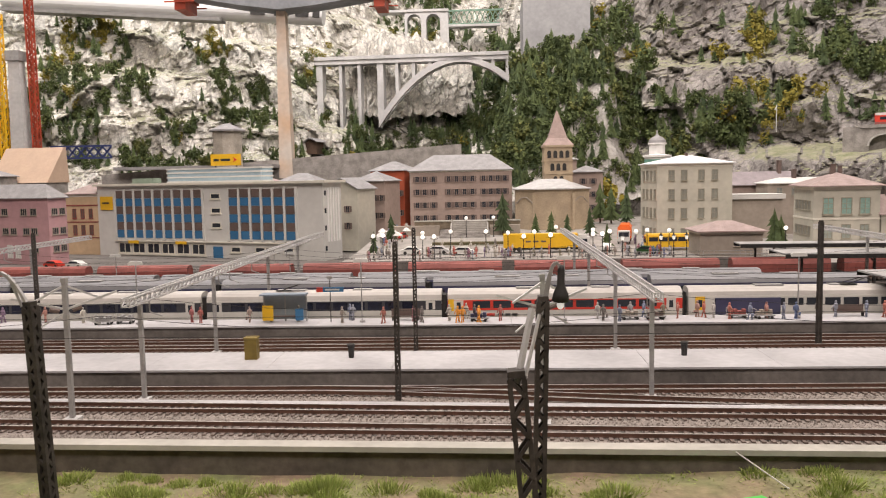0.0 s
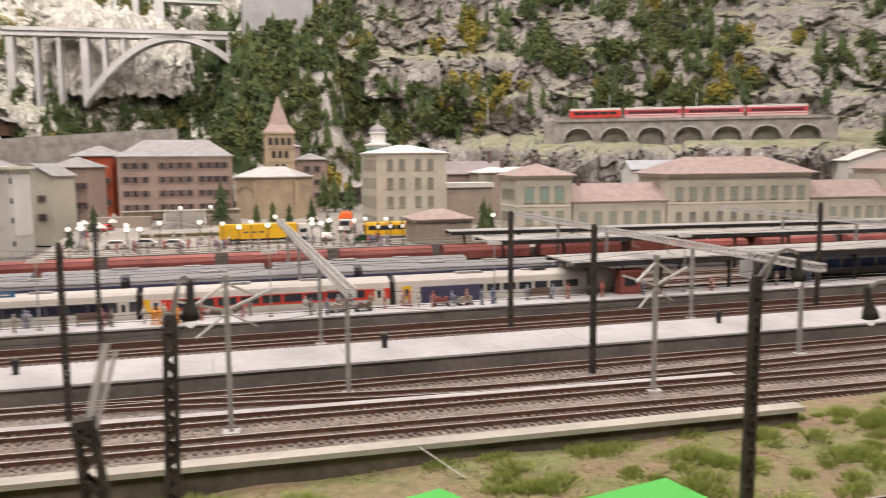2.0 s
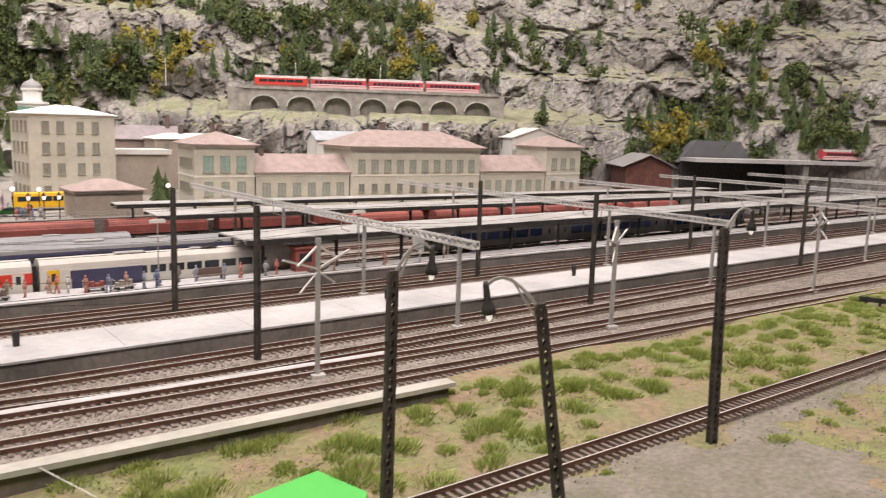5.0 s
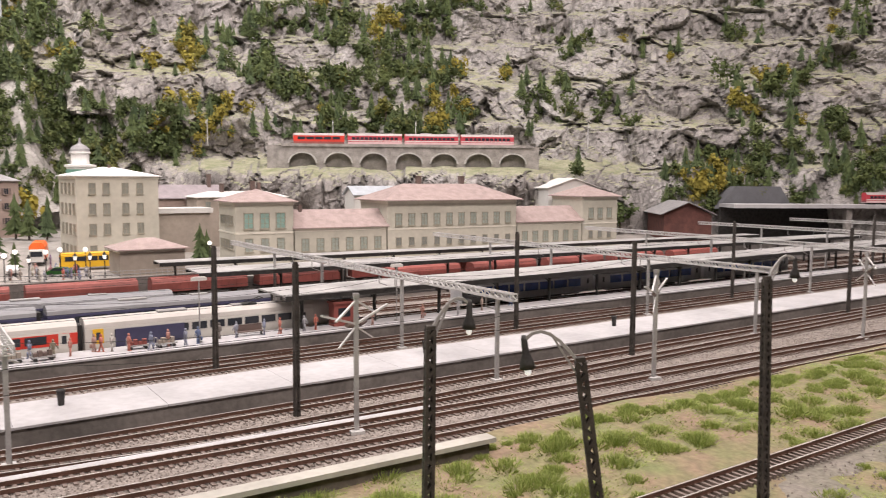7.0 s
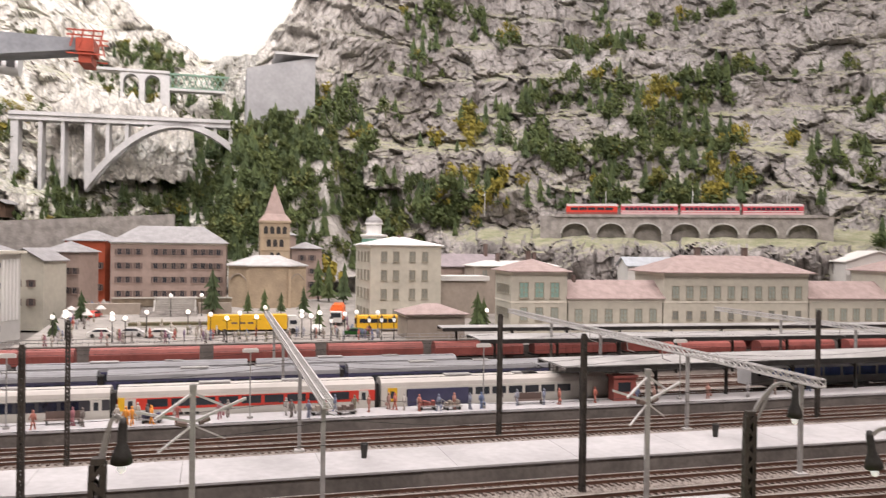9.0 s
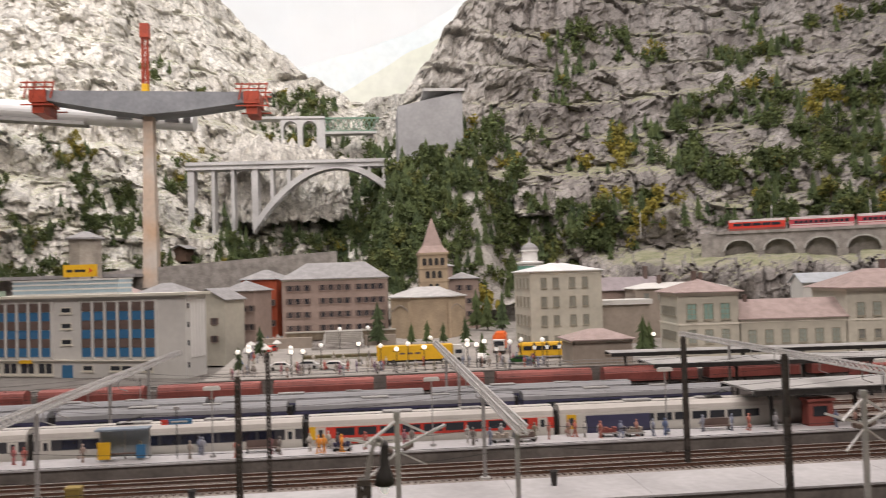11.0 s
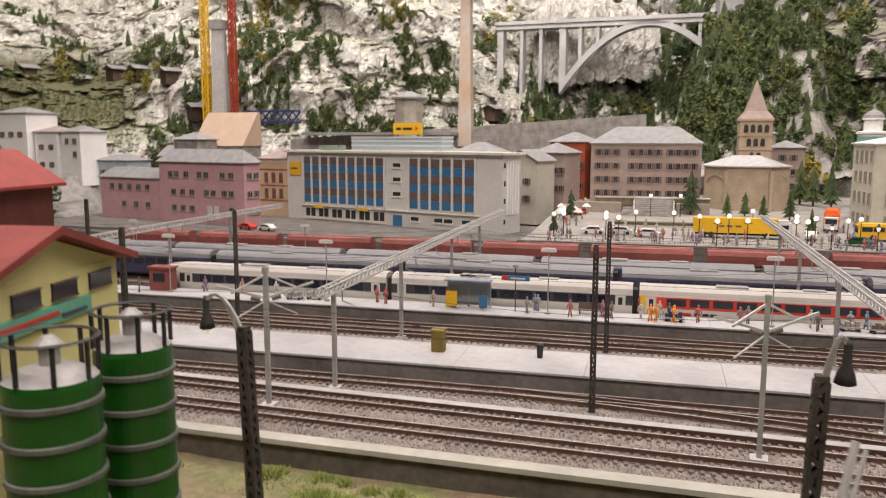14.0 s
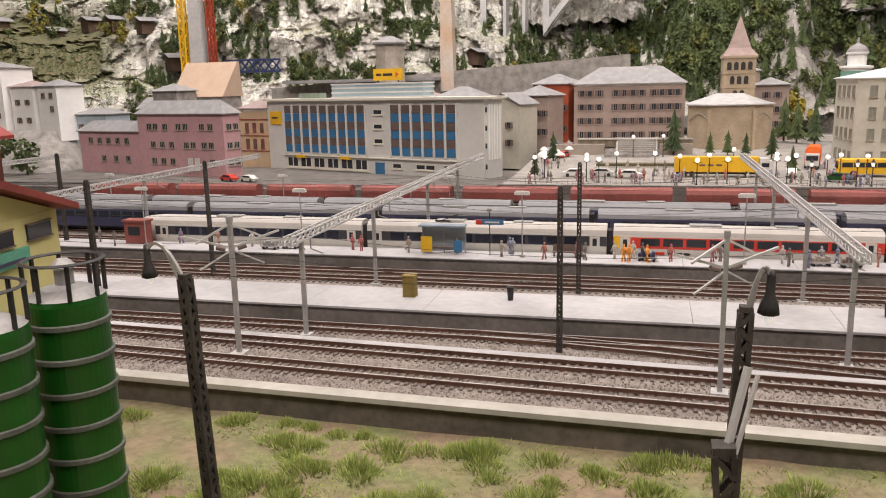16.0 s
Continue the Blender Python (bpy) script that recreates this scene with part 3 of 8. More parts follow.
def slope_radius(az, z):
    """Distance of the mountain face from the layout's middle, by azimuth in degrees and height."""
    b, l = np.interp(az, AZ, BASE), np.interp(az, AZ, LEAN)
    zz = np.maximum(z - 0.12, 0)
    flat = np.stack([az * 0.07, zz * 3, az * 0], 1)
    # ledges: steep risers between shelves
    zt = zz + 0.10 * (fbm(flat, 3, 31) - 0.5)
    step = 0.17
    k = np.floor(zt / step)
    f = np.clip((zt / step - k - 0.62) / 0.38, 0, 1)
    ledge = step * (k + f * f * (3 - 2 * f)) - step * 0.35
    r = b + l * (0.45 * zz + 0.55 * np.maximum(ledge, 0))
    # the rocky lip below the small railway, its shelf, and the ledges above it
    lip = np.clip((az - 15) / 6, 0, 1) * np.clip((50 - az) / 8, 0, 1)
    r = r + 0.10 * (1 / (1 + np.exp(-(z - 0.62) * 30)))
    # vineyard hill
    hill = np.clip((-33 - az) / 6, 0, 1)
    r = r + hill * 0.35 * np.clip((z - 0.2) / 0.3, 0, 1)
    p = np.stack([np.sin(np.radians(az)) * r, np.cos(np.radians(az)) * r, z], 1)
    big = fbm(p * np.array([2.2, 2.2, 1.6]), 3, 11) - 0.5
    warp = np.stack([fbm(p * 6, 3, 51), fbm(p * 6, 3, 57), fbm(p * 6, 3, 59)], 1) - 0.5
    q = p + 0.10 * warp
    mid = fbm(q * np.array([6.0, 6.0, 3.5]), 3, 23, True) - 0.6
    f1, g1 = blocks(q, np.array([6.5, 6.5, 2.9]), 67)
    f2, g2 = blocks(q, np.array([16.0, 16.0, 7.5]), 87)
    f3, g3 = blocks(q, np.array([36.0, 36.0, 25.0]), 97)
    split = -0.010 * np.clip(1 - g1 / 0.07, 0, 1) - 0.005 * np.clip(1 - g2 / 0.09, 0, 1)
    rough = 0.06 * f1 + 0.036 * f2 + 0.016 * f3 - split
    amp = np.clip((z - 0.06) / 0.2, 0.12, 1.0)
    out = r + amp * (0.28 * big - 0.10 * mid + rough)
    low = lip * (1 / (1 + np.exp((z - 0.252) * 90)))
    front = 2.53 + 0.14 * big - 0.10 * mid + rough
    return out * (1 - low) + front * low


def mountain():
    na, nz = 1000, 340
    az = np.linspace(-72, 92, na)
    u = np.linspace(0, 1, nz) ** 1.15
    top = np.interp(az, AZ, TOP)
    p = np.stack([az * 0.16, az * 0, az * 0], 1)
    top = top + 0.16 * (fbm(p, 4, 77) - 0.5)
    A = np.repeat(az[None, :], nz, 0)
    Zz = u[:, None] * (top[None, :] + 0.06) - 0.06
    R = slope_radius(A.ravel(), Zz.ravel()).reshape(nz, na)
    X, Y = CX + R * np.sin(np.radians(A)), CY + R * np.cos(np.radians(A))
    # close the crest backwards
    vs = np.stack([X, Y, Zz], 2).reshape(-1, 3)
    crest = vs[-na:] + np.stack([np.sin(np.radians(az)) * 0.5, np.cos(np.radians(az)) * 0.5, 0 * az - 0.3], 1)
    vs = np.concatenate([vs, crest])
    rows = nz + 1
    i, j = np.meshgrid(np.arange(na - 1), np.arange(rows - 1))
    a = (j * na + i).ravel()
    fs = np.stack([a, a + 1, a + na + 1, a + na], 1)
    me = bpy.data.meshes.new("mountain_face")
    me.from_pydata(vs.tolist(), [], fs.tolist())
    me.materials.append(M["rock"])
    me.polygons.foreach_set("use_smooth", [False] * len(me.polygons))
    ob = new("mountain_face", me)
    return tagged(ob, "pale grey craggy mountain face with mossy ledges", "mountain", kind="structure")


mountain()


def on_slope(az, z):
    r = float(slope_radius(np.array([float(az)]), np.array([float(z)]))[0])
    return Vector((CX + r * math.sin(radians(az)), CY + r * math.cos(radians(az)), z))


# the painted backdrop of the hall: sky, far hills
def backdrop():
    n = 48
    vs, fs = [], []
    for k in range(n + 1):
        t = radians(-110 + 220 * k / n)
        for z in (-0.5, 3.0):
            vs.append((5.6 * math.sin(t), 0.2 + 5.6 * math.cos(t), z))
    fs = [(2 * k, 2 * k + 2, 2 * k + 3, 2 * k + 1) for k in range(n)]
    m = mat("painted_sky", (0.86, 0.90, 0.93), 0.9, vary=0.02, size=0.7, colour2=(0.93, 0.93, 0.92))
    return tagged(part("backdrop", (vs, fs), m), "pale painted sky on the hall's back wall", "backdrop", kind="structure")


backdrop()


def far_hill(name, az0, az1, r, heights, material, label):
    n = 60
    vs, fs = [], []
    for k in range(n + 1):
        a = az0 + (az1 - az0) * k / n
        h = np.interp(k / n, np.linspace(0, 1, len(heights)), heights)
        h += 0.05 * (fbm(np.array([[a * 0.5, r, 0.0]]), 3, 9)[0] - 0.5)
        s, c = math.sin(radians(a)), math.cos(radians(a))
        vs += [(r * s, r * c, 0.3), (r * s, r * c, h), ((r + 0.35) * s, (r + 0.35) * c, h - 0.25)]
    for k in range(n):
        for q in (0, 1):
            fs.append((3 * k + q, 3 * k + 3 + q, 3 * k + 4 + q, 3 * k + 1 + q))
    return tagged(part(name, (vs, fs), material), label, "backdrop", kind="structure")


far_hill("backdrop_hill", -14, 16, 4.75, [1.2, 1.15, 1.25, 1.55, 1.75, 1.9], mat("painted_green_hill", (0.74, 0.77, 0.66), 0.9, vary=0.06, size=3, colour2=(0.83, 0.84, 0.76)), "painted pale green hillside of the backdrop")
far_hill("backdrop_range", -14, 16, 5.2, [1.3, 1.4, 1.62, 1.8, 2.1, 2.2], mat("painted_blue_range", (0.74, 0.80, 0.83), 0.9, vary=0.05, size=3, colour2=(0.84, 0.87, 0.87)), "painted blue-grey distant range of the backdrop")

# the hall around
hall = Geo().box(-6.2, 6.2, -3.6, -3.5, -1.0, 3.1).box(-6.2, -6.1, -3.5, 6.0, -1.0, 3.1).box(6.1, 6.2, -3.5, 6.0, -1.0, 3.1)
gsolo("wall_hall", hall, mat("hall_wall", (0.30, 0.28, 0.27), 0.9, vary=0.03, size=2), "plain dim hall wall", "wall", kind="structure")
gsolo("ceiling", Geo().box(-6.2, 6.2, -3.6, 6.2, 3.1, 3.2), mat("hall_ceiling", (0.45, 0.45, 0.45), 0.9, vary=0.03, size=2), "plain hall ceiling", "ceiling", kind="structure")
gsolo("floor", Geo().box(-6.2, 6.2, -3.6, 6.2, -1.1, -1.0), mat("hall_floor", (0.12, 0.11, 0.10), 0.7, vary=0.1, size=2), "dark hall floor", "floor", kind="structure")
gsolo("layout_fascia", Geo().box(-2.6, 3.2, -0.37, -0.35, -0.9, -0.015), M["black"], "dark front panel of the layout", "panel", kind="structure")


# ---- town ground ----
def townz(x, y):
    return 0.028 + 0.02 * np.clip((y - 1.75) / 0.6, 0, 1)


sheet("town_square", -0.26, 0.64, 1.575, 3.3, 60, 60, townz, M["asphalt"], "pale paved station square", "ground")
sheet("town_ground", -2.6, -0.259, 1.79, 3.3, 60, 40, lambda x, y: -0.004 + 0.10 * np.clip((y - 2.25) / 0.5, 0, 1), mat("dark_street_paving", (0.17, 0.155, 0.14), 0.9, vary=0.2, size=24, bump=0.4), "dark paved street ground round the post building", "ground")
sheet("station_ground", 0.639, 2.6, 1.56, 3.0, 60, 40, lambda x, y: 0.018 + 0.02 * np.clip((y - 1.75) / 0.6, 0, 1), M["asphalt"], "paved ground round the station building", "ground")
gsolo("square_wall", Geo().box(-0.264, 0.64, 1.565, 1.575, -0.01, 0.030), M["darkconc"], "dark retaining wall below the square", "wall", kind="structure")
gsolo("station_wall", Geo().box(0.641, 2.6, 1.55, 1.56, -0.01, 0.0185), M["darkconc"], "dark low wall before the station", "wall", kind="structure")


# ---- buildings ----
def window_mesh(w, h, frame_mat, glass_mat, mull=1, bars=1, proud=0.0014, sill=True, shutters=None):
    """The meshes of a casement facing -y: one closed frame ring, its pane, mullions, sill and shutters."""
    t = max(0.0009, w * 0.09)
    a, b, c, d = -w / 2 - t, w / 2 + t, -t, h + t
    vs = []
    for y in (-proud, 0.002):
        vs += [(a, y, c), (b, y, c), (b, y, d), (a, y, d), (-w / 2, y, 0), (w / 2, y, 0), (w / 2, y, h), (-w / 2, y, h)]
    fs = []
    for k in range(4):
        n = (k + 1) % 4
        fs += [(k, n, 4 + n, 4 + k), (8 + k, 12 + k, 12 + n, 8 + n), (k, 8 + k, 8 + n, n), (4 + k, 4 + n, 12 + n, 12 + k)]
    out = [("", Geo().add(vs, fs).mesh("window", frame_mat))]
    out.append(("pane", Geo().box(-w / 2, w / 2, -0.0003, 0.001, 0, h).mesh("pane", glass_mat)))
    for k in range(mull):
        x = -w / 2 + w * (k + 1) / (mull + 1)
        out.append(("mullion", Geo().box(x - t * 0.35, x + t * 0.35, -proud * 0.7, 0.001, 0, h).mesh("mullion", frame_mat)))
    for k in range(bars):
        z = h * (k + 1) / (bars + 1)
        out.append(("glazing_bar", Geo().box(-w / 2, w / 2, -proud * 0.6, 0.001, z - t * 0.25, z + t * 0.25).mesh("glazing_bar", frame_mat)))
    if sill:
        out.append(("sill", Geo().box(a - t, b + t, -proud * 2, 0.002, c - t, c).mesh("sill", frame_mat)))
    if shutters:
        for s in (-1, 1):
            x = s * (w / 2 + t + w * 0.26)
            out.append(("shutter", Geo().box(x - w * 0.24, x + w * 0.24, -proud * 1.2, 0.001, 0, h).mesh("shutter", shutters)))
    return out


def put_window(parent, meshes, m):
    """A window of a house at the pose m, its pieces as sub-parts."""
    o = part("window", meshes[0][1], None, parent)
    o.matrix_basis = m
    for name, me in meshes[1:]:
        part(name, me, None, o)
    return o


def hip_roof(w, d, z, h, over=0.006, ridge=None, thick=0.002):
    """A hipped roof over a w by d plan whose front left corner is the origin."""
    x0, x1, y0, y1 = -over, w + over, -over, d + over
    if ridge is None:
        ridge = min(w, d) / 2 + over
    if w >= d:
        a, b = (x0 + ridge, (y0 + y1) / 2), (x1 - ridge, (y0 + y1) / 2)
    else:
        a, b = ((x0 + x1) / 2, y0 + ridge), ((x0 + x1) / 2, y1 - ridge)
    vs = [(x0, y0, z), (x1, y0, z), (x1, y1, z), (x0, y1, z), (x0, y0, z + thick), (x1, y0, z + thick), (x1, y1, z + thick), (x0, y1, z + thick), (*a, z + h), (*b, z + h)]
    if w >= d:
        top = [(4, 5, 9, 8), (5, 6, 9), (6, 7, 8, 9), (7, 4, 8)]
    else:
        top = [(4, 5, 8), (5, 6, 9, 8), (6, 7, 9), (7, 4, 8, 9)]
    return Geo().add(vs, [(3, 2, 1, 0), (0, 1, 5, 4), (1, 2, 6, 5), (2, 3, 7, 6), (3, 0, 4, 7)] + top)


def gable_roof(w, d, z, h, over=0.006, along="x", thick=0.002):
    g = Geo()
    if along == "x":
        c = d / 2
        g.prism([(-over, z), (c, z + h), (d + over, z), (d + over, z + thick), (c, z + h + thick * 1.3), (-over, z + thick)], "x", -over, w + over)
    else:
        c = w / 2
        g.prism([(-over, z), (c, z + h), (w + over, z), (w + over, z + thick), (c, z + h + thick * 1.3), (-over, z + thick)], "y", -over, d + over)
    return g


def house(name, label, at, turn, w, d, h, walls, roof, roofkind="hip", roofh=0.03, rows=(), side_rows=(), category="house", chimneys=(), trims=(), over=0.006, group="", ridge=None):
    """A building from its front left corner: walls, roof, chimneys, and windows (z, [x...], mesh) on the front and the near sides."""
    t = thing(name, label, category, pose(*at, 0, 0, turn), group)
    body = Geo().box(0, w, 0, d, -0.03, h)
    if roofkind == "gable_y":
        body.prism([(0, h), (w / 2, h + roofh), (w, h)], "y", 0.0005, d - 0.0005)
    if roofkind == "gable":
        body.prism([(0, h), (d / 2, h + roofh), (d, h)], "x", 0.0005, w - 0.0005)
    gpart("wall", body, walls, t)
    if roofkind == "hip":
        gpart("roof", hip_roof(w, d, h, roofh, over, ridge), roof, t)
    elif roofkind == "gable":
        gpart("roof", gable_roof(w, d, h, roofh, over), roof, t)
    elif roofkind == "gable_y":
        gpart("roof", gable_roof(w, d, h, roofh, over, "y"), roof, t)
    else:
        gpart("roof", Geo().box(-over, w + over, -over, d + over, h, h + roofh), roof, t)
    for x, y, z, s in chimneys:
        c = gpart("chimney", Geo().box(x - s, x + s, y - s, y + s, h, z).box(x - s * 1.2, x + s * 1.2, y - s * 1.2, y + s * 1.2, z, z + s * 0.4), M["brown"], t)
    for z0, z1, m in trims:
        gpart("cornice", Geo().box(-0.0012, w + 0.0012, -0.0012, d + 0.0012, z0, z1), m, t)
    for z, xs, me in rows:
        for x in xs:
            put_window(t, me, pose(x, 0, z))
    for side, z, ys, me in side_rows:
        for y in ys:
            put_window(t, me, pose(0, y, z, 0, 0, -90) if side == "l" else pose(w, y, z, 0, 0, 90))
    return t


def even(a, b, n):
    return [a + (b - a) * k / (n - 1) for k in range(n)] if n > 1 else [(a + b) / 2]


# post office: wide white block with two fields of blue and brown glazing
def post_office():
    w, d, h = 0.728, 0.085, 0.19
    t = thing("post_building", "white flat-roofed post building with blue and brown glass fields", "building", pose(-1.045, 2.172, -0.004, 0, 0, -20.2))
    gpart("wall", Geo().box(0, w, 0, d, -0.02, h), M["white"], t)
    gpart("roof", Geo().box(-0.008, w + 0.012, -0.010, d + 0.004, h, h + 0.006), M["trim"], t, "thin pale projecting roof edge")
    def field(x0, x1, n):
        step = (x1 - x0) / n
        for k in range(n):
            a, b = x0 + k * step + step * 0.11, x0 + (k + 1) * step - step * 0.11
            hb = 0.128 / 6
            for r in range(6):
                gpart("panel", Geo().box(a, b, -0.0018, 0.001, 0.050 + r * hb, 0.050 + (r + 1) * hb - 0.0006), M["blue"] if r % 2 == 0 else M["brown"], t)
        for k in range(n + 1):
            x = x0 + k * step
            gpart("mullion", Geo().box(x - step * 0.09, x + step * 0.09, -0.0042, 0.001, 0.046, 0.181), M["white"], t)
    field(0.066, 0.366, 9)
    field(0.446, 0.652, 6)
    small = window_mesh(0.026, 0.010, M["trim"], M["glass"], 0, 0)
    for z in (0.155, 0.118, 0.080):
        put_window(t, small, pose(0.406, 0, z))
    shop = window_mesh(0.038, 0.024, M["trim"], M["glass"], 1, 0)
    for x in even(0.092, 0.345, 6):
        put_window(t, shop, pose(x, 0, 0.010))
    gpart("door", Geo().box(0.393, 0.423, -0.0016, 0.001, 0.0, 0.030), M["blue"], t, "blue entrance door")
    for x in (0.465, 0.54, 0.57, 0.625):
        put_window(t, small, pose(x, 0, 0.018))
    gpart("ledge", Geo().box(0.06, 0.665, -0.006, 0.001, 0.040, 0.0425), M["trim"], t)
    for x in (0.13, 0.293):
        gpart("sign", Geo().box(x - 0.018, x + 0.018, -0.008, -0.0062, 0.0345, 0.0425), M["yellow"], t, "small yellow fascia sign")
    gpart("sign", Geo().box(0.012, 0.056, -0.003, 0.0005, 0.125, 0.162), M["yellow"], t, "square yellow wall sign")
    gpart("sign_bar", Geo().box(0.02, 0.044, -0.0036, -0.0031, 0.142, 0.146), M["black"], t)
    # narrow glazing strips on the gable side, lifted to white for its strong light
    for y in even(0.022, 0.072, 5):
        gpart("side_strip", Geo().box(w - 0.001, w + 0.0016, y - 0.003, y + 0.003, 0.045, 0.178), M["bright"], t)
    for z in (0.165, 0.122, 0.080, 0.03):
        gpart("side_window", Geo().box(w - 0.001, w + 0.0015, 0.006, 0.012, z - 0.006, z + 0.006), M["glass"], t)
    # set-back upper storey with pale blue bands
    g = gpart("upper_storey", Geo().box(0.225, 0.53, 0.030, 0.078, h + 0.006, h + 0.042), mat("pale_blue_band", (0.38, 0.50, 0.58), 0.6, vary=0.05), t, "set-back upper storey in pale blue bands")
    for z in (0.006, 0.018, 0.030, 0.040):
        gpart("band", Geo().box(0.223, 0.532, 0.028, 0.080, h + z, h + z + 0.004), M["white"], t)
    gpart("roof_hatch", Geo().box(0.10, 0.175, 0.03, 0.06, h + 0.006, h + 0.020), mat("green_grey_box", (0.22, 0.28, 0.22), 0.7), t)
    return t


post_office()

pinkwin = window_mesh(0.017, 0.0145, M["taupe"], M["glass"], 2, 0, sill=True)
darkwin = window_mesh(0.0105, 0.016, M["mauve"], M["glass"], 1, 0, shutters=M["brown"])
house("school_building", "mauve four-storey school with a grey hipped roof", (-0.192, 2.36, 0.046), -2.0, 0.30, 0.13, 0.166, M["mauve"], M["slate"], "hip", 0.048,
      rows=[(z, [0.022, 0.044, 0.07] + even(0.115, 0.185, 4) + even(0.218, 0.28, 4), darkwin) for z in (0.02, 0.058, 0.096, 0.134)], trims=[(0.162, 0.166, M["trim"])], category="school")
church = thing("church", "ochre stone church with a square tower and pointed spire", "church", pose(0.115, 2.21, 0.046, 0, 0, 0))
apse = Geo()
poly = [(0.0, 0.12), (0.0, 0.05), (0.05, 0.0), (0.155, 0.0), (0.205, 0.05), (0.205, 0.12)]
apse.prism([(x, y) for x, y in poly], "z", -0.02, 0.108)
gpart("wall", apse, M["ochre"], church)
gr = Geo()
eav = [(-0.006, 0.125), (-0.006, 0.047), (0.047, -0.006), (0.158, -0.006), (0.211, 0.047), (0.211, 0.125)]
gr.add([(x, y, 0.108) for x, y in eav] + [(x, y, 0.111) for x, y in eav] + [(0.07, 0.08, 0.137), (0.135, 0.08, 0.137)],
       [(0, 1, 7, 6), (1, 2, 8, 7), (2, 3, 9, 8), (3, 4, 10, 9), (4, 5, 11, 10), (5, 0, 6, 11), (5, 4, 3, 2, 1, 0), (6, 7, 8, 12), (8, 9, 13, 12), (9, 10, 11, 13), (6, 12, 13, 11), (7, 8, 12)])
gpart("roof", gr, mat("pale_lead_roof", (0.50, 0.49, 0.48), 0.7, vary=0.1, size=60, bump=0.3), church, "pale grey apse roof")
for x in (0.048, 0.156):
    gpart("buttress", Geo().box(x - 0.004, x + 0.004, -0.006, 0.004, -0.02, 0.098), M["ochre"], church)
for x0, x1, y0, y1 in ((0.003, 0.047, 0.047, 0.003), (0.158, 0.202, 0.003, 0.047)):
    g = Geo()
    for k in range(6):
        t0, t1 = k / 6, (k + 1) / 6
        z0, z1 = 0.07 + 0.018 * math.sin(math.pi * t0), 0.07 + 0.018 * math.sin(math.pi * t1)
        off = -0.0018
        g.bar((x0 + (x1 - x0) * t0 + off, y0 + (y1 - y0) * t0 + off, z0), (x0 + (x1 - x0) * t1 + off, y0 + (y1 - y0) * t1 + off, z1), 0.0025)
    gpart("arch_moulding", g, M["taupe"], church)
tower = gpart("tower", Geo().box(0.083, 0.163, 0.085, 0.165, -0.02, 0.232).box(0.080, 0.166, 0.082, 0.168, 0.226, 0.232).box(0.081, 0.165, 0.083, 0.167, 0.186, 0.189).box(0.081, 0.165, 0.083, 0.167, 0.15, 0.153), M["ochre"], church, "square ochre bell tower")
# bell openings are black pieces on the wall, their inner shade as colour
for z, n in ((0.196, 4), (0.160, 3), (0.124, 2)):
    for x in even(0.123 - 0.0085 * (n - 1), 0.123 + 0.0085 * (n - 1), n):
        o = Geo().box(x - 0.0055, x + 0.0055, 0.0838, 0.0855, z, z + 0.015)
        o.prism([(x + 0.0055 * math.cos(math.pi * k / 6), z + 0.015 + 0.0055 * math.sin(math.pi * k / 6)) for k in range(7)], "y", 0.0838, 0.0855)
        gpart("bell_opening", o, M["black"], tower)
sp = Geo().add([(0.080, 0.082, 0.232), (0.166, 0.082, 0.232), (0.166, 0.168, 0.232), (0.080, 0.168, 0.232)] + [(0.096, 0.098, 0.252), (0.150, 0.098, 0.252), (0.150, 0.152, 0.252), (0.096, 0.152, 0.252), (0.123, 0.125, 0.335)],
              [(0, 3, 2, 1), (0, 1, 5, 4), (1, 2, 6, 5), (2, 3, 7, 6), (3, 0, 4, 7), (4, 5, 8), (5, 6, 8), (6, 7, 8), (7, 4, 8)])
gpart("spire", sp, mat("mauve_shingles", (0.36, 0.27, 0.24), 0.8, vary=0.12, size=60, bump=0.4), tower, "pointed rose tiled spire")
house("side_house", "mauve house behind the church", (0.30, 2.48, 0.045), 0, 0.09, 0.1, 0.155, M["mauve"], M["slate"], "hip", 0.022, rows=[(z, [0.03, 0.06], darkwin) for z in (0.04, 0.08, 0.12)], group="town houses")
house("side_house", "mauve tower-like house with a flat grey roof", (0.255, 2.52, 0.045), 0, 0.06, 0.1, 0.195, M["mauve"], M["slate"], "hip", 0.016, group="town houses")

yellowwin = window_mesh(0.013, 0.023, M["surround"], mat("grey_blind_window", (0.27, 0.27, 0.23), 0.5, vary=0.1), 1, 1)
house("corner_house", "cream four-storey house with a flat hipped roof", (0.437, 1.925, 0.024), 4.0, 0.178, 0.15, 0.190, M["cream"], mat("white_sheet_roof", (0.70, 0.70, 0.70), 0.6, vary=0.05, size=20), "hip", 0.022,
      rows=[(z, [0.033, 0.063, 0.104, 0.136], yellowwin) for z in (0.014, 0.062, 0.107, 0.152)], side_rows=[("l", z, even(0.02, 0.12, 4), yellowwin) for z in (0.014, 0.062, 0.107, 0.152)],
      trims=[(0.184, 0.190, M["trim"])], chimneys=[(0.09, 0.07, 0.216, 0.003)])
dome = thing("green_cupola", "pale round cupola with green bands behind the roofs", "cupola", pose(0.515, 2.30, 0.05))
gpart("drum", Geo().lathe([(0.034, 0), (0.034, 0.186), (0.039, 0.189), (0.039, 0.194), (0.022, 0.196), (0.022, 0.222), (0.026, 0.224), (0.026, 0.228)], 20), M["bright"], dome, smooth=False)
gpart("band", Geo().lathe([(0.0352, 0.168), (0.0352, 0.182)], 20), mat("pale_green_band", (0.20, 0.42, 0.33), 0.6), dome)
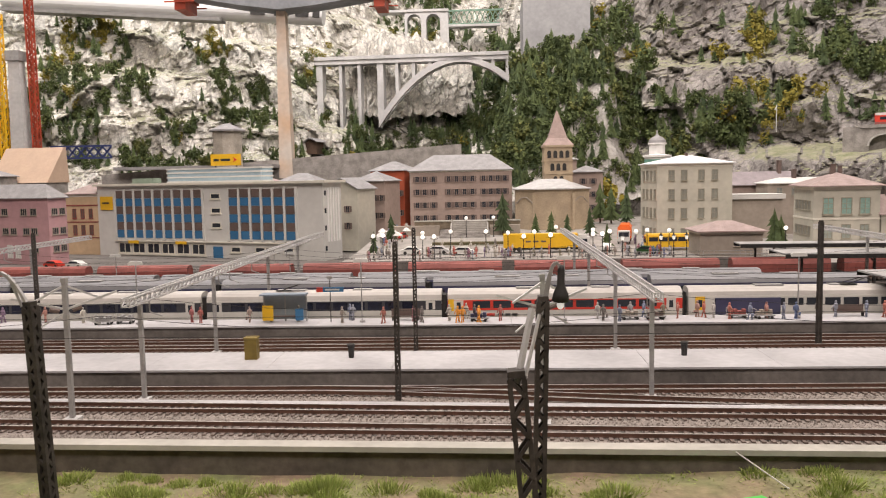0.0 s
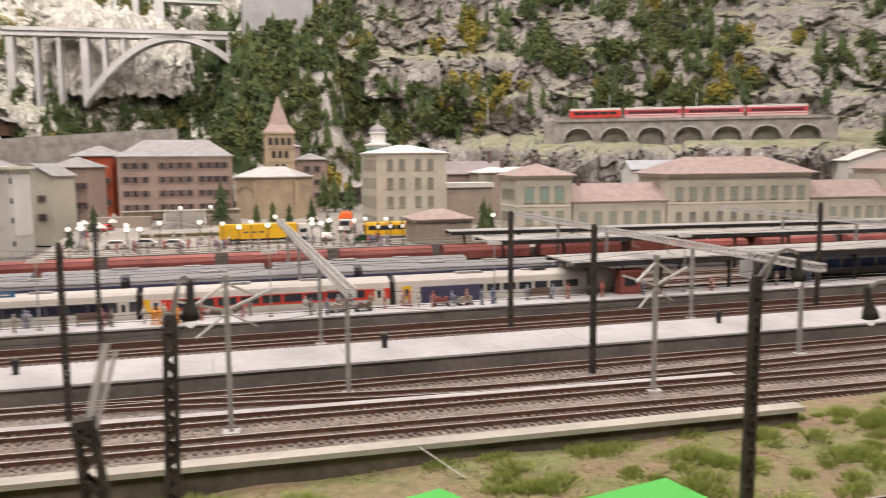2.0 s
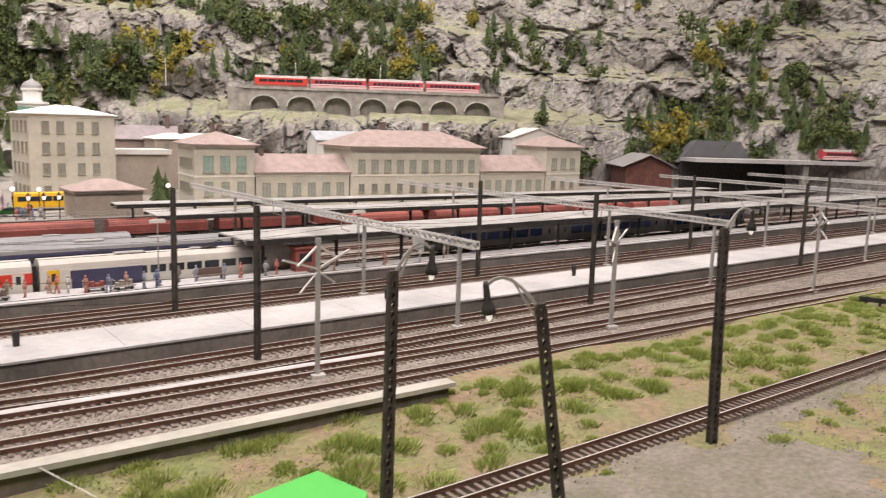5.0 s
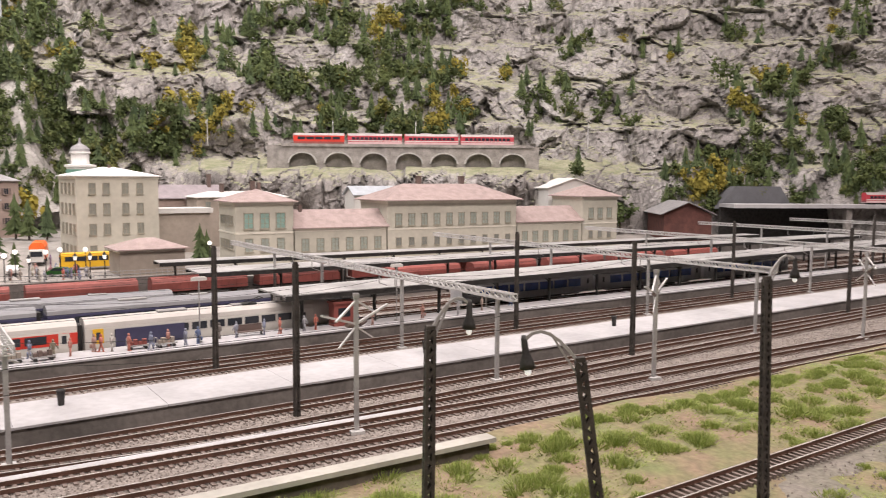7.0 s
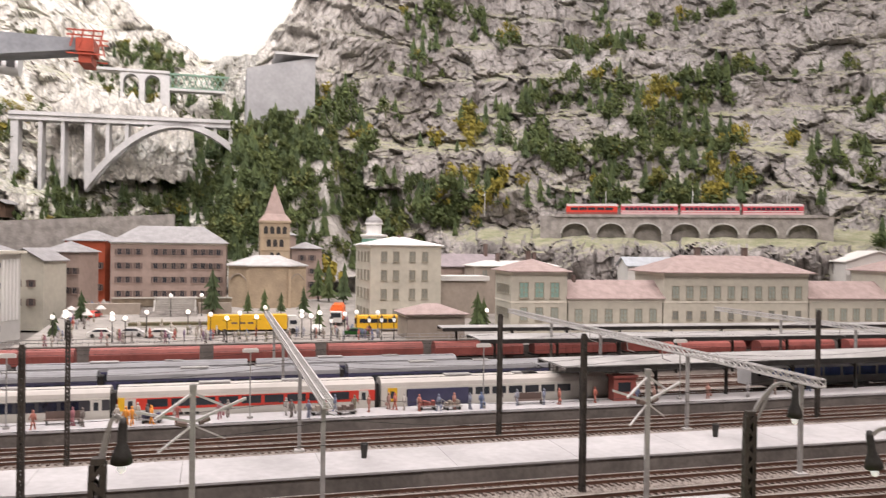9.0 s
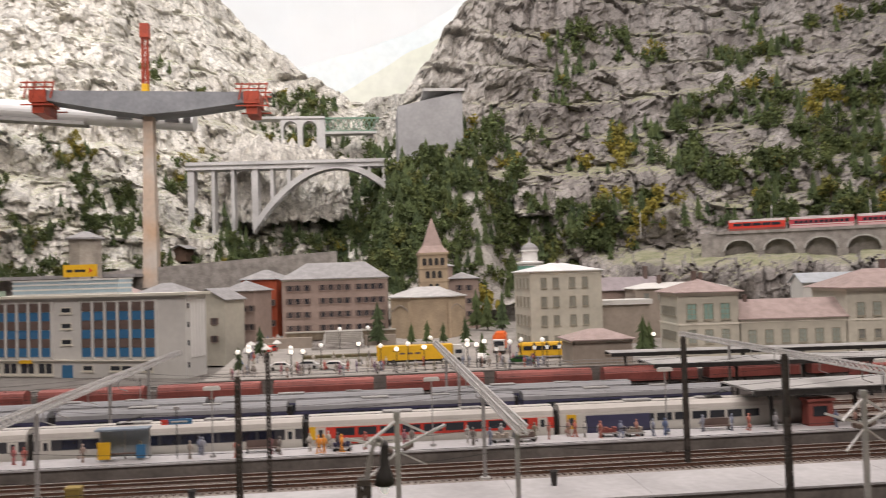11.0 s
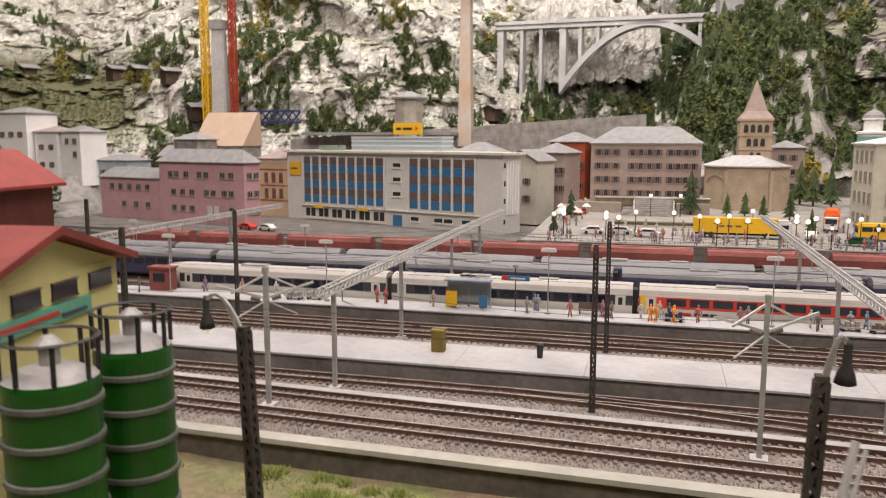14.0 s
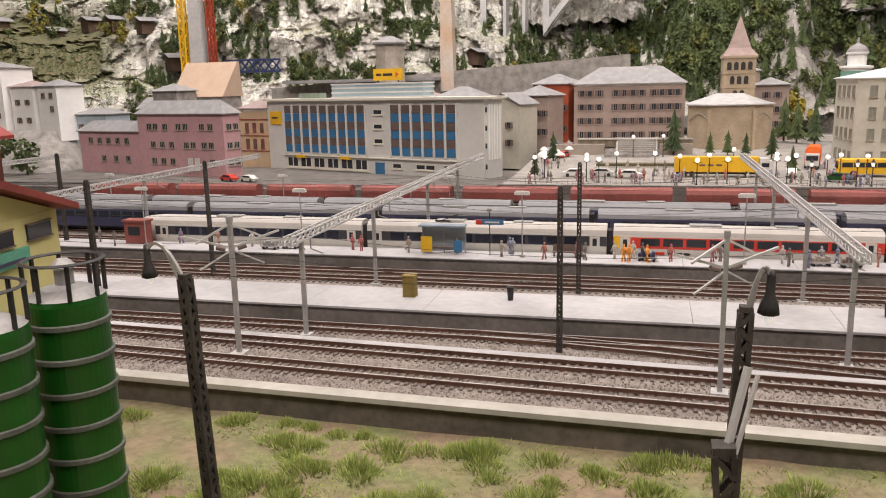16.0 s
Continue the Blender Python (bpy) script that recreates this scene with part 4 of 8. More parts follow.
gpart("roof", Geo().lathe([(0.025, 0.228), (0.0235, 0.235), (0.016, 0.243), (0.006, 0.248), (0.003, 0.252), (0.002, 0.264)], 20), M["slate"], dome)

house("kiosk", "small taupe stone pavilion with a low hipped roof", (0.452, 1.60, 0.026), 0, 0.12, 0.09, 0.050, M["taupe"], M["rosetile"], "hip", 0.020, over=0.008,
      rows=[(0.022, [0.07, 0.10], window_mesh(0.010, 0.004, M["taupe"], M["glass"], 0, 0))], trims=[(0.045, 0.050, M["trim"])])

# station: five joined blocks
stone = M["cream"]
stwin = window_mesh(0.016, 0.028, M["surround"], mat("pale_green_shutter", (0.36, 0.40, 0.35), 0.6, vary=0.1, size=200), 1, 2)
stwin_green = window_mesh(0.019, 0.033, M["surround"], mat("green_shutter", (0.27, 0.42, 0.36), 0.6, vary=0.1, size=200), 1, 2)
stsmall = window_mesh(0.013, 0.019, M["surround"], mat("grey_pane", (0.25, 0.26, 0.24), 0.4, vary=0.1), 1, 1)


def st(x):
    """A place on the station's front line."""
    return (x, 1.755 - 0.082 * (x - 0.73), 0.018)


house("station_wing", "cream end wing of the station with green shutters", st(0.73), -4.7, 0.134, 0.14, 0.140, stone, M["rosetile"], "hip", 0.030, over=0.010,
      rows=[(0.082, [0.03, 0.067, 0.104], stwin_green), (0.03, [0.03, 0.067, 0.104], stwin)], side_rows=[("l", z, even(0.025, 0.115, 5), stsmall) for z in (0.09, 0.035)],
      trims=[(0.069, 0.073, M["trim"]), (0.133, 0.140, M["trim"])], chimneys=[(0.06, 0.07, 0.186, 0.005), (0.075, 0.07, 0.183, 0.004)], category="station", group="station building")
house("station_link", "low cream link of the station with a rose roof", st(0.867), -4.7, 0.233, 0.11, 0.078, stone, M["rosetile"], "gable", 0.040, over=0.006,
      rows=[(0.026, even(0.025, 0.21, 6), stwin)], trims=[(0.071, 0.078, M["trim"])], category="station", group="station building", chimneys=[(0.03, 0.05, 0.13, 0.004)])
house("station_hall", "long cream middle block of the station, rose roof", st(1.103), -4.7, 0.382, 0.16, 0.140, stone, M["rosetile"], "hip", 0.042, over=0.014,
      rows=[(0.080, even(0.03, 0.355, 10), stwin), (0.03, even(0.03, 0.355, 10), stsmall)], trims=[(0.069, 0.073, M["trim"]), (0.133, 0.140, M["trim"])],
      chimneys=[(0.13, 0.085, 0.200, 0.006), (0.26, 0.085, 0.200, 0.006)], category="station", group="station building")
house("station_link", "low cream link of the station with a rose roof", st(1.488), -4.7, 0.221, 0.11, 0.078, stone, M["rosetile"], "gable", 0.040, over=0.006,
      rows=[(0.026, even(0.025, 0.2, 6), stwin)], trims=[(0.071, 0.078, M["trim"])], category="station", group="station building", chimneys=[(0.02, 0.05, 0.13, 0.004)])
house("station_wing", "cream end wing of the station, rose roof", st(1.712), -4.7, 0.128, 0.14, 0.146, stone, M["rosetile"], "hip", 0.032, over=0.010,
      rows=[(0.086, [0.03, 0.064, 0.098], stwin), (0.03, [0.03, 0.064, 0.098], stsmall)], trims=[(0.069, 0.073, M["trim"]), (0.138, 0.146, M["trim"])], category="station", group="station building")

# houses behind the station
house("back_house", "long low house with a pale blue-grey roof", (1.17, 2.02, 0.03), -8, 0.26, 0.08, 0.135, M["white"], mat("bluegrey_roof", (0.42, 0.45, 0.48), 0.7, vary=0.1, size=60), "gable", 0.024, rows=[(0.10, [0.04, 0.07], stsmall)], group="back houses")
house("back_house", "white house with a shallow roof and dormers", (1.73, 1.84, 0.03), -12, 0.18, 0.09, 0.155, M["white"], M["white"], "gable_y", 0.03, rows=[(z, even(0.04, 0.17, 6), stsmall) for z in (0.08, 0.115)], group="back houses")
house("back_house", "low house with a pale flat roof", (0.76, 2.12, 0.03), 0, 0.25, 0.09, 0.13, M["taupe"], M["white"], "hip", 0.016, rows=[(0.10, even(0.03, 0.22, 6), stsmall)], group="back houses", chimneys=[(0.08, 0.04, 0.165, 0.005)])
house("back_house", "mauve slate-roofed house among the trees", (0.66, 2.22, 0.03), 6, 0.22, 0.09, 0.125, M["mauve"], mat("mauve_slate", (0.30, 0.26, 0.27), 0.7, vary=0.1, size=60), "gable", 0.035, group="back houses", chimneys=[(0.04, 0.04, 0.19, 0.005), (0.19, 0.04, 0.19, 0.005)])
house("back_house", "brown low annex with a white roof", (0.625, 2.03, 0.03), 0, 0.14, 0.08, 0.095, M["taupe"], M["white"], "flat", 0.012, group="back houses")
house("goods_shed", "dark wooden goods shed with a pale gable roof", (2.13, 1.735, 0.01), -37, 0.15, 0.24, 0.092, mat("dark_red_boards", (0.13, 0.05, 0.04), 0.8, vary=0.2, size=60), M["slate"], "gable_y", 0.04, over=0.014, category="shed")

# pink building with a lower wing, and neighbours
house("pink_building", "rose-pink three-storey building with a grey hipped roof", (-1.346, 1.99, 0.0), -14.5, 0.315, 0.06, 0.160, M["pink"], M["slate"], "hip", 0.036,
      rows=[(0.120, [0.045, 0.068, 0.105, 0.155, 0.18, 0.24, 0.27], pinkwin), (0.072, [0.055, 0.09, 0.125, 0.18, 0.205, 0.245, 0.27], pinkwin), (0.028, [0.055, 0.09, 0.125, 0.27], pinkwin), (0.014, [0.19, 0.215], window_mesh(0.014, 0.03, M["white"], M["white"], 1, 1))], category="building",
      side_rows=[("r", z, [0.02, 0.045], pinkwin) for z in (0.028, 0.072, 0.12)])
house("pink_wing", "lower rose-pink wing with a grey roof", (-1.590, 2.055, 0.0), -14.5, 0.25, 0.06, 0.112, M["pink"], M["slate"], "hip", 0.030, rows=[(0.08, even(0.05, 0.2, 5), pinkwin), (0.03, even(0.1, 0.2, 3), pinkwin)], category="building")
house("salmon_house", "salmon house with arched windows", (-1.150, 2.20, 0.0), -12, 0.105, 0.12, 0.165, M["orange"], M["rosetile"], "hip", 0.03, rows=[(z, [0.026, 0.053, 0.080], window_mesh(0.011, 0.026, M["rust"], M["brown"], 1, 1)) for z in (0.052, 0.098)], trims=[(0.042, 0.045, M["rust"]), (0.086, 0.089, M["rust"]), (0.132, 0.136, M["rust"]), (0.158, 0.165, M["trim"])], group="town houses")
house("blue_house", "small pale house with a grey roof", (-1.72, 2.20, 0.0), -8, 0.13, 0.1, 0.155, mat("pale_blue_render", (0.40, 0.47, 0.52), 0.8, vary=0.08), M["slate"], "hip", 0.02, rows=[(0.11, [0.03, 0.06, 0.09], darkwin)], group="town houses")
house("grey_house", "grey stone house with slate roof", (-1.60, 2.36, 0.02), -8, 0.16, 0.1, 0.145, M["taupe"], M["slate"], "gable", 0.035, group="town houses")
def moundz(x, y):
    h = 0.118 * np.clip((-1.655 - x) / 0.10, 0, 1) * np.clip((y - 1.99) / 0.13, 0, 1)
    p = np.stack([x * 22, y * 22, h * 22], 1)
    return -0.008 + h + np.where(h > 0.002, 0.03 * (fbm(p, 3, 15, True) - 0.6), 0) * np.where(h > 0.11, 0.15, 1)


sheet("hill_rock", -2.6, -1.64, 1.97, 2.75, 120, 110, moundz, M["greystone"], "rocky mound under the white hill houses", "rock")
house("white_tower_house", "white house with a pyramid roof on the hill", (-1.822, 2.175, 0.108), -18, 0.10, 0.09, 0.135, M["bright"], M["slate"], "hip", 0.022, rows=[(0.06, [0.07], pinkwin), (0.1, [0.03, 0.07], pinkwin)], group="hill houses")
house("painted_house", "white house with painted flowers round its windows", (-1.935, 2.19, 0.108), -12, 0.105, 0.09, 0.135, M["bright"], M["rosetile"], "hip", 0.02, rows=[(z, [0.03, 0.075], darkwin) for z in (0.025, 0.08)], group="hill houses")
house("painted_house", "large white house with shield emblems", (-2.09, 2.19, 0.108), -8, 0.145, 0.12, 0.195, M["bright"], M["slate"], "hip", 0.022, rows=[(z, [0.035, 0.075, 0.115], darkwin) for z in (0.04, 0.12)], group="hill houses")
# houses between post office and square
house("street_house", "cream gabled house with quoins", (-0.405, 2.16, 0.03), -20, 0.10, 0.1, 0.135, M["cream"], M["slate"], "gable_y", 0.03, rows=[(z, [0.035, 0.07], darkwin) for z in (0.03, 0.075)], group="street houses")
house("street_house", "mauve street house with a grey roof", (-0.350, 2.30, 0.03), -20, 0.10, 0.1, 0.155, M["mauve"], M["slate"], "hip", 0.03, rows=[(z, [0.07, 0.09], darkwin) for z in (0.05, 0.10)], group="street houses")
house("street_house", "red street house with a grey roof", (-0.322, 2.46, 0.03), -20, 0.115, 0.1, 0.185, M["redwall"], M["slate"], "hip", 0.03, rows=[(z, [0.08, 0.1], darkwin) for z in (0.05, 0.11)], group="street houses")
for x, y, z, c in ((-0.78, 2.42, 0.185, "rosetile"), (-0.62, 2.42, 0.18, "slate"), (-0.95, 2.45, 0.18, "rosetile"), (-0.49, 2.42, 0.155, "slate")):
    house("roof_house", "town house with a shallow roof and dormer", (x, y, 0.05), -12, 0.15, 0.12, z - 0.05, M["white"], M[c], "hip", 0.035, group="town houses", rows=[(z - 0.075, [0.04, 0.08, 0.12], darkwin)])
# square turret with the yellow roof sign
tt = thing("stone_turret", "grey stone turret with a pyramid roof", "tower", pose(-0.785, 2.52, 0.05))
gpart("wall", Geo().lathe([(0.047, 0), (0.047, 0.30)], 8), M["turretstone"], tt)
gpart("roof", Geo().lathe([(0.058, 0.30), (0.058, 0.305), (0.01, 0.325)], 8), M["slate"], tt)
tt2 = house("stone_turret", "square grey stone turret with a pyramid roof", (-1.535, 2.35, 0.03), -10, 0.10, 0.09, 0.19, M["greystone"], M["slate"], "hip", 0.025, category="tower")
sg = thing("roof_sign", "yellow roof sign with dark lettering bars", "sign", pose(-0.668, 2.145, 0.236, 0, 0, -12))
gpart("board", Geo().box(-0.045, 0.042, -0.004, 0.004, 0.0, 0.031), M["yellow"], sg)
for x in (-0.033, 0.03):
    gpart("leg", Geo().box(x - 0.002, x + 0.002, -0.001, 0.001, -0.016, 0.0), M["black"], sg)
for a, b in ((-0.036, -0.020), (-0.015, 0.014)):
    gpart("letter_bar", Geo().box(a, b, -0.0046, -0.0041, 0.012, 0.0185), M["black"], sg)
gpart("arrow", Geo().prism([(0.022, 0.008), (0.034, 0.0155), (0.022, 0.023), (0.026, 0.0155)], "y", -0.0048, -0.004), M["red"], sg)

# ---- sleepers and loose ballast ----
sl_mesh = Geo().box(-0.0014, 0.0014, -0.0148, 0.0148, -0.003, 0.0).mesh("sleeper", M["sleeper"])


def sleepers(track, line, x0, x1, near0, near1, step=0.0072):
    rest = Geo()
    n = int((x1 - x0) / step)
    made = 0
    for k in range(n):
        x = x0 + k * step
        if near0 <= x <= near1 and made < 290:
            o = part("sleeper", sl_mesh, None, track)
            o.location = (x, line(x), 0)
            made += 1
        else:
            rest.box(x - 0.0014, x + 0.0014, line(x) - 0.0148, line(x) + 0.0148, -0.003, 0.0)
    ob = part("sleepers_far", (rest.v, rest.f), M["sleeper"], track)
    tagged(ob, kind="stuff")


def loose_stones(count, x0, x1, y0, y1, z, size, name, material, label):
    """Small angular stones strewn over the bed."""
    base = np.array([(1, 0, -0.4), (-0.6, 0.8, -0.4), (-0.6, -0.8, -0.4), (0.1, 0.1, 0.9)])
    tri = np.array([(0, 1, 3), (1, 2, 3), (2, 0, 3)])
    c = np.stack([RNG.uniform(x0, x1, count), RNG.uniform(y0, y1, count), np.full(count, z)], 1)
    s = RNG.uniform(0.6, 1.3, (count, 1, 1)) * size
    a = RNG.uniform(0, 6.28, count)
    rot = np.zeros((count, 3, 3))
    rot[:, 0, 0], rot[:, 0, 1], rot[:, 1, 0], rot[:, 1, 1], rot[:, 2, 2] = np.cos(a), -np.sin(a), np.sin(a), np.cos(a), 1
    v = np.einsum("nij,kj->nki", rot, base) * s + c[:, None, :]
    f = (tri[None] + 4 * np.arange(count)[:, None, None]).reshape(-1, 3)
    ob = part(name, (v.reshape(-1, 3).tolist(), f.tolist()), material)
    return tagged(ob, label, "gravel", kind="stuff")


stone_mat = random_mat("ballast_stone", [(0.15, 0.128, 0.112), (0.23, 0.20, 0.175), (0.31, 0.27, 0.24), (0.19, 0.163, 0.143)], 0.95, island=True)
loose_stones(46000, -0.6, 1.6, 0.548, 0.738, -0.0009, 0.00085, "ballast_stones", stone_mat, "loose grey-brown ballast stones between the sleepers")
loose_stones(9000, -0.7, 1.6, 0.82, 0.962, -0.0009, 0.001, "ballast_stones", stone_mat, "loose grey-brown ballast stones between the far tracks")
loose_stones(4000, 0.3, 1.3, 0.10, 0.40, -0.006, 0.0012, "yard_gravel", stone_mat, "fine gravel on the sandy ground beside the siding")


# ---- masts, gantries and wires ----
def lattice_mast(name, label, h, w=0.0046, group="", bar=0.0013):
    """A square lattice mast of four legs with cross bracing."""
    t = thing(name, label, "mast", group=group)
    r = w / 2
    for sx in (-1, 1):
        for sy in (-1, 1):
            gpart("leg", Geo().bar((sx * r, sy * r, 0), (sx * r * 0.8, sy * r * 0.8, h), bar), M["mast"], t)
    g = Geo()
    n = int(h / (w * 1.15))
    for k in range(n):
        z0, z1 = h * k / n, h * (k + 1) / n
        s = 1 if k % 2 else -1
        for sy in (-1, 1):
            g.bar((-s * r * 0.9, sy * r * 0.9, z0), (s * r * 0.9, sy * r * 0.9, z1), bar * 0.85)
            g.bar((sy * r * 0.9, -s * r * 0.9, z0), (sy * r * 0.9, s * r * 0.9, z1), bar * 0.85)
    tagged(gpart("bracing", g, M["mast"], t), kind="stuff")
    gpart("foot", Geo().box(-w * 0.75, w * 0.75, -w * 0.75, w * 0.75, -0.006, 0.003), M["mast"], t)
    gpart("cap", Geo().box(-r, r, -r, r, h, h + 0.002), M["mast"], t)
    return t


def hanging_lamp(h, side, reach, label, w=0.0042):
    """A lattice lamp mast whose curved arm carries a bell-shaped lamp."""
    t = lattice_mast("lamp_mast", label, h, w, "yard lamp masts", 0.0017)
    g = Geo()
    prev = (0, 0, h - 0.002)
    for k in range(1, 7):
        a = k / 6
        p = (side * reach * a, 0, h + 0.0165 * math.sin(a * 2.2) / math.sin(1.57) - 0.001)
        g.bar(prev, p, 0.0014)
        prev = p
    g.bar((0, 0, h - 0.010), (side * reach * 0.5, 0, h + 0.0145), 0.0009)
    gpart("arm", g, M["steel"], t)
    x, zl = side * reach, h + 0.0105
    gpart("lamp_shade", Geo().lathe([(0.0010, 0.004), (0.0014, 0.002), (0.0016, -0.004), (0.0030, -0.0075), (0.0036, -0.0105), (0.0026, -0.011)], 14, (x, 0, zl)), M["black"], t, "dark bell-shaped lamp shade", True)
    gpart("bulb", Geo().lathe([(0.0005, -0.0138), (0.0013, -0.013), (0.0015, -0.0111)], 10, (x, 0, zl)), M["globe"], t, "small white bulb", True)
    return t


for px, py, z0, h, side, reach, turn, lx in ((-0.168, 0.355, -0.024, 0.164, -1, 0.021, -12, 2.5), (0.048, 0.330, -0.024, 0.168, 1, 0.007, 0, -1.5), (0.325, 0.370, -0.018, 0.157, 1, 0.020, -20, -0.5), (0.3705, 0.2795, -0.018, 0.154, -1, 0.023, -37, 8.0), (0.598, 0.360, -0.010, 0.157, 1, 0.022, -20, 1.5)):
    o = hanging_lamp(h, side, reach, "weathered black lattice lamp mast with a bell lamp")
    o.matrix_basis = pose(px, py, z0, 0, -lx, turn)
near = lattice_mast("lamp_mast", "thick black lattice lamp mast with a pale arm", 0.160, 0.0050, "yard lamp masts")
near.matrix_basis = pose(0.052, 0.235, -0.022, 0, -5, 0)
gpart("pale_arm", Geo().bar((0, 0, 0.158), (0.0065, 0.006, 0.178), 0.0014).bar((0.002, 0, 0.158), (0.0085, 0.006, 0.176), 0.0008), M["palesteel"], near, "pale scuffed steel arm")

dark = lattice_mast("lattice_mast", "slender dark lattice mast by the platform", 0.137, 0.0034, "dark lattice masts", 0.0016)
dark.matrix_basis = pose(-0.049, 0.698, 0)
for x, y in ((-0.050, 0.890), (0.402, 0.700), (0.396, 0.902), (0.848, 0.706), (0.832, 0.908), (1.365, 0.718), (1.36, 0.93), (-0.49, 0.90), (-0.50, 0.705), (-0.78, 1.0), (1.85, 0.72), (1.85, 0.93)):
    copy_thing(dark, pose(x, y, 0, 0, 0, RNG.uniform(0, 20)))


def grey_mast(arm=True):
    t = thing("catenary_mast", "grey steel catenary mast with a pale cantilever arm", "mast", group="grey catenary masts")
    h = 0.118
    gpart("post", Geo().box(-0.0018, 0.0018, -0.0018, 0.0018, 0, h).box(-0.0022, 0.0022, -0.0022, 0.0022, h - 0.004, h), M["steel"], t)
    gpart("base", Geo().box(-0.006, 0.006, -0.006, 0.006, -0.006, 0.0015), M["palesteel"], t, "pale concrete base")
    for s in (-1, 1):
        gpart("cantilever", Geo().bar((0, 0, h - 0.006), (0.022 * s, 0.018 * s, h - 0.020), 0.0016).bar((0, 0, h - 0.026), (0.034 * s, 0.020 * s, h - 0.014), 0.0018).bar((0, 0, h - 0.028), (0.020 * s, 0.018 * s, h - 0.042), 0.0012), M["palesteel"], t)
        gpart("insulator", Geo().bar((0.004 * s, 0.003 * s, h - 0.027), (0.010 * s, 0.007 * s, h - 0.025), 0.004, sides=8), M["brown"], t)
    return t


gm = grey_mast()
gm.matrix_basis = pose(-0.314, 0.640, 0)
for x, y in ((0.073, 0.626), (0.424, 0.628), (0.778, 0.612), (1.186, 0.60), (-0.70, 0.645)):
    copy_thing(gm, pose(x, y, 0, 0, 0, RNG.uniform(-15, 15)))


def gantry(x, y0, y1, z, legs, label):
    """A lattice beam across the tracks on slim grey legs."""
    t = thing("gantry", label, "gantry", group="overhead gantries")
    w = 0.0035
    for sx in (-1, 1):
        for zz in (z, z + 0.007):
            gpart("chord", Geo().bar((x + sx * w, y0, zz), (x + sx * w, y1, zz), 0.0014), M["palesteel"], t)
    g = Geo()
    n = int((y1 - y0) / 0.011)
    for k in range(n + 1):
        y = y0 + (y1 - y0) * k / n
        for sx in (-1, 1):
            g.bar((x + sx * w, y, z), (x + sx * w, y, z + 0.007), 0.0008)
            if k < n:
                g.bar((x + sx * w, y, z), (x + sx * w, y + (y1 - y0) / n, z + 0.007), 0.0008)
        g.bar((x - w, y, z + 0.007), (x + w, y, z + 0.007), 0.0009)
        g.bar((x - w, y, z), (x + w, y, z), 0.0009)
    gpart("bracing", g, M["palesteel"], t)
    for y in legs:
        gpart("leg", Geo().box(x - 0.0018, x + 0.0018, y - 0.0018, y + 0.0018, -0.004, z), M["steel"], t)
        gpart("foot", Geo().box(x - 0.005, x + 0.005, y - 0.005, y + 0.005, -0.006, 0.001), M["palesteel"], t)
    for y in (0.66, 0.72, 0.91, 0.95, 1.04, 1.155, 1.225):
        if y0 < y < y1:
            gpart("hanger", Geo().bar((x, y, z), (x, y, z - 0.012), 0.001).bar((x, y, z - 0.012), (x + 0.012, y, z - 0.016), 0.001), M["steel"], t)
    return t


for x in (-1.18, -0.73, -0.279, 0.172, 0.632, 1.09, 1.55, 2.0, 2.45):
    gantry(x, 0.672, 1.50, 0.088, (0.700, 0.893, 1.12, 1.30), "pale lattice gantry over the tracks on slim grey legs")

for y in (0.630, 0.7195, 0.906, 0.945, 1.036, 1.155, 1.225):
    w = thing("overhead_wire", "thin dark overhead contact and carrier wire", "wire", group="overhead wires")
    gpart("contact_wire", Geo().box(-1.4, 3.0, y - 0.00018, y + 0.00018, 0.0698, 0.0702), M["black"], w)
    g = Geo()
    for k in range(-3, 7):
        xa, xb = -0.279 + 0.451 * (k - 0), -0.279 + 0.451 * (k + 1)
        pts = [(xa + (xb - xa) * i / 8, y, 0.088 - 0.013 * (1 - (2 * i / 8 - 1) ** 2)) for i in range(9)]
        for a, b in zip(pts, pts[1:]):
            g.bar(a, b, 0.00035)
    gpart("carrier_wire", g, M["black"], w)


# ---- platform furniture ----
P2 = 0.016
bx = thing("utility_box", "brown-yellow metal utility box on the platform", "box", pose(-0.206, 0.788, 0.016))
gpart("body", Geo().box(-0.0062, 0.0062, -0.005, 0.005, 0, 0.0205), mat("mustard_paint", (0.22, 0.155, 0.03), 0.6, vary=0.15, size=60), bx)
gpart("lid", Geo().box(-0.0068, 0.0068, -0.0056, 0.0056, 0.0207, 0.0222), mat("mustard_lid", (0.30, 0.22, 0.06), 0.6, vary=0.1, size=60), bx)


def bin_(x, y):
    t = thing("litter_bin", "black tapered litter bin on the platform", "bin", pose(x, y, 0.016), "platform bins")
    gpart("body", Geo().lathe([(0.0026, 0), (0.0034, 0.0115)], 10), M["black"], t)
    gpart("rim", Geo().lathe([(0.0038, 0.0116), (0.0040, 0.0130), (0.0034, 0.0138)], 10), M["black"], t)
    return t


for x in (-0.106, 0.222, 0.60, 0.905):
    bin_(x, 0.79)


def platform_lamp():
    t = thing("platform_lamp", "slim grey platform lamp with a flat white head", "lamp", group="platform lamps")
    gpart("pole", Geo().bar((0, 0, 0.002), (0, 0, 0.075), 0.0016, sides=8), M["steel"], t)
    gpart("base", Geo().lathe([(0.0035, 0), (0.0035, 0.0025)], 10), M["steel"], t)
    gpart("lamp_head", Geo().box(-0.009, 0.009, -0.002, 0.002, 0.075, 0.0785).box(-0.0075, 0.0075, -0.0015, 0.0015, 0.0786, 0.0796), M["white"], t, "flat white lamp head")
    return t


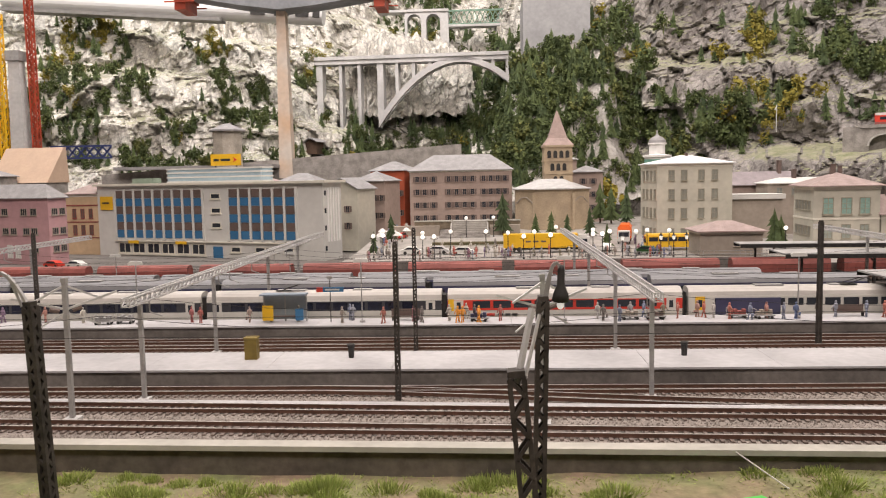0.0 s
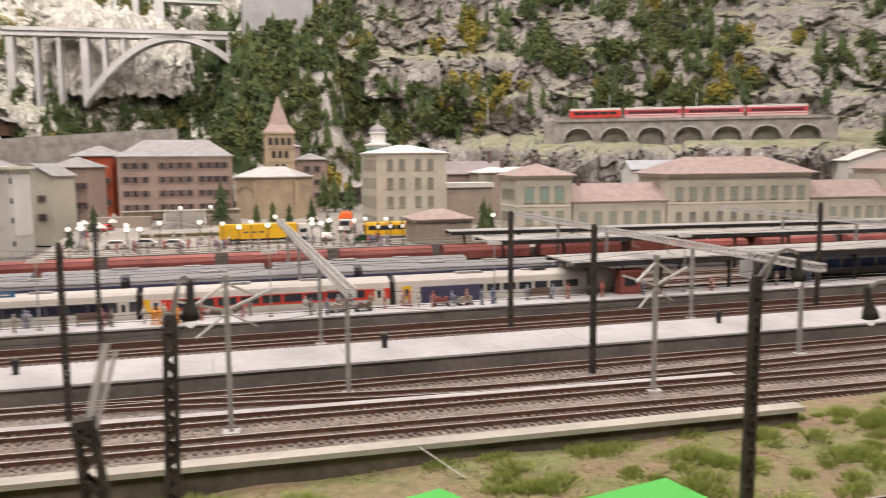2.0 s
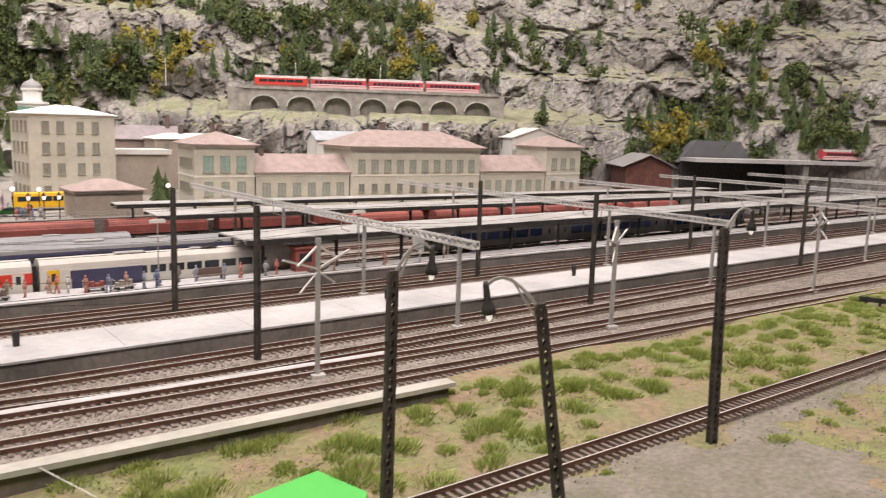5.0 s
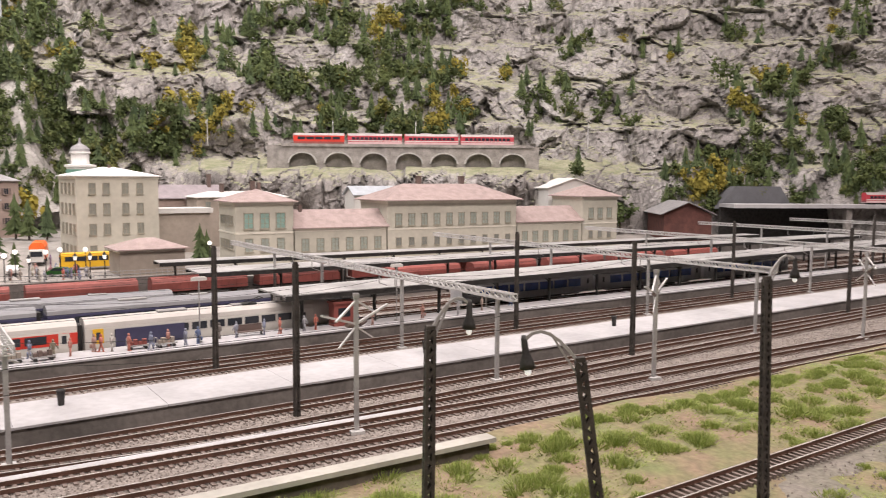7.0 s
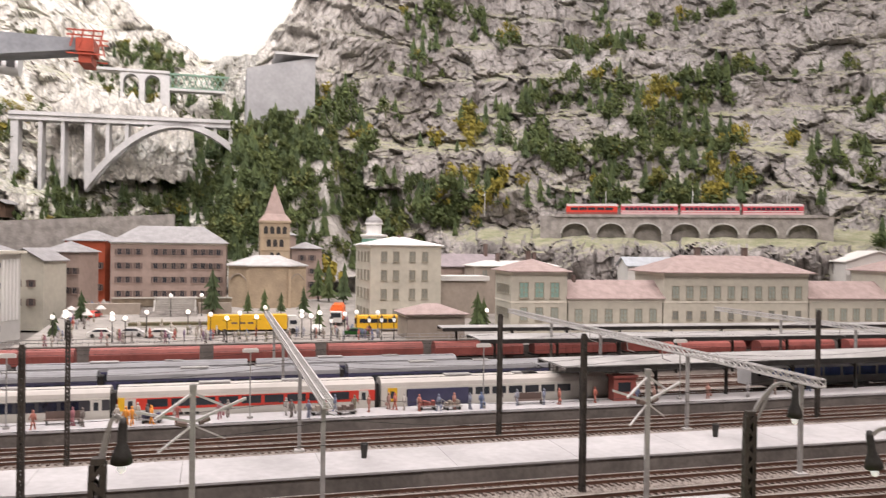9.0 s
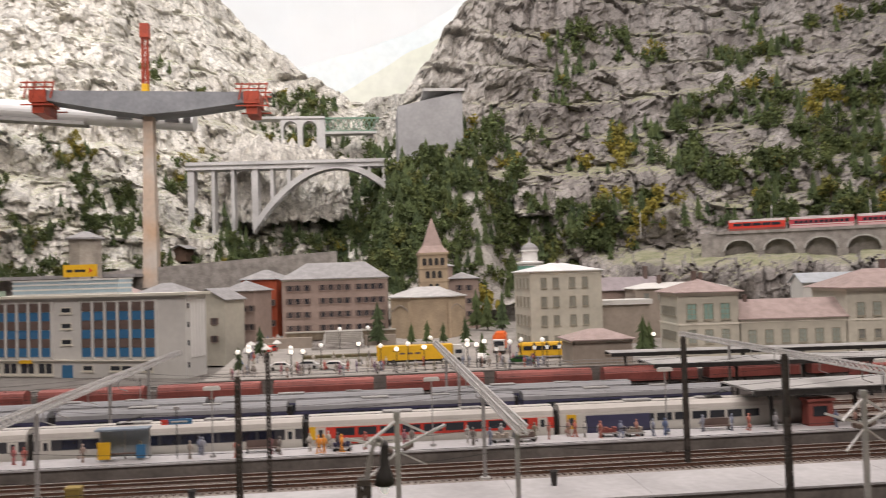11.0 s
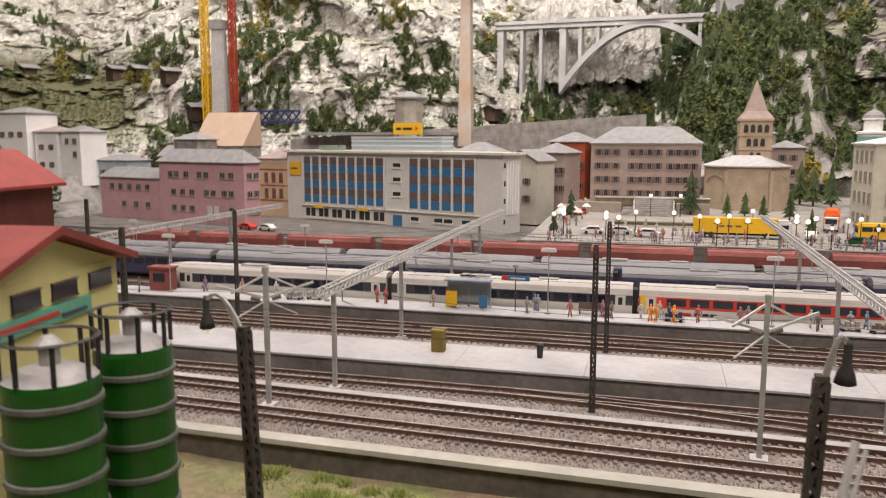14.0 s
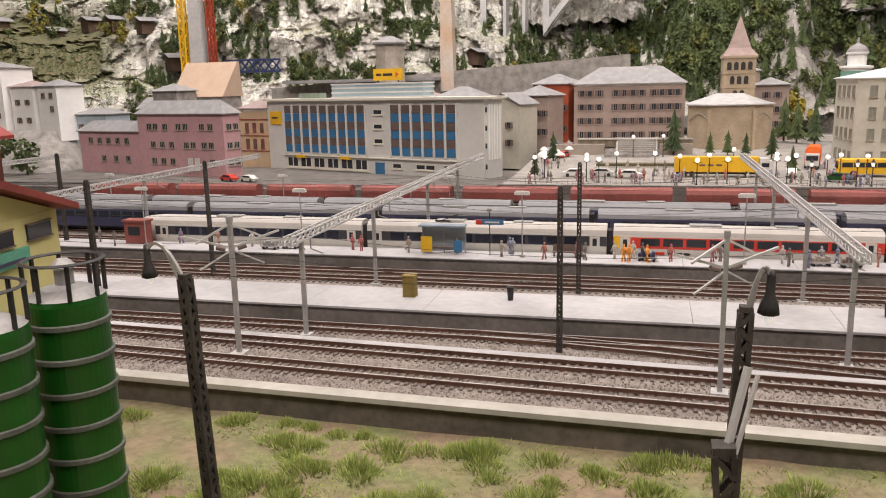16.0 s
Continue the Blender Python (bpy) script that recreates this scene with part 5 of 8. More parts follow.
pl = platform_lamp()
pl.matrix_basis = pose(-0.41, 0.985, P2)
for x in (-0.64, -0.125, 0.125, 0.405, -0.88, 0.68):
    copy_thing(pl, pose(x, 0.985, P2))
for x in (-0.95, -0.6, -0.3):
    copy_thing(pl, pose(x, 1.33, -0.006))


def shelter(x, y):
    t = thing("waiting_shelter", "glazed waiting shelter with yellow and blue panels", "shelter", pose(x, y, P2))
    gpart("roof", Geo().box(-0.029, 0.029, -0.008, 0.009, 0.034, 0.036), mat("blue_grey_roof", (0.25, 0.30, 0.36), 0.5), t)
    for a in (-0.027, 0.0, 0.027):
        gpart("post", Geo().box(a - 0.0008, a + 0.0008, 0.006, 0.008, 0, 0.034), M["steel"], t)
    gpart("panel", Geo().box(-0.026, -0.012, -0.0075, -0.0065, 0.003, 0.022), M["yellow"], t, "yellow poster panel")
    gpart("panel", Geo().box(0.016, 0.026, -0.0075, -0.0065, 0.003, 0.018), M["blue"], t, "blue poster panel")
    for a, b in ((-0.0265, -0.0005), (0.0005, 0.0265)):
        gpart("pane", Geo().box(a, b, 0.0066, 0.0072, 0.003, 0.033), mat("shelter_glass", (0.32, 0.36, 0.38), 0.15, vary=0.05), t)
    gpart("bench", Geo().box(-0.02, 0.02, 0.001, 0.005, 0.006, 0.0075).box(-0.018, -0.017, 0.001, 0.005, 0, 0.006).box(0.017, 0.018, 0.001, 0.005, 0, 0.006), M["brown"], t)
    return t


shelter(-0.225, 0.992)


def name_sign(x, y):
    t = thing("station_sign", "blue and red station sign on a dark pole", "sign", pose(x, y, P2))
    gpart("pole", Geo().bar((0, 0, 0), (0, 0, 0.054), 0.0012, sides=8), M["black"], t)
    gpart("board", Geo().box(-0.017, 0.017, -0.001, 0.001, 0.038, 0.044), M["blue"], t)
    gpart("red_field", Geo().box(-0.017, -0.009, -0.0014, -0.001, 0.038, 0.044), M["red"], t)
    gpart("letter_bar", Geo().box(-0.006, 0.012, -0.0014, -0.001, 0.040, 0.042), M["white"], t)
    gpart("top_lamp", Geo().box(-0.003, 0.003, -0.002, 0.002, 0.054, 0.058), M["steel"], t)
    return t


name_sign(-0.165, 0.988)
cab = thing("ticket_cabin", "oxide-red platform cabin under the canopy", "cabin", pose(0.602, 0.998, P2))
gpart("wall", Geo().box(-0.016, 0.016, -0.008, 0.008, 0, 0.030), M["rust"], cab)
gpart("roof", Geo().box(-0.018, 0.018, -0.010, 0.010, 0.030, 0.033), M["rust"], cab)
gpart("window", Geo().box(-0.010, 0.008, -0.0086, -0.0078, 0.012, 0.024), M["glass"], cab)
cab2 = copy_thing(cab, pose(-0.66, 0.998, P2))
cab2["label"] = "red platform kiosk with a dark window"


def cart(x, y, material):
    t = thing("luggage_cart", "small luggage cart loaded with bags", "cart", pose(x, y, P2, 0, 0, RNG.uniform(-8, 8)), "luggage carts")
    gpart("deck", Geo().box(-0.012, 0.012, -0.005, 0.005, 0.0035, 0.005), M["steel"], t)
    for a in (-0.008, 0.008):
        for b in (-0.0045, 0.0045):
            gpart("wheel", Geo().bar((a, b - 0.0007, 0.0018), (a, b + 0.0007, 0.0018), 0.0036, sides=10), M["black"], t)
    for k in range(4):
        a = -0.010 + 0.005 * k
        gpart("bag", Geo().box(a, a + 0.0042, -0.003, 0.003, 0.005, 0.009 + 0.002 * (k % 2)), material, t)
    gpart("rail", Geo().bar((-0.012, -0.005, 0.005), (-0.012, -0.005, 0.012), 0.0008).bar((-0.012, 0.005, 0.005), (-0.012, 0.005, 0.012), 0.0008).bar((-0.012, -0.005, 0.012), (-0.012, 0.005, 0.012), 0.0008), M["steel"], t)
    return t


for x, y, c in ((-0.455, 0.985, "steel"), (0.205, 0.988, "taupe"), (0.235, 0.985, "brown"), (0.02, 0.985, "navy"), (0.335, 0.99, "rust"), (-0.43, 0.992, "steel"), (0.365, 0.985, "taupe")):
    cart(x, y, M[c])


def bench(x, y):
    t = thing("platform_bench", "dark slatted platform bench with glazed back", "bench", pose(x, y, P2), "platform benches")
    gpart("seat", Geo().box(-0.018, 0.018, -0.003, 0.003, 0.005, 0.006), M["brown"], t)
    gpart("backrest", Geo().box(-0.018, 0.018, 0.003, 0.0036, 0.006, 0.014), M["brown"], t)
    for a in (-0.016, 0.016):
        gpart("leg", Geo().box(a - 0.0006, a + 0.0006, -0.003, 0.003, 0, 0.005), M["black"], t)
    return t


bench(-0.072, 0.996)
bench(0.47, 0.995)


# ---- painted figures ----
def figure_mesh(stride, arm, bag):
    g = Geo()
    for s in (-1, 1):
        g.bar((s * 0.0011, s * stride, 0), (s * 0.0008, 0, 0.0095), 0.0019, sides=6)
        g.bar((s * 0.0026, 0.0002, 0.0158), (s * (0.0032 + arm), -arm, 0.0098), 0.0013, sides=6)
        g.box(s * 0.0011 - 0.0009, s * 0.0011 + 0.0009, s * stride - 0.0018, s * stride + 0.0008, -0.0001, 0.0008)
    g.lathe([(0.0016, 0.009), (0.0021, 0.011), (0.0024, 0.0155), (0.0018, 0.0168), (0.0008, 0.0174)], 8)
    g.lathe([(0.0007, 0.0172), (0.0013, 0.0182), (0.0014, 0.0194), (0.0009, 0.0204), (0.0002, 0.0207)], 8)
    if bag:
        g.box(0.0032, 0.0052, -0.0012, 0.0012, 0.004, 0.008)
    return g.mesh("figure", M["figure"], True)


FIG = [figure_mesh(s, a, b) for s, a, b in ((0.0, 0.0, False), (0.0022, 0.0008, False), (0.0012, 0.0, True), (0.0003, 0.0016, False), (0.0026, 0.0002, True))]


def figurine(x, y, z, turn, k, label, group, material=None, lean=0):
    ob = new("figurine", FIG[k % len(FIG)])
    ob.matrix_basis = pose(x, y, z, 0, lean, turn)
    return tagged(ob, label, "figurine", group)


flabel = ("small painted model figure standing on the platform", "small painted model figure striding along the platform", "small painted model figure carrying a bag")
for x in (-0.545, -0.345, -0.330, -0.27, -0.205, -0.145, -0.137, -0.15, -0.095, -0.06, -0.052, -0.018, 0.004, 0.012, 0.045, 0.09, 0.10, 0.165, 0.17, 0.19, 0.21, 0.225, 0.25, 0.262, 0.29, 0.295, 0.31, 0.325, 0.35, 0.37, 0.385, 0.40, 0.43, 0.45, 0.49, 0.51, 0.54, 0.56, 0.615, 0.64, -0.49, -0.60, -0.68, -0.72, 0.72, 0.78, 0.83, 0.9):
    k = int(RNG.integers(0, 5))
    figurine(x + RNG.uniform(-0.004, 0.004), RNG.uniform(0.972, 1.006), P2, RNG.uniform(0, 360), k, flabel[(0, 1, 2, 0, 1)[k]], "platform figures")
hv = mat("orange_workwear", (0.80, 0.33, 0.05), 0.6, vary=0.05)
for x in (-0.006, 0.0, 0.02):
    me = FIG[1].copy()
    me.materials.clear()
    me.materials.append(hv)
    ob = new("figurine", me)
    ob.matrix_basis = pose(x, 0.978, P2, 0, 0, 40 * x * 100)
    tagged(ob, "small model figure in orange workwear on the platform", "figurine", "platform figures")


# ---- trains ----
def coach(length, body, roof, band, label, name="coach", nwin=9, bandz=(0.0235, 0.0325), doors=(0.04,), stripe=None, group="", nose=0, height=0.0465, bandmat=None):
    """A passenger coach along x from 0: shell with rounded roof, single window panes, doors, bogies with wheels."""
    t = thing(name, label, "train", group=group)
    w = 0.0165
    top = [(-w * 0.98, 0.036), (-w * 0.90, 0.041), (-w * 0.68, 0.0445), (-w * 0.35, height), (w * 0.35, height), (w * 0.68, 0.0445), (w * 0.90, 0.041), (w * 0.98, 0.036)]
    shell = [(-w, 0.0085), (-w * 0.94, 0.0075), (w * 0.94, 0.0075), (w, 0.0085), (w, 0.034), (w * 0.98, 0.0358), (-w * 0.98, 0.0358), (-w, 0.034)]
    a, b = 0.002, length - 0.002
    gpart("body", Geo().prism(shell, "x", a, b), body, t)
    gpart("roof", Geo().prism(top, "x", a, b), roof, t, smooth=False)
    if nose:
        x0, x1 = (a, a - 0.05) if nose < 0 else (b, b + 0.05)
        gx = Geo()
        full = [(-w, 0.0085), (w, 0.0085), (w, 0.034)] + top[::-1] + [(-w, 0.034)]
        rings = []
        for k, (sx, sw, sz) in enumerate(((0, 1, 1), (0.45, 0.96, 0.93), (0.8, 0.82, 0.75), (1.0, 0.5, 0.45))):
            rings.append([(x0 + (x1 - x0) * sx, y * sw, 0.0085 + (z - 0.0085) * sz) for y, z in full])
        n = len(full)
        gx.add([p for r in rings for p in r], [(i * n + k, i * n + (k + 1) % n, (i + 1) * n + (k + 1) % n, (i + 1) * n + k) for i in range(3) for k in range(n)] + [tuple(range(3 * n, 4 * n))])
        gpart("nose", gx, roof, t, "rounded streamlined nose", True)
        xa, xb = sorted((x0 + (x1 - x0) * 0.35, x0 + (x1 - x0) * 0.72))
        gpart("windscreen", Geo().box(xa, xb, -w * 0.8, w * 0.8, 0.0285, 0.034), M["glass"], t)
    for s in (-1, 1):
        y0, y1 = (-w - 0.0004, -w + 0.001) if s < 0 else (w - 0.001, w + 0.0004)
        if stripe:
            gpart("stripe", Geo().box(a, b, y0 * 1.0, y1, bandz[0] - (0.003 if stripe is M["red"] else 0.0008), bandz[1] + 0.0012), stripe, t)
        y0, y1 = (y0 - 0.0003, y1) if s < 0 else (y0, y1 + 0.0003)
        span = (b - a) - 0.06
        for k in range(nwin):
            xa = a + 0.03 + span * k / nwin
            gpart("window", Geo().box(xa + 0.002, xa + span / nwin - 0.002, y0, y1, bandz[0], bandz[1]), band, t)
        for dx in (0.016, length - 0.016):
            gpart("door", Geo().box(dx - 0.006, dx + 0.006, y0, y1, 0.010, 0.0335), bandmat or body, t)
        for dx in (0.016, length - 0.016):
            gpart("door_window", Geo().box(dx - 0.0025, dx + 0.0025, y0 - 0.0003, y1 + 0.0003, 0.022, 0.031), M["glass"], t)
    for cx in (0.05, length - 0.05):
        bg = gpart("bogie", Geo().box(cx - 0.018, cx + 0.018, -0.012, 0.012, 0.0045, 0.0078), M["black"], t)
        for dx in (-0.012, 0.012):
            gpart("wheelset", Geo().bar((cx + dx, -0.0088, 0.0085), (cx + dx, -0.0072, 0.0085), 0.0108, sides=14).bar((cx + dx, 0.0072, 0.0085), (cx + dx, 0.0088, 0.0085), 0.0108, sides=14), M["rail"], bg)
    gpart("underframe", Geo().box(0.075, length - 0.075, -0.012, 0.012, 0.004, 0.0076), M["black"], t)
    gpart("gangway", Geo().box(length - 0.002, length + 0.004, -0.010, 0.010, 0.010, 0.040), M["black"], t, "black gangway bellows")
    gpart("roof_unit", Geo().box(length * 0.3, length * 0.42, -0.007, 0.007, height, height + 0.0016), M["steel"], t)
    gpart("roof_unit", Geo().box(length * 0.62, length * 0.7, -0.006, 0.006, height, height + 0.0014), M["steel"], t)
    return t


# dark glass; the blue in its colour stands in for bluish reflections
blueglass = mat("bluish_reflection_glass", (0.022, 0.026, 0.05), 0.2, vary=0.3, size=120)
DARKBAND = mat("dark_window_band", (0.05, 0.05, 0.058), 0.3, vary=0.1, size=60)
Y_ICN = 1.0365
c1 = coach(0.310, M["offwhite"], M["trainroof"], blueglass, "offwhite express coach with a rounded nose", nwin=12, nose=-1, group="express train", stripe=DARKBAND, bandz=(0.0225, 0.0325))
c1.matrix_basis = pose(-0.650, Y_ICN, 0.003)
c2 = coach(0.310, M["offwhite"], M["trainroof"], blueglass, "offwhite express coach with dark windows", nwin=11, group="express train", stripe=DARKBAND, bandz=(0.0225, 0.0325))
c2.matrix_basis = pose(-0.336, Y_ICN, 0.003)
c3 = coach(0.300, M["offwhite"], M["trainroof"], M["glass"], "offwhite express coach with a red window band", nwin=9, group="express train", stripe=M["red"])
c3.matrix_basis = pose(-0.022, Y_ICN, 0.003)
gpart("first_class_mark", Geo().box(0.003, 0.010, -0.0173, -0.0168, 0.020, 0.035), M["yellow"], c3)
gpart("letter_bar", Geo().box(0.052, 0.062, -0.0172, -0.0164, 0.0135, 0.0165), M["red"], c3)
for k in range(3):
    gpart("letter_bar", Geo().box(0.066 + 0.009 * k, 0.073 + 0.009 * k, -0.0172, -0.0164, 0.0138, 0.0162), M["black"], c3)
c4 = coach(0.290, M["offwhite"], M["trainroof"], M["glass"], "offwhite express coach with a navy dining section", nwin=10, nose=1, group="express train")
c4.matrix_basis = pose(0.282, Y_ICN, 0.003)
gpart("navy_panel", Geo().box(0.035, 0.115, -0.0174, -0.0162, 0.012, 0.033), M["navy"], c4, "navy dining car panel")
gpart("first_class_mark", Geo().box(0.010, 0.022, -0.0174, -0.0162, 0.018, 0.035), M["yellow"], c4)
for tc, x in ((c2, 0.10), (c4, 0.2)):
    gpart("pantograph", Geo().bar((x, -0.008, 0.048), (x + 0.02, -0.005, 0.054), 0.0009).bar((x, 0.008, 0.048), (x + 0.02, 0.005, 0.054), 0.0009).bar((x + 0.02, -0.008, 0.054), (x + 0.02, 0.008, 0.054), 0.0009).box(x - 0.008, x + 0.012, -0.008, 0.008, 0.0466, 0.048), M["black"], tc)

g1 = coach(0.300, M["navy"], M["greyroof"], M["glass"], "dark blue coach with a grey rounded roof", nwin=11, group="stabled coaches")
g1.matrix_basis = pose(-1.28, 1.155, 0.003)
for k in range(1, 6):
    copy_thing(g1, pose(-1.28 + 0.308 * k, 1.155, 0.003))
for k in range(6):
    copy_thing(g1, pose(-1.40 + 0.308 * k, 1.225, 0.003))
b1 = coach(0.300, mat("pale_grey_coach", (0.55, 0.55, 0.56), 0.4, vary=0.05), M["greyroof"], mat("cobalt_window_band", (0.035, 0.08, 0.30), 0.25, vary=0.2, size=60), "pale grey commuter coach with cobalt window fields", nwin=7, group="commuter train", bandz=(0.019, 0.0325))
b1.matrix_basis = pose(0.86, 1.097, 0.003)
copy_thing(b1, pose(1.168, 1.097, 0.003))
copy_thing(b1, pose(1.476, 1.097, 0.003))


def goods_wagon(label, material):
    t = thing("goods_wagon", label, "wagon", group="goods train")
    L = 0.185
    sec = [(-0.015, 0.009), (0.015, 0.009), (0.0155, 0.024), (0.0125, 0.0315), (0.006, 0.0345), (-0.006, 0.0345), (-0.0125, 0.0315), (-0.0155, 0.024)]
    gpart("body", Geo().prism(sec, "x", 0.006, L - 0.006), material, t)
    for k in range(12):
        x = 0.012 + (L - 0.024) * k / 11
        gpart("rib", Geo().box(x - 0.0007, x + 0.0007, -0.0162, 0.0162, 0.009, 0.0245), material, t)
    gpart("underframe", Geo().box(0.002, L - 0.002, -0.011, 0.011, 0.006, 0.009), M["black"], t)
    for cx in (0.03, L - 0.03):
        gpart("wheelset", Geo().bar((cx, -0.0088, 0.0055), (cx, -0.0072, 0.0055), 0.0108, sides=12).bar((cx, 0.0072, 0.0055), (cx, 0.0088, 0.0055), 0.0108, sides=12), M["rail"], t)
    return t


gw = goods_wagon("oxide-red covered goods wagon with ribbed sides", M["rust"])
gw.matrix_basis = pose(-1.10, 1.48, 0.003)
for k in range(1, 12):
    copy_thing(gw, pose(-1.10 + 0.196 * k, 1.48, 0.003))
for k in range(5):
    o = copy_thing(gw, pose(0.9 + 0.20 * k, 1.40 - 0.01 * k, 0.003))


# ---- platform canopies ----
def canopy(x0, x1, y0, y1, z, turn, at, label):
    t = thing("platform_canopy", label, "canopy", pose(*at, 0, 0, turn), "platform canopies")
    n = int((x1 - x0) / 0.15)
    for k in range(n):
        a = x0 + (x1 - x0) * k / n
        gpart("roof_panel", Geo().box(a, a + (x1 - x0) / n - 0.0006, y0, y1, z, z + 0.0022), mat("pale_canopy_roof", (0.42, 0.41, 0.40), 0.7, vary=0.15, size=22) if k == 0 else CAN[0], t) if k else CAN.append(gpart("roof_panel", Geo().box(a, a + (x1 - x0) / n - 0.0006, y0, y1, z, z + 0.0022), mat("pale_canopy_roof", (0.42, 0.41, 0.40), 0.7, vary=0.15, size=22), t).data.materials[0])
    gpart("fascia", Geo().box(x0, x1, y0 - 0.001, y0, z - 0.005, z + 0.0015), M["black"], t, "dark canopy edge")
    gpart("fascia", Geo().box(x0, x1, y1, y1 + 0.001, z - 0.005, z + 0.0015), M["black"], t)
    yc = (y0 + y1) / 2
    for k in range(int((x1 - x0) / 0.11) + 1):
        a = x0 + 0.03 + 0.11 * k
        if a < x1:
            gpart("column", Geo().box(a - 0.0016, a + 0.0016, y0 + 0.014, y0 + 0.018, -0.045, z).bar((a, y0 + 0.016, z - 0.014), (a, y0 + 0.045, z - 0.001), 0.0014), M["black"], t)
    return t


CAN = []
canopy(0.0, 1.9, 0.0, 0.088, 0.061, 0.8, (0.515, 0.985, 0.0), "long pale flat platform canopy on dark columns")
CAN.clear()
canopy(0.0, 1.8, 0.0, 0.085, 0.061, -3.0, (0.50, 1.285, 0.0), "long pale flat platform canopy before the station")

CAN.clear()
canopy(0.0, 1.6, 0.0, 0.05, 0.061, -4.0, (0.49, 1.475, 0.0), "narrow pale flat canopy along the station wall")

# ---- square: lamps, vehicles, figures, fence, stairs ----
def globe_lamp(n):
    t = thing("globe_lamp", "dark lamp post with white globes on the square", "lamp", group="square globe lamps")
    gpart("post", Geo().lathe([(0.0022, 0), (0.0010, 0.004), (0.0008, 0.046)], 8), M["black"], t)
    spots = {1: [(0, 0.050)], 2: [(-0.008, 0.046), (0.008, 0.046)], 3: [(-0.008, 0.044), (0.008, 0.044), (0, 0.052)]}[n]
    for x, z in spots:
        if x:
            gpart("arm", Geo().bar((0, 0, 0.040), (x, 0, z - 0.004), 0.0009), M["black"], t)
        gpart("globe", Geo().lathe([(0.0008, z - 0.0045), (0.0034, z - 0.003), (0.0045, z), (0.0034, z + 0.003), (0.0008, z + 0.0045)], 12), M["globe"], t, "white glass globe", True)
    return t


gl = {n: globe_lamp(n) for n in (1, 2, 3)}
spots = [(-0.205, 1.66, 2), (-0.19, 1.70, 3), (-0.10, 1.64, 3), (-0.075, 1.62, 2), (-0.045, 1.70, 1), (0.03, 1.75, 2), (0.075, 1.64, 1), (0.105, 1.60, 2), (0.13, 1.66, 1), (0.16, 1.62, 2), (0.185, 1.78, 1), (0.25, 1.66, 3), (0.265, 1.63, 2), (0.29, 1.70, 2), (0.33, 1.62, 1), (-0.02, 2.05, 1), (0.05, 2.06, 1), (0.66, 1.72, 2), (0.40, 1.64, 1), (0.36, 1.66, 1)]
first = set()
for x, y, n in spots:
    z = 0.028 + 0.02 * min(1, max(0, (y - 1.75) / 0.6))
    if n not in first:
        gl[n].matrix_basis = pose(x, y, z, 0, 0, 15)
        first.add(n)
    else:
        copy_thing(gl[n], pose(x, y, z, 0, 0, RNG.uniform(-30, 30)))


def lantern(x, y):
    t = thing("street_lantern", "black old-style street lantern on a post", "lamp", pose(x, y, 0.028), "street lanterns")
    gpart("post", Geo().lathe([(0.002, 0), (0.001, 0.005), (0.0009, 0.034)], 8), M["black"], t)
    gpart("lantern_glass", Geo().lathe([(0.0022, 0.035), (0.0036, 0.042)], 6), M["globe"], t)
    gpart("hood", Geo().lathe([(0.0042, 0.0422), (0.0018, 0.046), (0.0006, 0.049)], 6), M["black"], t)


for x in (0.30, 0.375, 0.40, 0.425):
    lantern(x, 1.60)


def bus(at, turn, L, label):
    t = thing("post_bus", label, "bus", pose(*at, 0, 0, turn), "yellow buses")
    w = 0.0145
    bm = Geo().box(0, L, -w, w, 0.004, 0.030).box(0.003, L - 0.003, -w * 0.94, w * 0.94, 0.030, 0.0325).mesh("body", M["yellow"])
    ob = part("body", bm, None, t)
    bv = ob.modifiers.new("edges", "BEVEL")
    bv.width, bv.segments = 0.0015, 2
    n = max(3, int(L / 0.02))
    for s in (-1, 1):
        y = s * w
        for k in range(n):
            a = 0.006 + (L - 0.012) * k / n
            gpart("window", Geo().box(a + 0.0008, a + (L - 0.012) / n - 0.0008, y - 0.0005, y + 0.0005, 0.017, 0.026), M["glass"], t)
    for x in (0, L):
        gpart("windscreen", Geo().box(x - 0.0005, x + 0.0005, -w * 0.85, w * 0.85, 0.014, 0.027), M["glass"], t)
    for x in (L * 0.2, L * 0.8):
        for s in (-1, 1):
            wh = gpart("wheel", Geo().bar((x, s * w - 0.002, 0.0055), (x, s * w + 0.0006, 0.0055), 0.011, sides=16), M["black"], t)
            gpart("rim", Geo().bar((x, s * w + s * 0.0004, 0.0055), (x, s * w + s * 0.0009, 0.0055), 0.006, sides=12), M["palesteel"], wh)
    return t


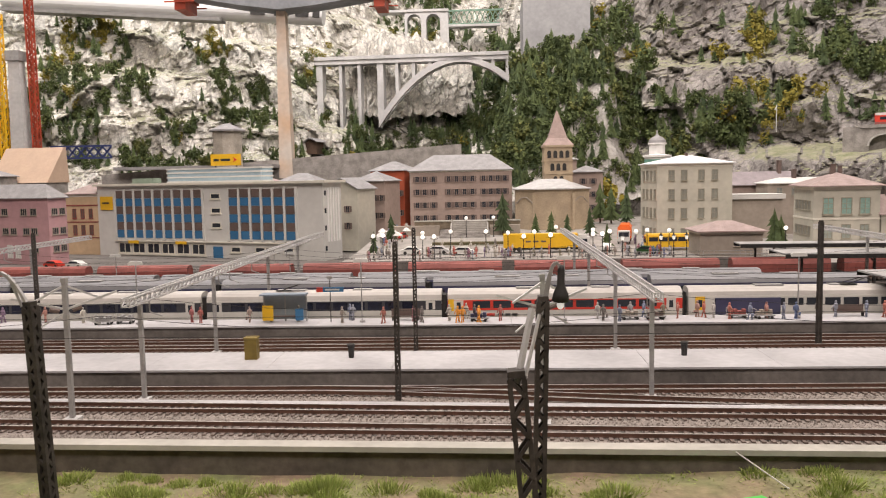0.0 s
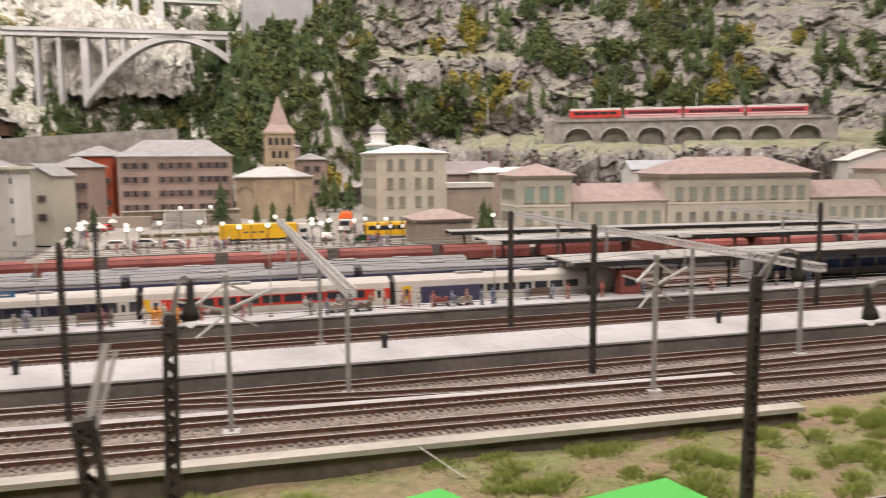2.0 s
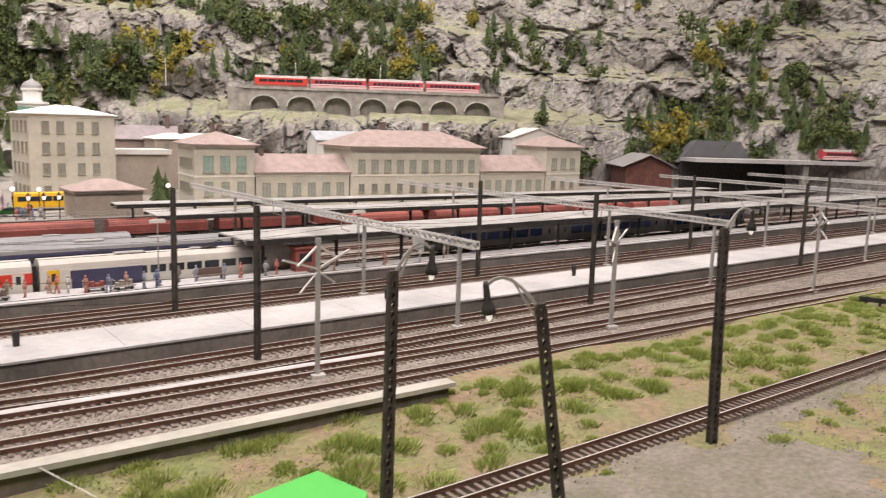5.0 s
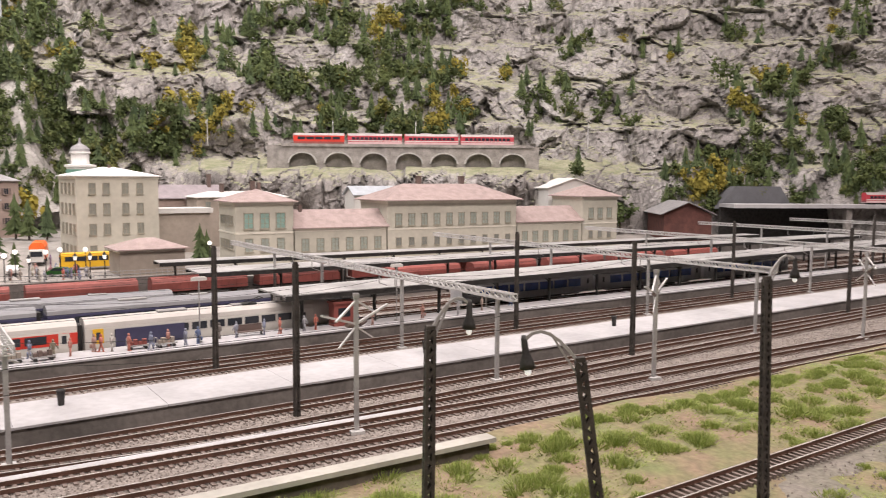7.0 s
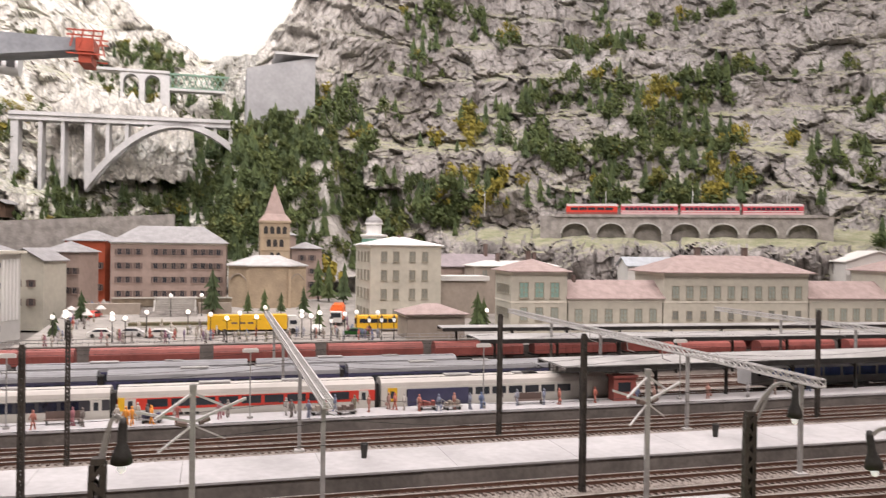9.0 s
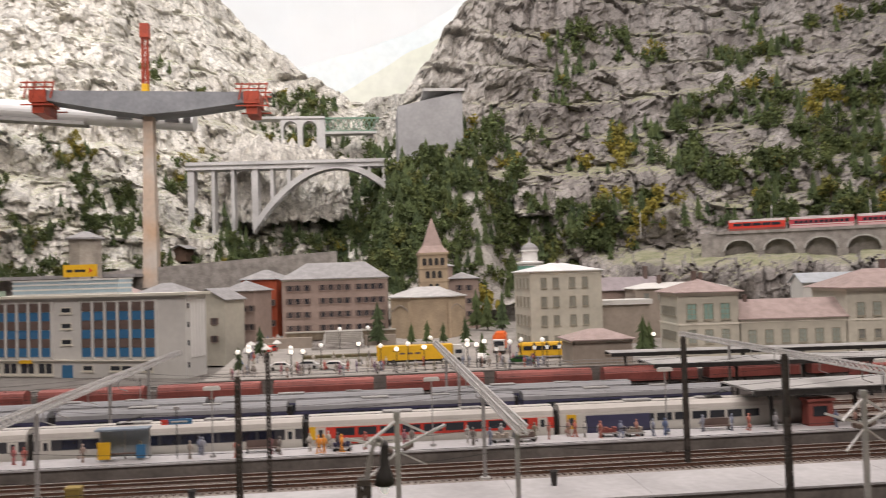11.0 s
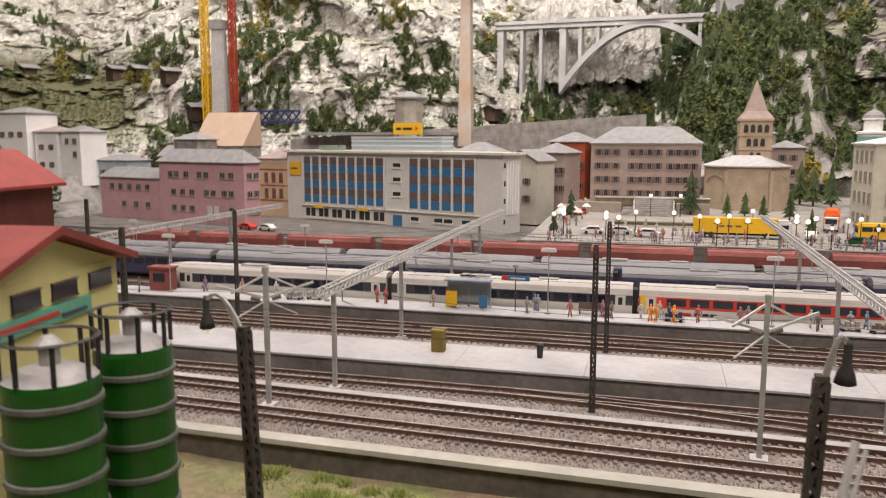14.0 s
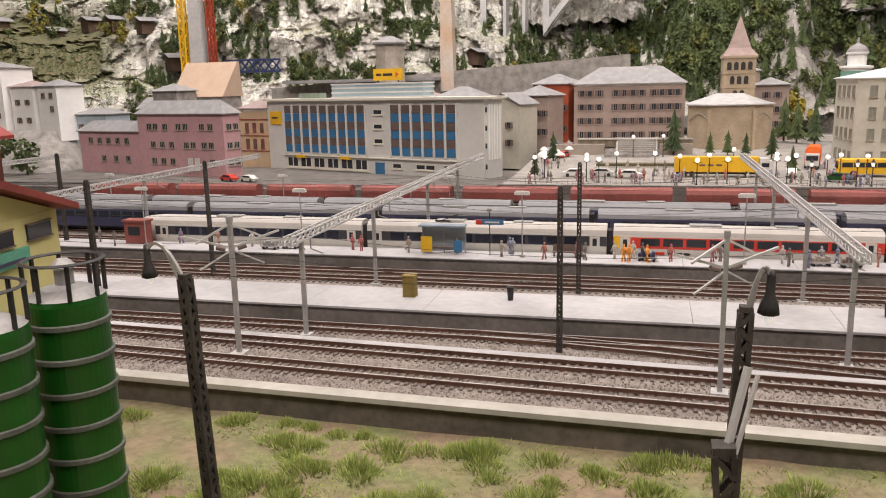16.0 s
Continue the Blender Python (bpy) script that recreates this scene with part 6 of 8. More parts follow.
def trailer(at, turn, L):
    t = thing("lorry_trailer", "plain yellow box lorry parked on the square", "lorry", pose(*at, 0, 0, turn))
    gpart("box_body", Geo().box(0, L, -0.0145, 0.0145, 0.009, 0.0385), M["yellow"], t)
    gpart("cab", Geo().box(L + 0.002, L + 0.026, -0.0135, 0.0135, 0.006, 0.031).box(L + 0.002, L + 0.020, -0.012, 0.012, 0.031, 0.036), M["white"], t, "white driver's cab")
    gpart("cab_window", Geo().box(L + 0.006, L + 0.020, -0.0139, -0.0133, 0.019, 0.027), M["glass"], t)
    gpart("windscreen", Geo().box(L + 0.0255, L + 0.0265, -0.011, 0.011, 0.018, 0.028), M["glass"], t)
    for k in range(3):
        gpart("letter_bar", Geo().box(L * 0.3 + 0.016 * k, L * 0.3 + 0.011 + 0.016 * k, -0.0149, -0.0144, 0.021, 0.0245), M["brown"], t)
    gpart("chassis", Geo().box(0.004, L + 0.02, -0.008, 0.008, 0.0045, 0.009), M["black"], t)
    for x in (0.02, 0.034, L - 0.02, L + 0.012):
        for s in (-1, 1):
            gpart("wheel", Geo().bar((x, s * 0.0142 - 0.0022, 0.0055), (x, s * 0.0142 + 0.0004, 0.0055), 0.011, sides=14), M["black"], t)
    return t


trailer((0.068, 1.735, 0.030), 0, 0.158)
bus((0.375, 1.76, 0.030), -2, 0.135, "yellow coach with dark windows beside the kiosk")
truck = thing("orange_lorry", "orange covered lorry with a white cab", "lorry", pose(0.348, 1.86, 0.034, 0, 0, 78))
gpart("cover", Geo().prism([(-0.015, 0.010), (0.015, 0.010), (0.015, 0.036), (0.010, 0.043), (-0.010, 0.043), (-0.015, 0.036)], "x", 0.0, 0.08), M["orangered"], truck)
gpart("cab", Geo().box(-0.024, -0.002, -0.013, 0.013, 0.006, 0.030), M["white"], truck)
gpart("windscreen", Geo().box(-0.0246, -0.0238, -0.011, 0.011, 0.017, 0.027), M["glass"], truck)
gpart("chassis", Geo().box(-0.02, 0.08, -0.009, 0.009, 0.005, 0.010), M["black"], truck)
for x in (-0.012, 0.06):
    for s in (-1, 1):
        gpart("wheel", Geo().bar((x, s * 0.0125 - 0.0015, 0.0055), (x, s * 0.0125 + 0.0015, 0.0055), 0.011, sides=14), M["black"], truck)


def car(x, y, z, turn, material, label):
    t = thing("parked_car", label, "car", pose(x, y, z, 0, 0, turn), "parked cars")
    side = [(-0.024, 0.0035), (0.024, 0.0035), (0.0245, 0.0085), (0.017, 0.0105), (0.011, 0.0158), (-0.010, 0.0163), (-0.018, 0.011), (-0.0245, 0.0095)]
    gpart("body", Geo().prism(side, "y", -0.0098, 0.0098), material, t)
    gl_ = [(-0.016, 0.0112), (0.0145, 0.0108), (0.0100, 0.0150), (-0.0092, 0.0154)]
    for s in (-1, 1):
        gpart("side_window", Geo().prism(gl_, "y", s * 0.0098 - 0.0003, s * 0.0098 + 0.0003), M["glass"], t)
    for a in (-0.0145, 0.0145):
        for s in (-1, 1):
            gpart("wheel", Geo().bar((a, s * 0.0090 - 0.001, 0.0037), (a, s * 0.0090 + 0.0013, 0.0037), 0.0074, sides=14), M["black"], t)
    return t


for x, y, z, tn, c, lb in ((-0.13, 1.72, 0.029, 3, "white", "white parked car on the square"), (-0.075, 1.73, 0.029, -4, "palesteel", "silver parked car on the square"), (-0.02, 1.70, 0.029, 0, "white", "white parked car on the square"),
                          (0.29, 1.74, 0.029, 80, "white", "white parked car beside the lorry"), (0.36, 1.66, 0.029, -20, "green", "green parked car by the kiosk"), (-1.0, 1.85, -0.003, -18, "red", "red parked car before the pink building"), (-0.94, 1.84, -0.003, -18, "white", "white parked car before the pink building"), (-0.19, 2.05, 0.037, 70, "red", "red parked car in the side street")):
    car(x, y, z, tn, M[c], lb)

for k in range(62):
    x, y = RNG.uniform(-0.22, 0.40), RNG.uniform(1.585, 1.72)
    i = int(RNG.integers(0, 5))
    figurine(x, y, 0.0285, RNG.uniform(0, 360), i, ("small painted model figure standing on the square", "small painted model figure walking over the square", "small painted model figure with a bag on the square")[(0, 1, 2, 0, 1)[i]], "square figures")
for k in range(26):
    y = RNG.uniform(1.8, 2.3)
    figurine(-0.235 + RNG.uniform(0.0, 0.06), y, 0.029 + 0.02 * min(1, max(0, (y - 1.75) / 0.6)), RNG.uniform(0, 360), int(RNG.integers(0, 5)), "small painted model figure in the side street", "street figures")

stairs = thing("stone_stairs", "broad grey stone stairs to the school terrace", "stairs", pose(-0.09, 2.04, 0.036), kind="structure")
for k in range(9):
    gpart("step", Geo().box(0, 0.13, 0.010 * k, 0.20, 0.0024 * k, 0.0024 * (k + 1)), M["greystone"], stairs)
gsolo("terrace_wall", Geo().box(-0.22, -0.092, 2.10, 2.12, 0.03, 0.066).box(0.042, 0.12, 2.10, 2.12, 0.03, 0.066), M["taupe"], "taupe terrace wall beside the stairs", "wall", kind="structure")
hedge_y = 1.76


def fence(x0, x1, y, z, label, h=0.012, step=0.010, turn=0.0, at=None):
    t = thing("railing", label, "railing", at or Matrix())
    for zz in (h, h * 0.5):
        gpart("handrail", Geo().box(x0, x1, y - 0.0004, y + 0.0004, z + zz - 0.0005, z + zz + 0.0005), M["steel"], t)
    n = int((x1 - x0) / step)
    me = Geo().box(-0.0004, 0.0004, -0.0004, 0.0004, 0, h).mesh("post", M["steel"])
    for k in range(n + 1):
        o = part("post", me, None, t)
        o.location = (x0 + (x1 - x0) * k / n, y, z)
    return t


fence(-0.26, 0.63, 1.57, 0.030, "thin grey railing on the edge of the square")
fence(-1.2, -0.27, 1.66, -0.006, "thin grey railing before the post building", 0.016)
gsolo("yard_wall", Geo().box(-2.2, -0.27, 1.60, 1.612, -0.01, 0.012), M["darkconc"], "low dark yard wall", "wall", kind="structure")

# ---- small railway on the slope ----
VA, VB = Vector((1.138, 2.425, 0.0)), Vector((1.828, 2.040, 0.0))
vlen = (VB - VA).length
vturn = math.degrees(math.atan2(VB.y - VA.y, VB.x - VA.x))
via = thing("stone_viaduct", "grey stone viaduct with round arches on the slope", "viaduct", pose(VA.x, VA.y, 0.235, 0, 0, vturn))
D0, D1 = 0.0, 0.075
npier = 7
VOUSSOIR = mat("pale_voussoir", (0.46, 0.45, 0.42), 0.9, vary=0.15, size=60)
sp_ = vlen / npier
rad = sp_ * 0.37
for k in range(npier):
    cx = sp_ * (k + 0.5)
    poly = [(cx - sp_ / 2, 0.078), (cx - sp_ / 2, -0.06), (cx - rad, -0.06), (cx - rad, 0.026)]
    poly += [(cx - rad * math.cos(math.pi * i / 10), 0.026 + rad * 0.75 * math.sin(math.pi * i / 10)) for i in range(1, 10)]
    poly += [(cx + rad, 0.026), (cx + rad, -0.06), (cx + sp_ / 2, -0.06), (cx + sp_ / 2, 0.078)]
    gpart("arch", Geo().prism(poly, "y", D0, D1), M["greystone"], via)
    ring_ = [(cx - rad * q * math.cos(math.pi * i / 10), 0.026 + rad * q * 0.76 * math.sin(math.pi * i / 10)) for q, steps in ((1.12, range(11)), (0.99, range(10, -1, -1))) for i in steps]
    gpart("arch_ring", Geo().prism(ring_, "y", -0.0045, 0.001), VOUSSOIR, via, "pale voussoir ring")
gpart("recess", Geo().box(0, vlen, D0 + 0.022, D1, -0.06, 0.07), M["greystone"], via, "shaded stone back of the arches")
gpart("parapet", Geo().box(-0.01, vlen + 0.01, -0.004, 0.002, 0.078, 0.087), M["greystone"], via)
gpart("deck", Geo().box(-0.03, vlen + 0.05, 0.0, D1 + 0.05, 0.0785, 0.081), M["sand"], via)
gpart("end_block", Geo().box(-0.055, 0.0, 0.0, D1, -0.06, 0.082), M["greystone"], via)
gpart("end_block", Geo().box(vlen, vlen + 0.03, 0.0, D1, -0.06, 0.082), M["greystone"], via)


SMALL_ROOF = mat("pale_rose_grey_roof", (0.42, 0.37, 0.36), 0.6, vary=0.1, size=40)


def small_coach(L, label, body, lower, loco=False):
    t = thing("narrow_gauge_loco" if loco else "narrow_gauge_coach", label, "train", group="red narrow-gauge train")
    w = 0.0145
    gpart("body", Geo().prism([(-w, 0.008), (w, 0.008), (w, 0.032), (w * 0.8, 0.037), (w * 0.3, 0.040), (-w * 0.3, 0.040), (-w * 0.8, 0.037), (-w, 0.032)], "x", 0.002, L - 0.002), body, t)
    gpart("roof", Geo().prism([(-w - 0.0004, 0.0322), (-w * 0.8, 0.0374), (-w * 0.3, 0.0404), (w * 0.3, 0.0404), (w * 0.8, 0.0374), (w + 0.0004, 0.0322)], "x", 0.003, L - 0.003), SMALL_ROOF, t, "pale rounded roof")
    gpart("skirt", Geo().box(0.002, L - 0.002, -w - 0.0005, w + 0.0005, 0.006, 0.013), lower, t)
    n = 5 if loco else 11
    for k in range(n):
        a = 0.014 + (L - 0.028) * k / n
        gpart("window", Geo().box(a + 0.0015, a + (L - 0.028) / n - 0.0015, -w - 0.0006, -w + 0.0005, 0.020, 0.028), M["glass"], t)
    if not loco:
        gpart("stripe", Geo().box(0.003, L - 0.003, -w - 0.0004, -w + 0.0005, 0.0150, 0.0178), M["white"], t)
    for cx in (0.03, L - 0.03):
        gpart("bogie", Geo().box(cx - 0.014, cx + 0.014, -0.010, 0.010, 0.0, 0.007), M["black"], t)
    gpart("roof_unit", Geo().box(L * 0.3, L * 0.5, -0.006, 0.006, 0.040, 0.043), M["steel"] if not loco else M["black"], t)
    return t


sc = small_coach(0.178, "red narrow-gauge coach with a pale window stripe", mat("crimson_coach", (0.50, 0.06, 0.08), 0.4, vary=0.06), mat("pale_rose_skirt", (0.62, 0.42, 0.42), 0.5, vary=0.06))
lo = small_coach(0.165, "bright red narrow-gauge locomotive", M["red"], M["rust"], True)
base_m = pose(VA.x, VA.y, 0.235, 0, 0, vturn)
lo.matrix_basis = base_m @ pose(0.025, 0.028, 0.0815)
sc.matrix_basis = base_m @ pose(0.197, 0.028, 0.0815)
copy_thing(sc, base_m @ pose(0.380, 0.028, 0.0815))
copy_thing(sc, base_m @ pose(0.563, 0.028, 0.0815))
cp = thing("catenary_pole", "thin grey catenary pole beside the small railway", "mast", base_m @ pose(0.15, 0.062, 0.08), "slope catenary poles")
gpart("pole", Geo().bar((0, 0, 0), (0, 0, 0.085), 0.003, sides=6), M["palesteel"], cp)
gpart("bracket", Geo().bar((0, 0, 0.07), (0, -0.035, 0.07), 0.002).bar((0, 0, 0.08), (0, -0.03, 0.07), 0.0015), M["palesteel"], cp)
for a in (0.42, 0.70, -0.25, 1.0):
    copy_thing(cp, base_m @ pose(a, 0.062, 0.08))

# ---- unfinished bridge on its pylon, cranes ----
pyl = thing("bridge_pylon", "tall stained concrete pylon with a half-built bridge deck", "bridge", pose(-0.640, 2.70, 0.0))
gp = Geo()
gp.add([(-0.023, -0.023, 0.2), (0.023, -0.023, 0.2), (0.023, 0.023, 0.2), (-0.023, 0.023, 0.2), (-0.014, -0.018, 0.79), (0.014, -0.018, 0.79), (0.014, 0.018, 0.79), (-0.014, 0.018, 0.79)],
       [(0, 3, 2, 1), (4, 5, 6, 7), (0, 1, 5, 4), (1, 2, 6, 5), (2, 3, 7, 6), (3, 0, 4, 7)])
gpart("shaft", gp, M["pylon"], pyl)
deckpoly = [(-0.30, 0.800), (-0.30, 0.832), (0.31, 0.822), (0.31, 0.788), (0.12, 0.762), (0.0, 0.752), (-0.12, 0.768)]
gpart("deck", Geo().prism(deckpoly, "y", -0.05, 0.05), mat("grey_bridge_deck", (0.26, 0.27, 0.29), 0.8, vary=0.12, size=14, bump=0.2), pyl, "grey tapered concrete deck")
redsteel = mat("red_formwork_steel", (0.42, 0.06, 0.025), 0.55, vary=0.15, size=30)
for s, x, z in ((-1, -0.325, 0.805), (1, 0.335, 0.795)):
    f_ = gpart("formwork_carriage", Geo().box(x - 0.025, x + 0.025, -0.06, 0.06, z - 0.012, z + 0.028).box(x - 0.018, x + 0.018, -0.055, 0.055, z - 0.045, z - 0.012), redsteel, pyl, "red formwork carriage")
    for yy in (-0.06, 0.06):
        for zz in (z + 0.05, z + 0.035, z - 0.02):
            gpart("rail", Geo().bar((x - 0.05, yy, zz), (x + 0.05, yy, zz), 0.004), redsteel, f_)
        for xx in (-0.04, -0.015, 0.015, 0.04):
            gpart("strut", Geo().bar((x + xx, yy, z), (x + xx - 0.2 * yy, yy, z + 0.055), 0.004), redsteel, f_)


def tower_crane(at, h, w, material, label):
    t = thing("tower_crane", label, "crane", pose(*at))
    for sx in (-1, 1):
        for sy in (-1, 1):
            gpart("leg", Geo().box(sx * w - 0.002, sx * w + 0.002, sy * w - 0.002, sy * w + 0.002, 0, h), material, t)
    g = Geo()
    n = int(h / (w * 2.2))
    for k in range(n):
        z0, z1 = h * k / n, h * (k + 1) / n
        s = 1 if k % 2 else -1
        for q in (-1, 1):
            g.bar((-s * w, q * w, z0), (s * w, q * w, z1), 0.0028).bar((q * w, -s * w, z0), (q * w, s * w, z1), 0.0028)
            g.bar((-w, q * w, z1), (w, q * w, z1), 0.0022)
    gpart("bracing", g, material, t)
    return t


cr = tower_crane((-0.640, 2.665, 0.832), 0.20, 0.008, redsteel, "red lattice crane mast on the bridge pylon")
gpart("head", Geo().box(-0.014, 0.014, -0.012, 0.012, 0.17, 0.215), redsteel, cr)
gpart("cab", Geo().box(-0.010, 0.010, -0.012, 0.012, -0.01, 0.02), M["yellow"], cr)
p2_ = thing("bridge_pylon", "pale grey bare concrete pylon between two cranes", "pylon", pose(-1.505, 2.60, 0.0))
gpart("shaft", Geo().add([(-0.026, -0.026, 0.15), (0.026, -0.026, 0.15), (0.026, 0.026, 0.15), (-0.026, 0.026, 0.15), (-0.018, -0.018, 0.62), (0.018, -0.018, 0.62), (0.018, 0.018, 0.62), (-0.018, 0.018, 0.62)], [(0, 3, 2, 1), (4, 5, 6, 7), (0, 1, 5, 4), (1, 2, 6, 5), (2, 3, 7, 6), (3, 0, 4, 7)]), M["viagrey"], p2_)
gpart("collar", Geo().box(-0.024, 0.024, -0.024, 0.024, 0.60, 0.632), M["steel"], p2_)
tower_crane((-1.548, 2.58, 0.15), 0.60, 0.010, M["yellow"], "yellow lattice tower crane beside the pylon")
rc = tower_crane((-1.452, 2.60, 0.15), 0.70, 0.009, redsteel, "red lattice tower crane beside the pylon")
gpart("jib", Geo().box(-0.24, 0.05, -0.006, 0.006, 0.665, 0.680), redsteel, rc)

# ---- bridges in the valley ----
ab = thing("arch_bridge", "slender grey concrete arch bridge over the gorge", "bridge", pose(-0.30, 3.40, 0.0, 0, 0, -3))
gpart("deck", Geo().box(-0.38, 0.46, -0.035, 0.035, 0.672, 0.690).box(-0.38, 0.46, -0.04, -0.034, 0.690, 0.704).box(-0.38, 0.46, 0.034, 0.04, 0.690, 0.704), M["viagrey"], ab)
ax, az_, hw, rise = 0.235, 0.425, 0.345, 0.252
upper, lower = [], []
for k in range(27):
    u = -1 + 2 * k / 26
    zc, th = az_ + rise * (1 - u * u), 0.010 + 0.009 * abs(u)
    upper.append((ax + hw * u, zc + th))
    lower.append((ax + hw * u, zc - th))
for ys in ((-0.035, -0.012), (0.012, 0.035)):
    gpart("arch_rib", Geo().prism(lower + upper[::-1], "y", *ys), M["viagrey"], ab)
for x in (-0.36, -0.27, -0.19, -0.10, -0.03, 0.04, 0.11, 0.37, 0.43):
    u = (x - ax) / hw
    zb = az_ + rise * (1 - u * u) if abs(u) < 1 else 0.3
    wd = 0.013 if x in (-0.10, -0.36) else 0.0065
    gpart("pier", Geo().box(x - wd, x + wd, -0.03, 0.03, zb, 0.672), M["viagrey"], ab)
tun = thing("white_tunnel", "white tubular railway gallery with dark openings", "tunnel", pose(-1.511, 3.05, 0.077, 0, 4.4, 0))
gpart("shell", Geo().prism([(0.037 * math.cos(math.pi * k / 12), 0.800 + 0.037 * math.sin(math.pi * k / 12)) for k in range(24)], "x", -0.35, 0.885), M["tube"], tun)
gpart("footing", Geo().box(-0.35, 0.50, -0.034, 0.034, 0.757, 0.770), mat("grey_footing", (0.25, 0.24, 0.23), 0.8, vary=0.1), tun)
# no holes are cut: black solids stand in for the dark inside
for x, w_ in ((0.615, 0.055), (0.705, 0.055), (0.785, 0.05), (0.850, 0.026)):
    gpart("opening", Geo().prism([(x, 0.786), (x + w_, 0.786), (x + w_, 0.812), (x + w_ * 0.8, 0.820), (x + w_ * 0.2, 0.820), (x, 0.812)], "y", -0.0385, -0.02), M["black"], tun)


def rock_mound(x, y, z, rx, ry, rz, seed):
    """A rough heap of rock that stands against the slope."""
    n, m_ = 84, 40
    a = np.repeat(np.linspace(0, 2 * np.pi, n, endpoint=False)[None], m_ + 1, 0).ravel()
    e = np.repeat(np.linspace(-0.35, 1.45, m_ + 1)[:, None], n, 1).ravel()
    d = np.stack([np.cos(a) * np.cos(e), np.sin(a) * np.cos(e), np.sin(e)], 1)
    k = 0.75 + 0.5 * fbm(d * 2.2 + seed, 4, seed)
    chip, gap = blocks(d * 2.0 + seed, np.array([1.6, 1.6, 1.2]), seed)
    chip2, gap2 = blocks(d * 2.0 + seed, np.array([4.0, 4.0, 3.0]), seed + 3)
    k = k + 0.30 * chip + 0.14 * chip2 - 0.05 * np.clip(1 - gap / 0.1, 0, 1)
    v = d * k[:, None] * np.array((rx, ry, rz)) + np.array((x, y, z))
    f = [(j * n + i, j * n + (i + 1) % n, (j + 1) * n + (i + 1) % n, (j + 1) * n + i) for j in range(m_) for i in range(n)]
    f.append(tuple(range(m_ * n, m_ * n + n)))
    return tagged(part("rock_mound", (v.tolist(), f), M["rock"]), "pale cracked plaster rock heaped against the slope", "rock", kind="structure")


for args in ((-0.30, 3.60, 0.55, 0.14, 0.10, 0.25, 3), (-0.16, 3.62, 0.55, 0.13, 0.10, 0.24, 5), (-0.02, 3.85, 0.55, 0.20, 0.10, 0.27, 8), (0.14, 3.82, 0.5, 0.18, 0.10, 0.28, 9), (-0.45, 3.55, 0.55, 0.13, 0.1, 0.27, 11)):
    rock_mound(*args)
dv = thing("distant_viaduct", "pale distant viaduct with tall round arches", "viaduct", pose(-0.284, 3.72, 0.0))
for k in range(2):
    cx = 0.087 * k
    r_, h_ = 0.032, 0.0435
    poly = [(cx - h_, 0.947), (cx - h_, 0.62), (cx - r_, 0.62), (cx - r_, 0.905)] + [(cx - r_ * math.cos(math.pi * i / 10), 0.905 + r_ * math.sin(math.pi * i / 10)) for i in range(1, 10)] + [(cx + r_, 0.905), (cx + r_, 0.62), (cx + h_, 0.62), (cx + h_, 0.947)]
    gpart("arch", Geo().prism(poly, "y", 0, 0.06), M["viagrey"], dv)
gpart("pier", Geo().box(0.1305, 0.158, 0, 0.06, 0.62, 0.947), M["viagrey"], dv)
gpart("deck", Geo().box(-0.16, 0.158, -0.006, 0.066, 0.947, 0.958), M["viagrey"], dv)
gb = thing("green_truss_bridge", "green lattice girder bridge across the gorge", "bridge", pose(-0.125, 3.72, -0.022))
gtruss = Geo()
greenst = mat("green_truss_paint", (0.16, 0.26, 0.19), 0.6, vary=0.1)
for zz in (0.905, 0.965):
    gpart("chord", Geo().box(0, 0.33, -0.004, 0.004, zz, zz + 0.008), greenst, gb)
for k in range(14):
    a, b = 0.33 * k / 14, 0.33 * (k + 1) / 14
    gtruss.bar((a, 0, 0.91), (b, 0, 0.966), 0.004).bar((b, 0, 0.91), (a, 0, 0.966), 0.004)
gpart("lattice", gtruss, greenst, gb)
gpart("deck", Geo().box(0, 0.33, -0.02, 0.04, 0.895, 0.905), M["viagrey"], gb)
blk = thing("concrete_block", "tall grey concrete bridge abutment on the hill", "abutment", pose(0.181, 3.08, 0.0))
gpart("block", Geo().add([(0, 0, 0.2), (0.25, 0, 0.2), (0.25, 0.25, 0.2), (0, 0.25, 0.2), (0.0, 0, 0.862), (0.25, 0, 0.918), (0.25, 0.25, 0.918), (0, 0.25, 0.862)], [(0, 3, 2, 1), (4, 5, 6, 7), (0, 1, 5, 4), (1, 2, 6, 5), (2, 3, 7, 6), (3, 0, 4, 7)]), mat("grey_abutment_concrete", (0.34, 0.34, 0.345), 0.85, vary=0.1, size=12, bump=0.2), blk)
gpart("cap", Geo().box(0.10, 0.26, -0.01, 0.25, 0.919, 0.929), M["viagrey"], blk)
# embankment wall with the line above the town
ew = thing("embankment_wall", "grey retaining wall of the line above the town", "wall", kind="structure")
gpart("wall", Geo().add([(-1.25, 2.62, 0.10), (-0.05, 2.74, 0.10), (-0.05, 2.80, 0.10), (-1.25, 2.68, 0.10), (-1.25, 2.62, 0.222), (-0.05, 2.74, 0.305), (-0.05, 2.80, 0.305), (-1.25, 2.68, 0.222)], [(0, 3, 2, 1), (4, 5, 6, 7), (0, 1, 5, 4), (1, 2, 6, 5), (2, 3, 7, 6), (3, 0, 4, 7)]), M["greystone"], ew)
gpart("gallery_roof", Geo().box(-1.19, -0.66, 2.58, 2.68, 0.236, 0.246), M["slate"], ew, "grey ribbed gallery roof")
bt = thing("blue_truss_bridge", "dark blue lattice bridge over the street", "bridge", pose(-1.44, 2.66, 0.0))
g = Geo()
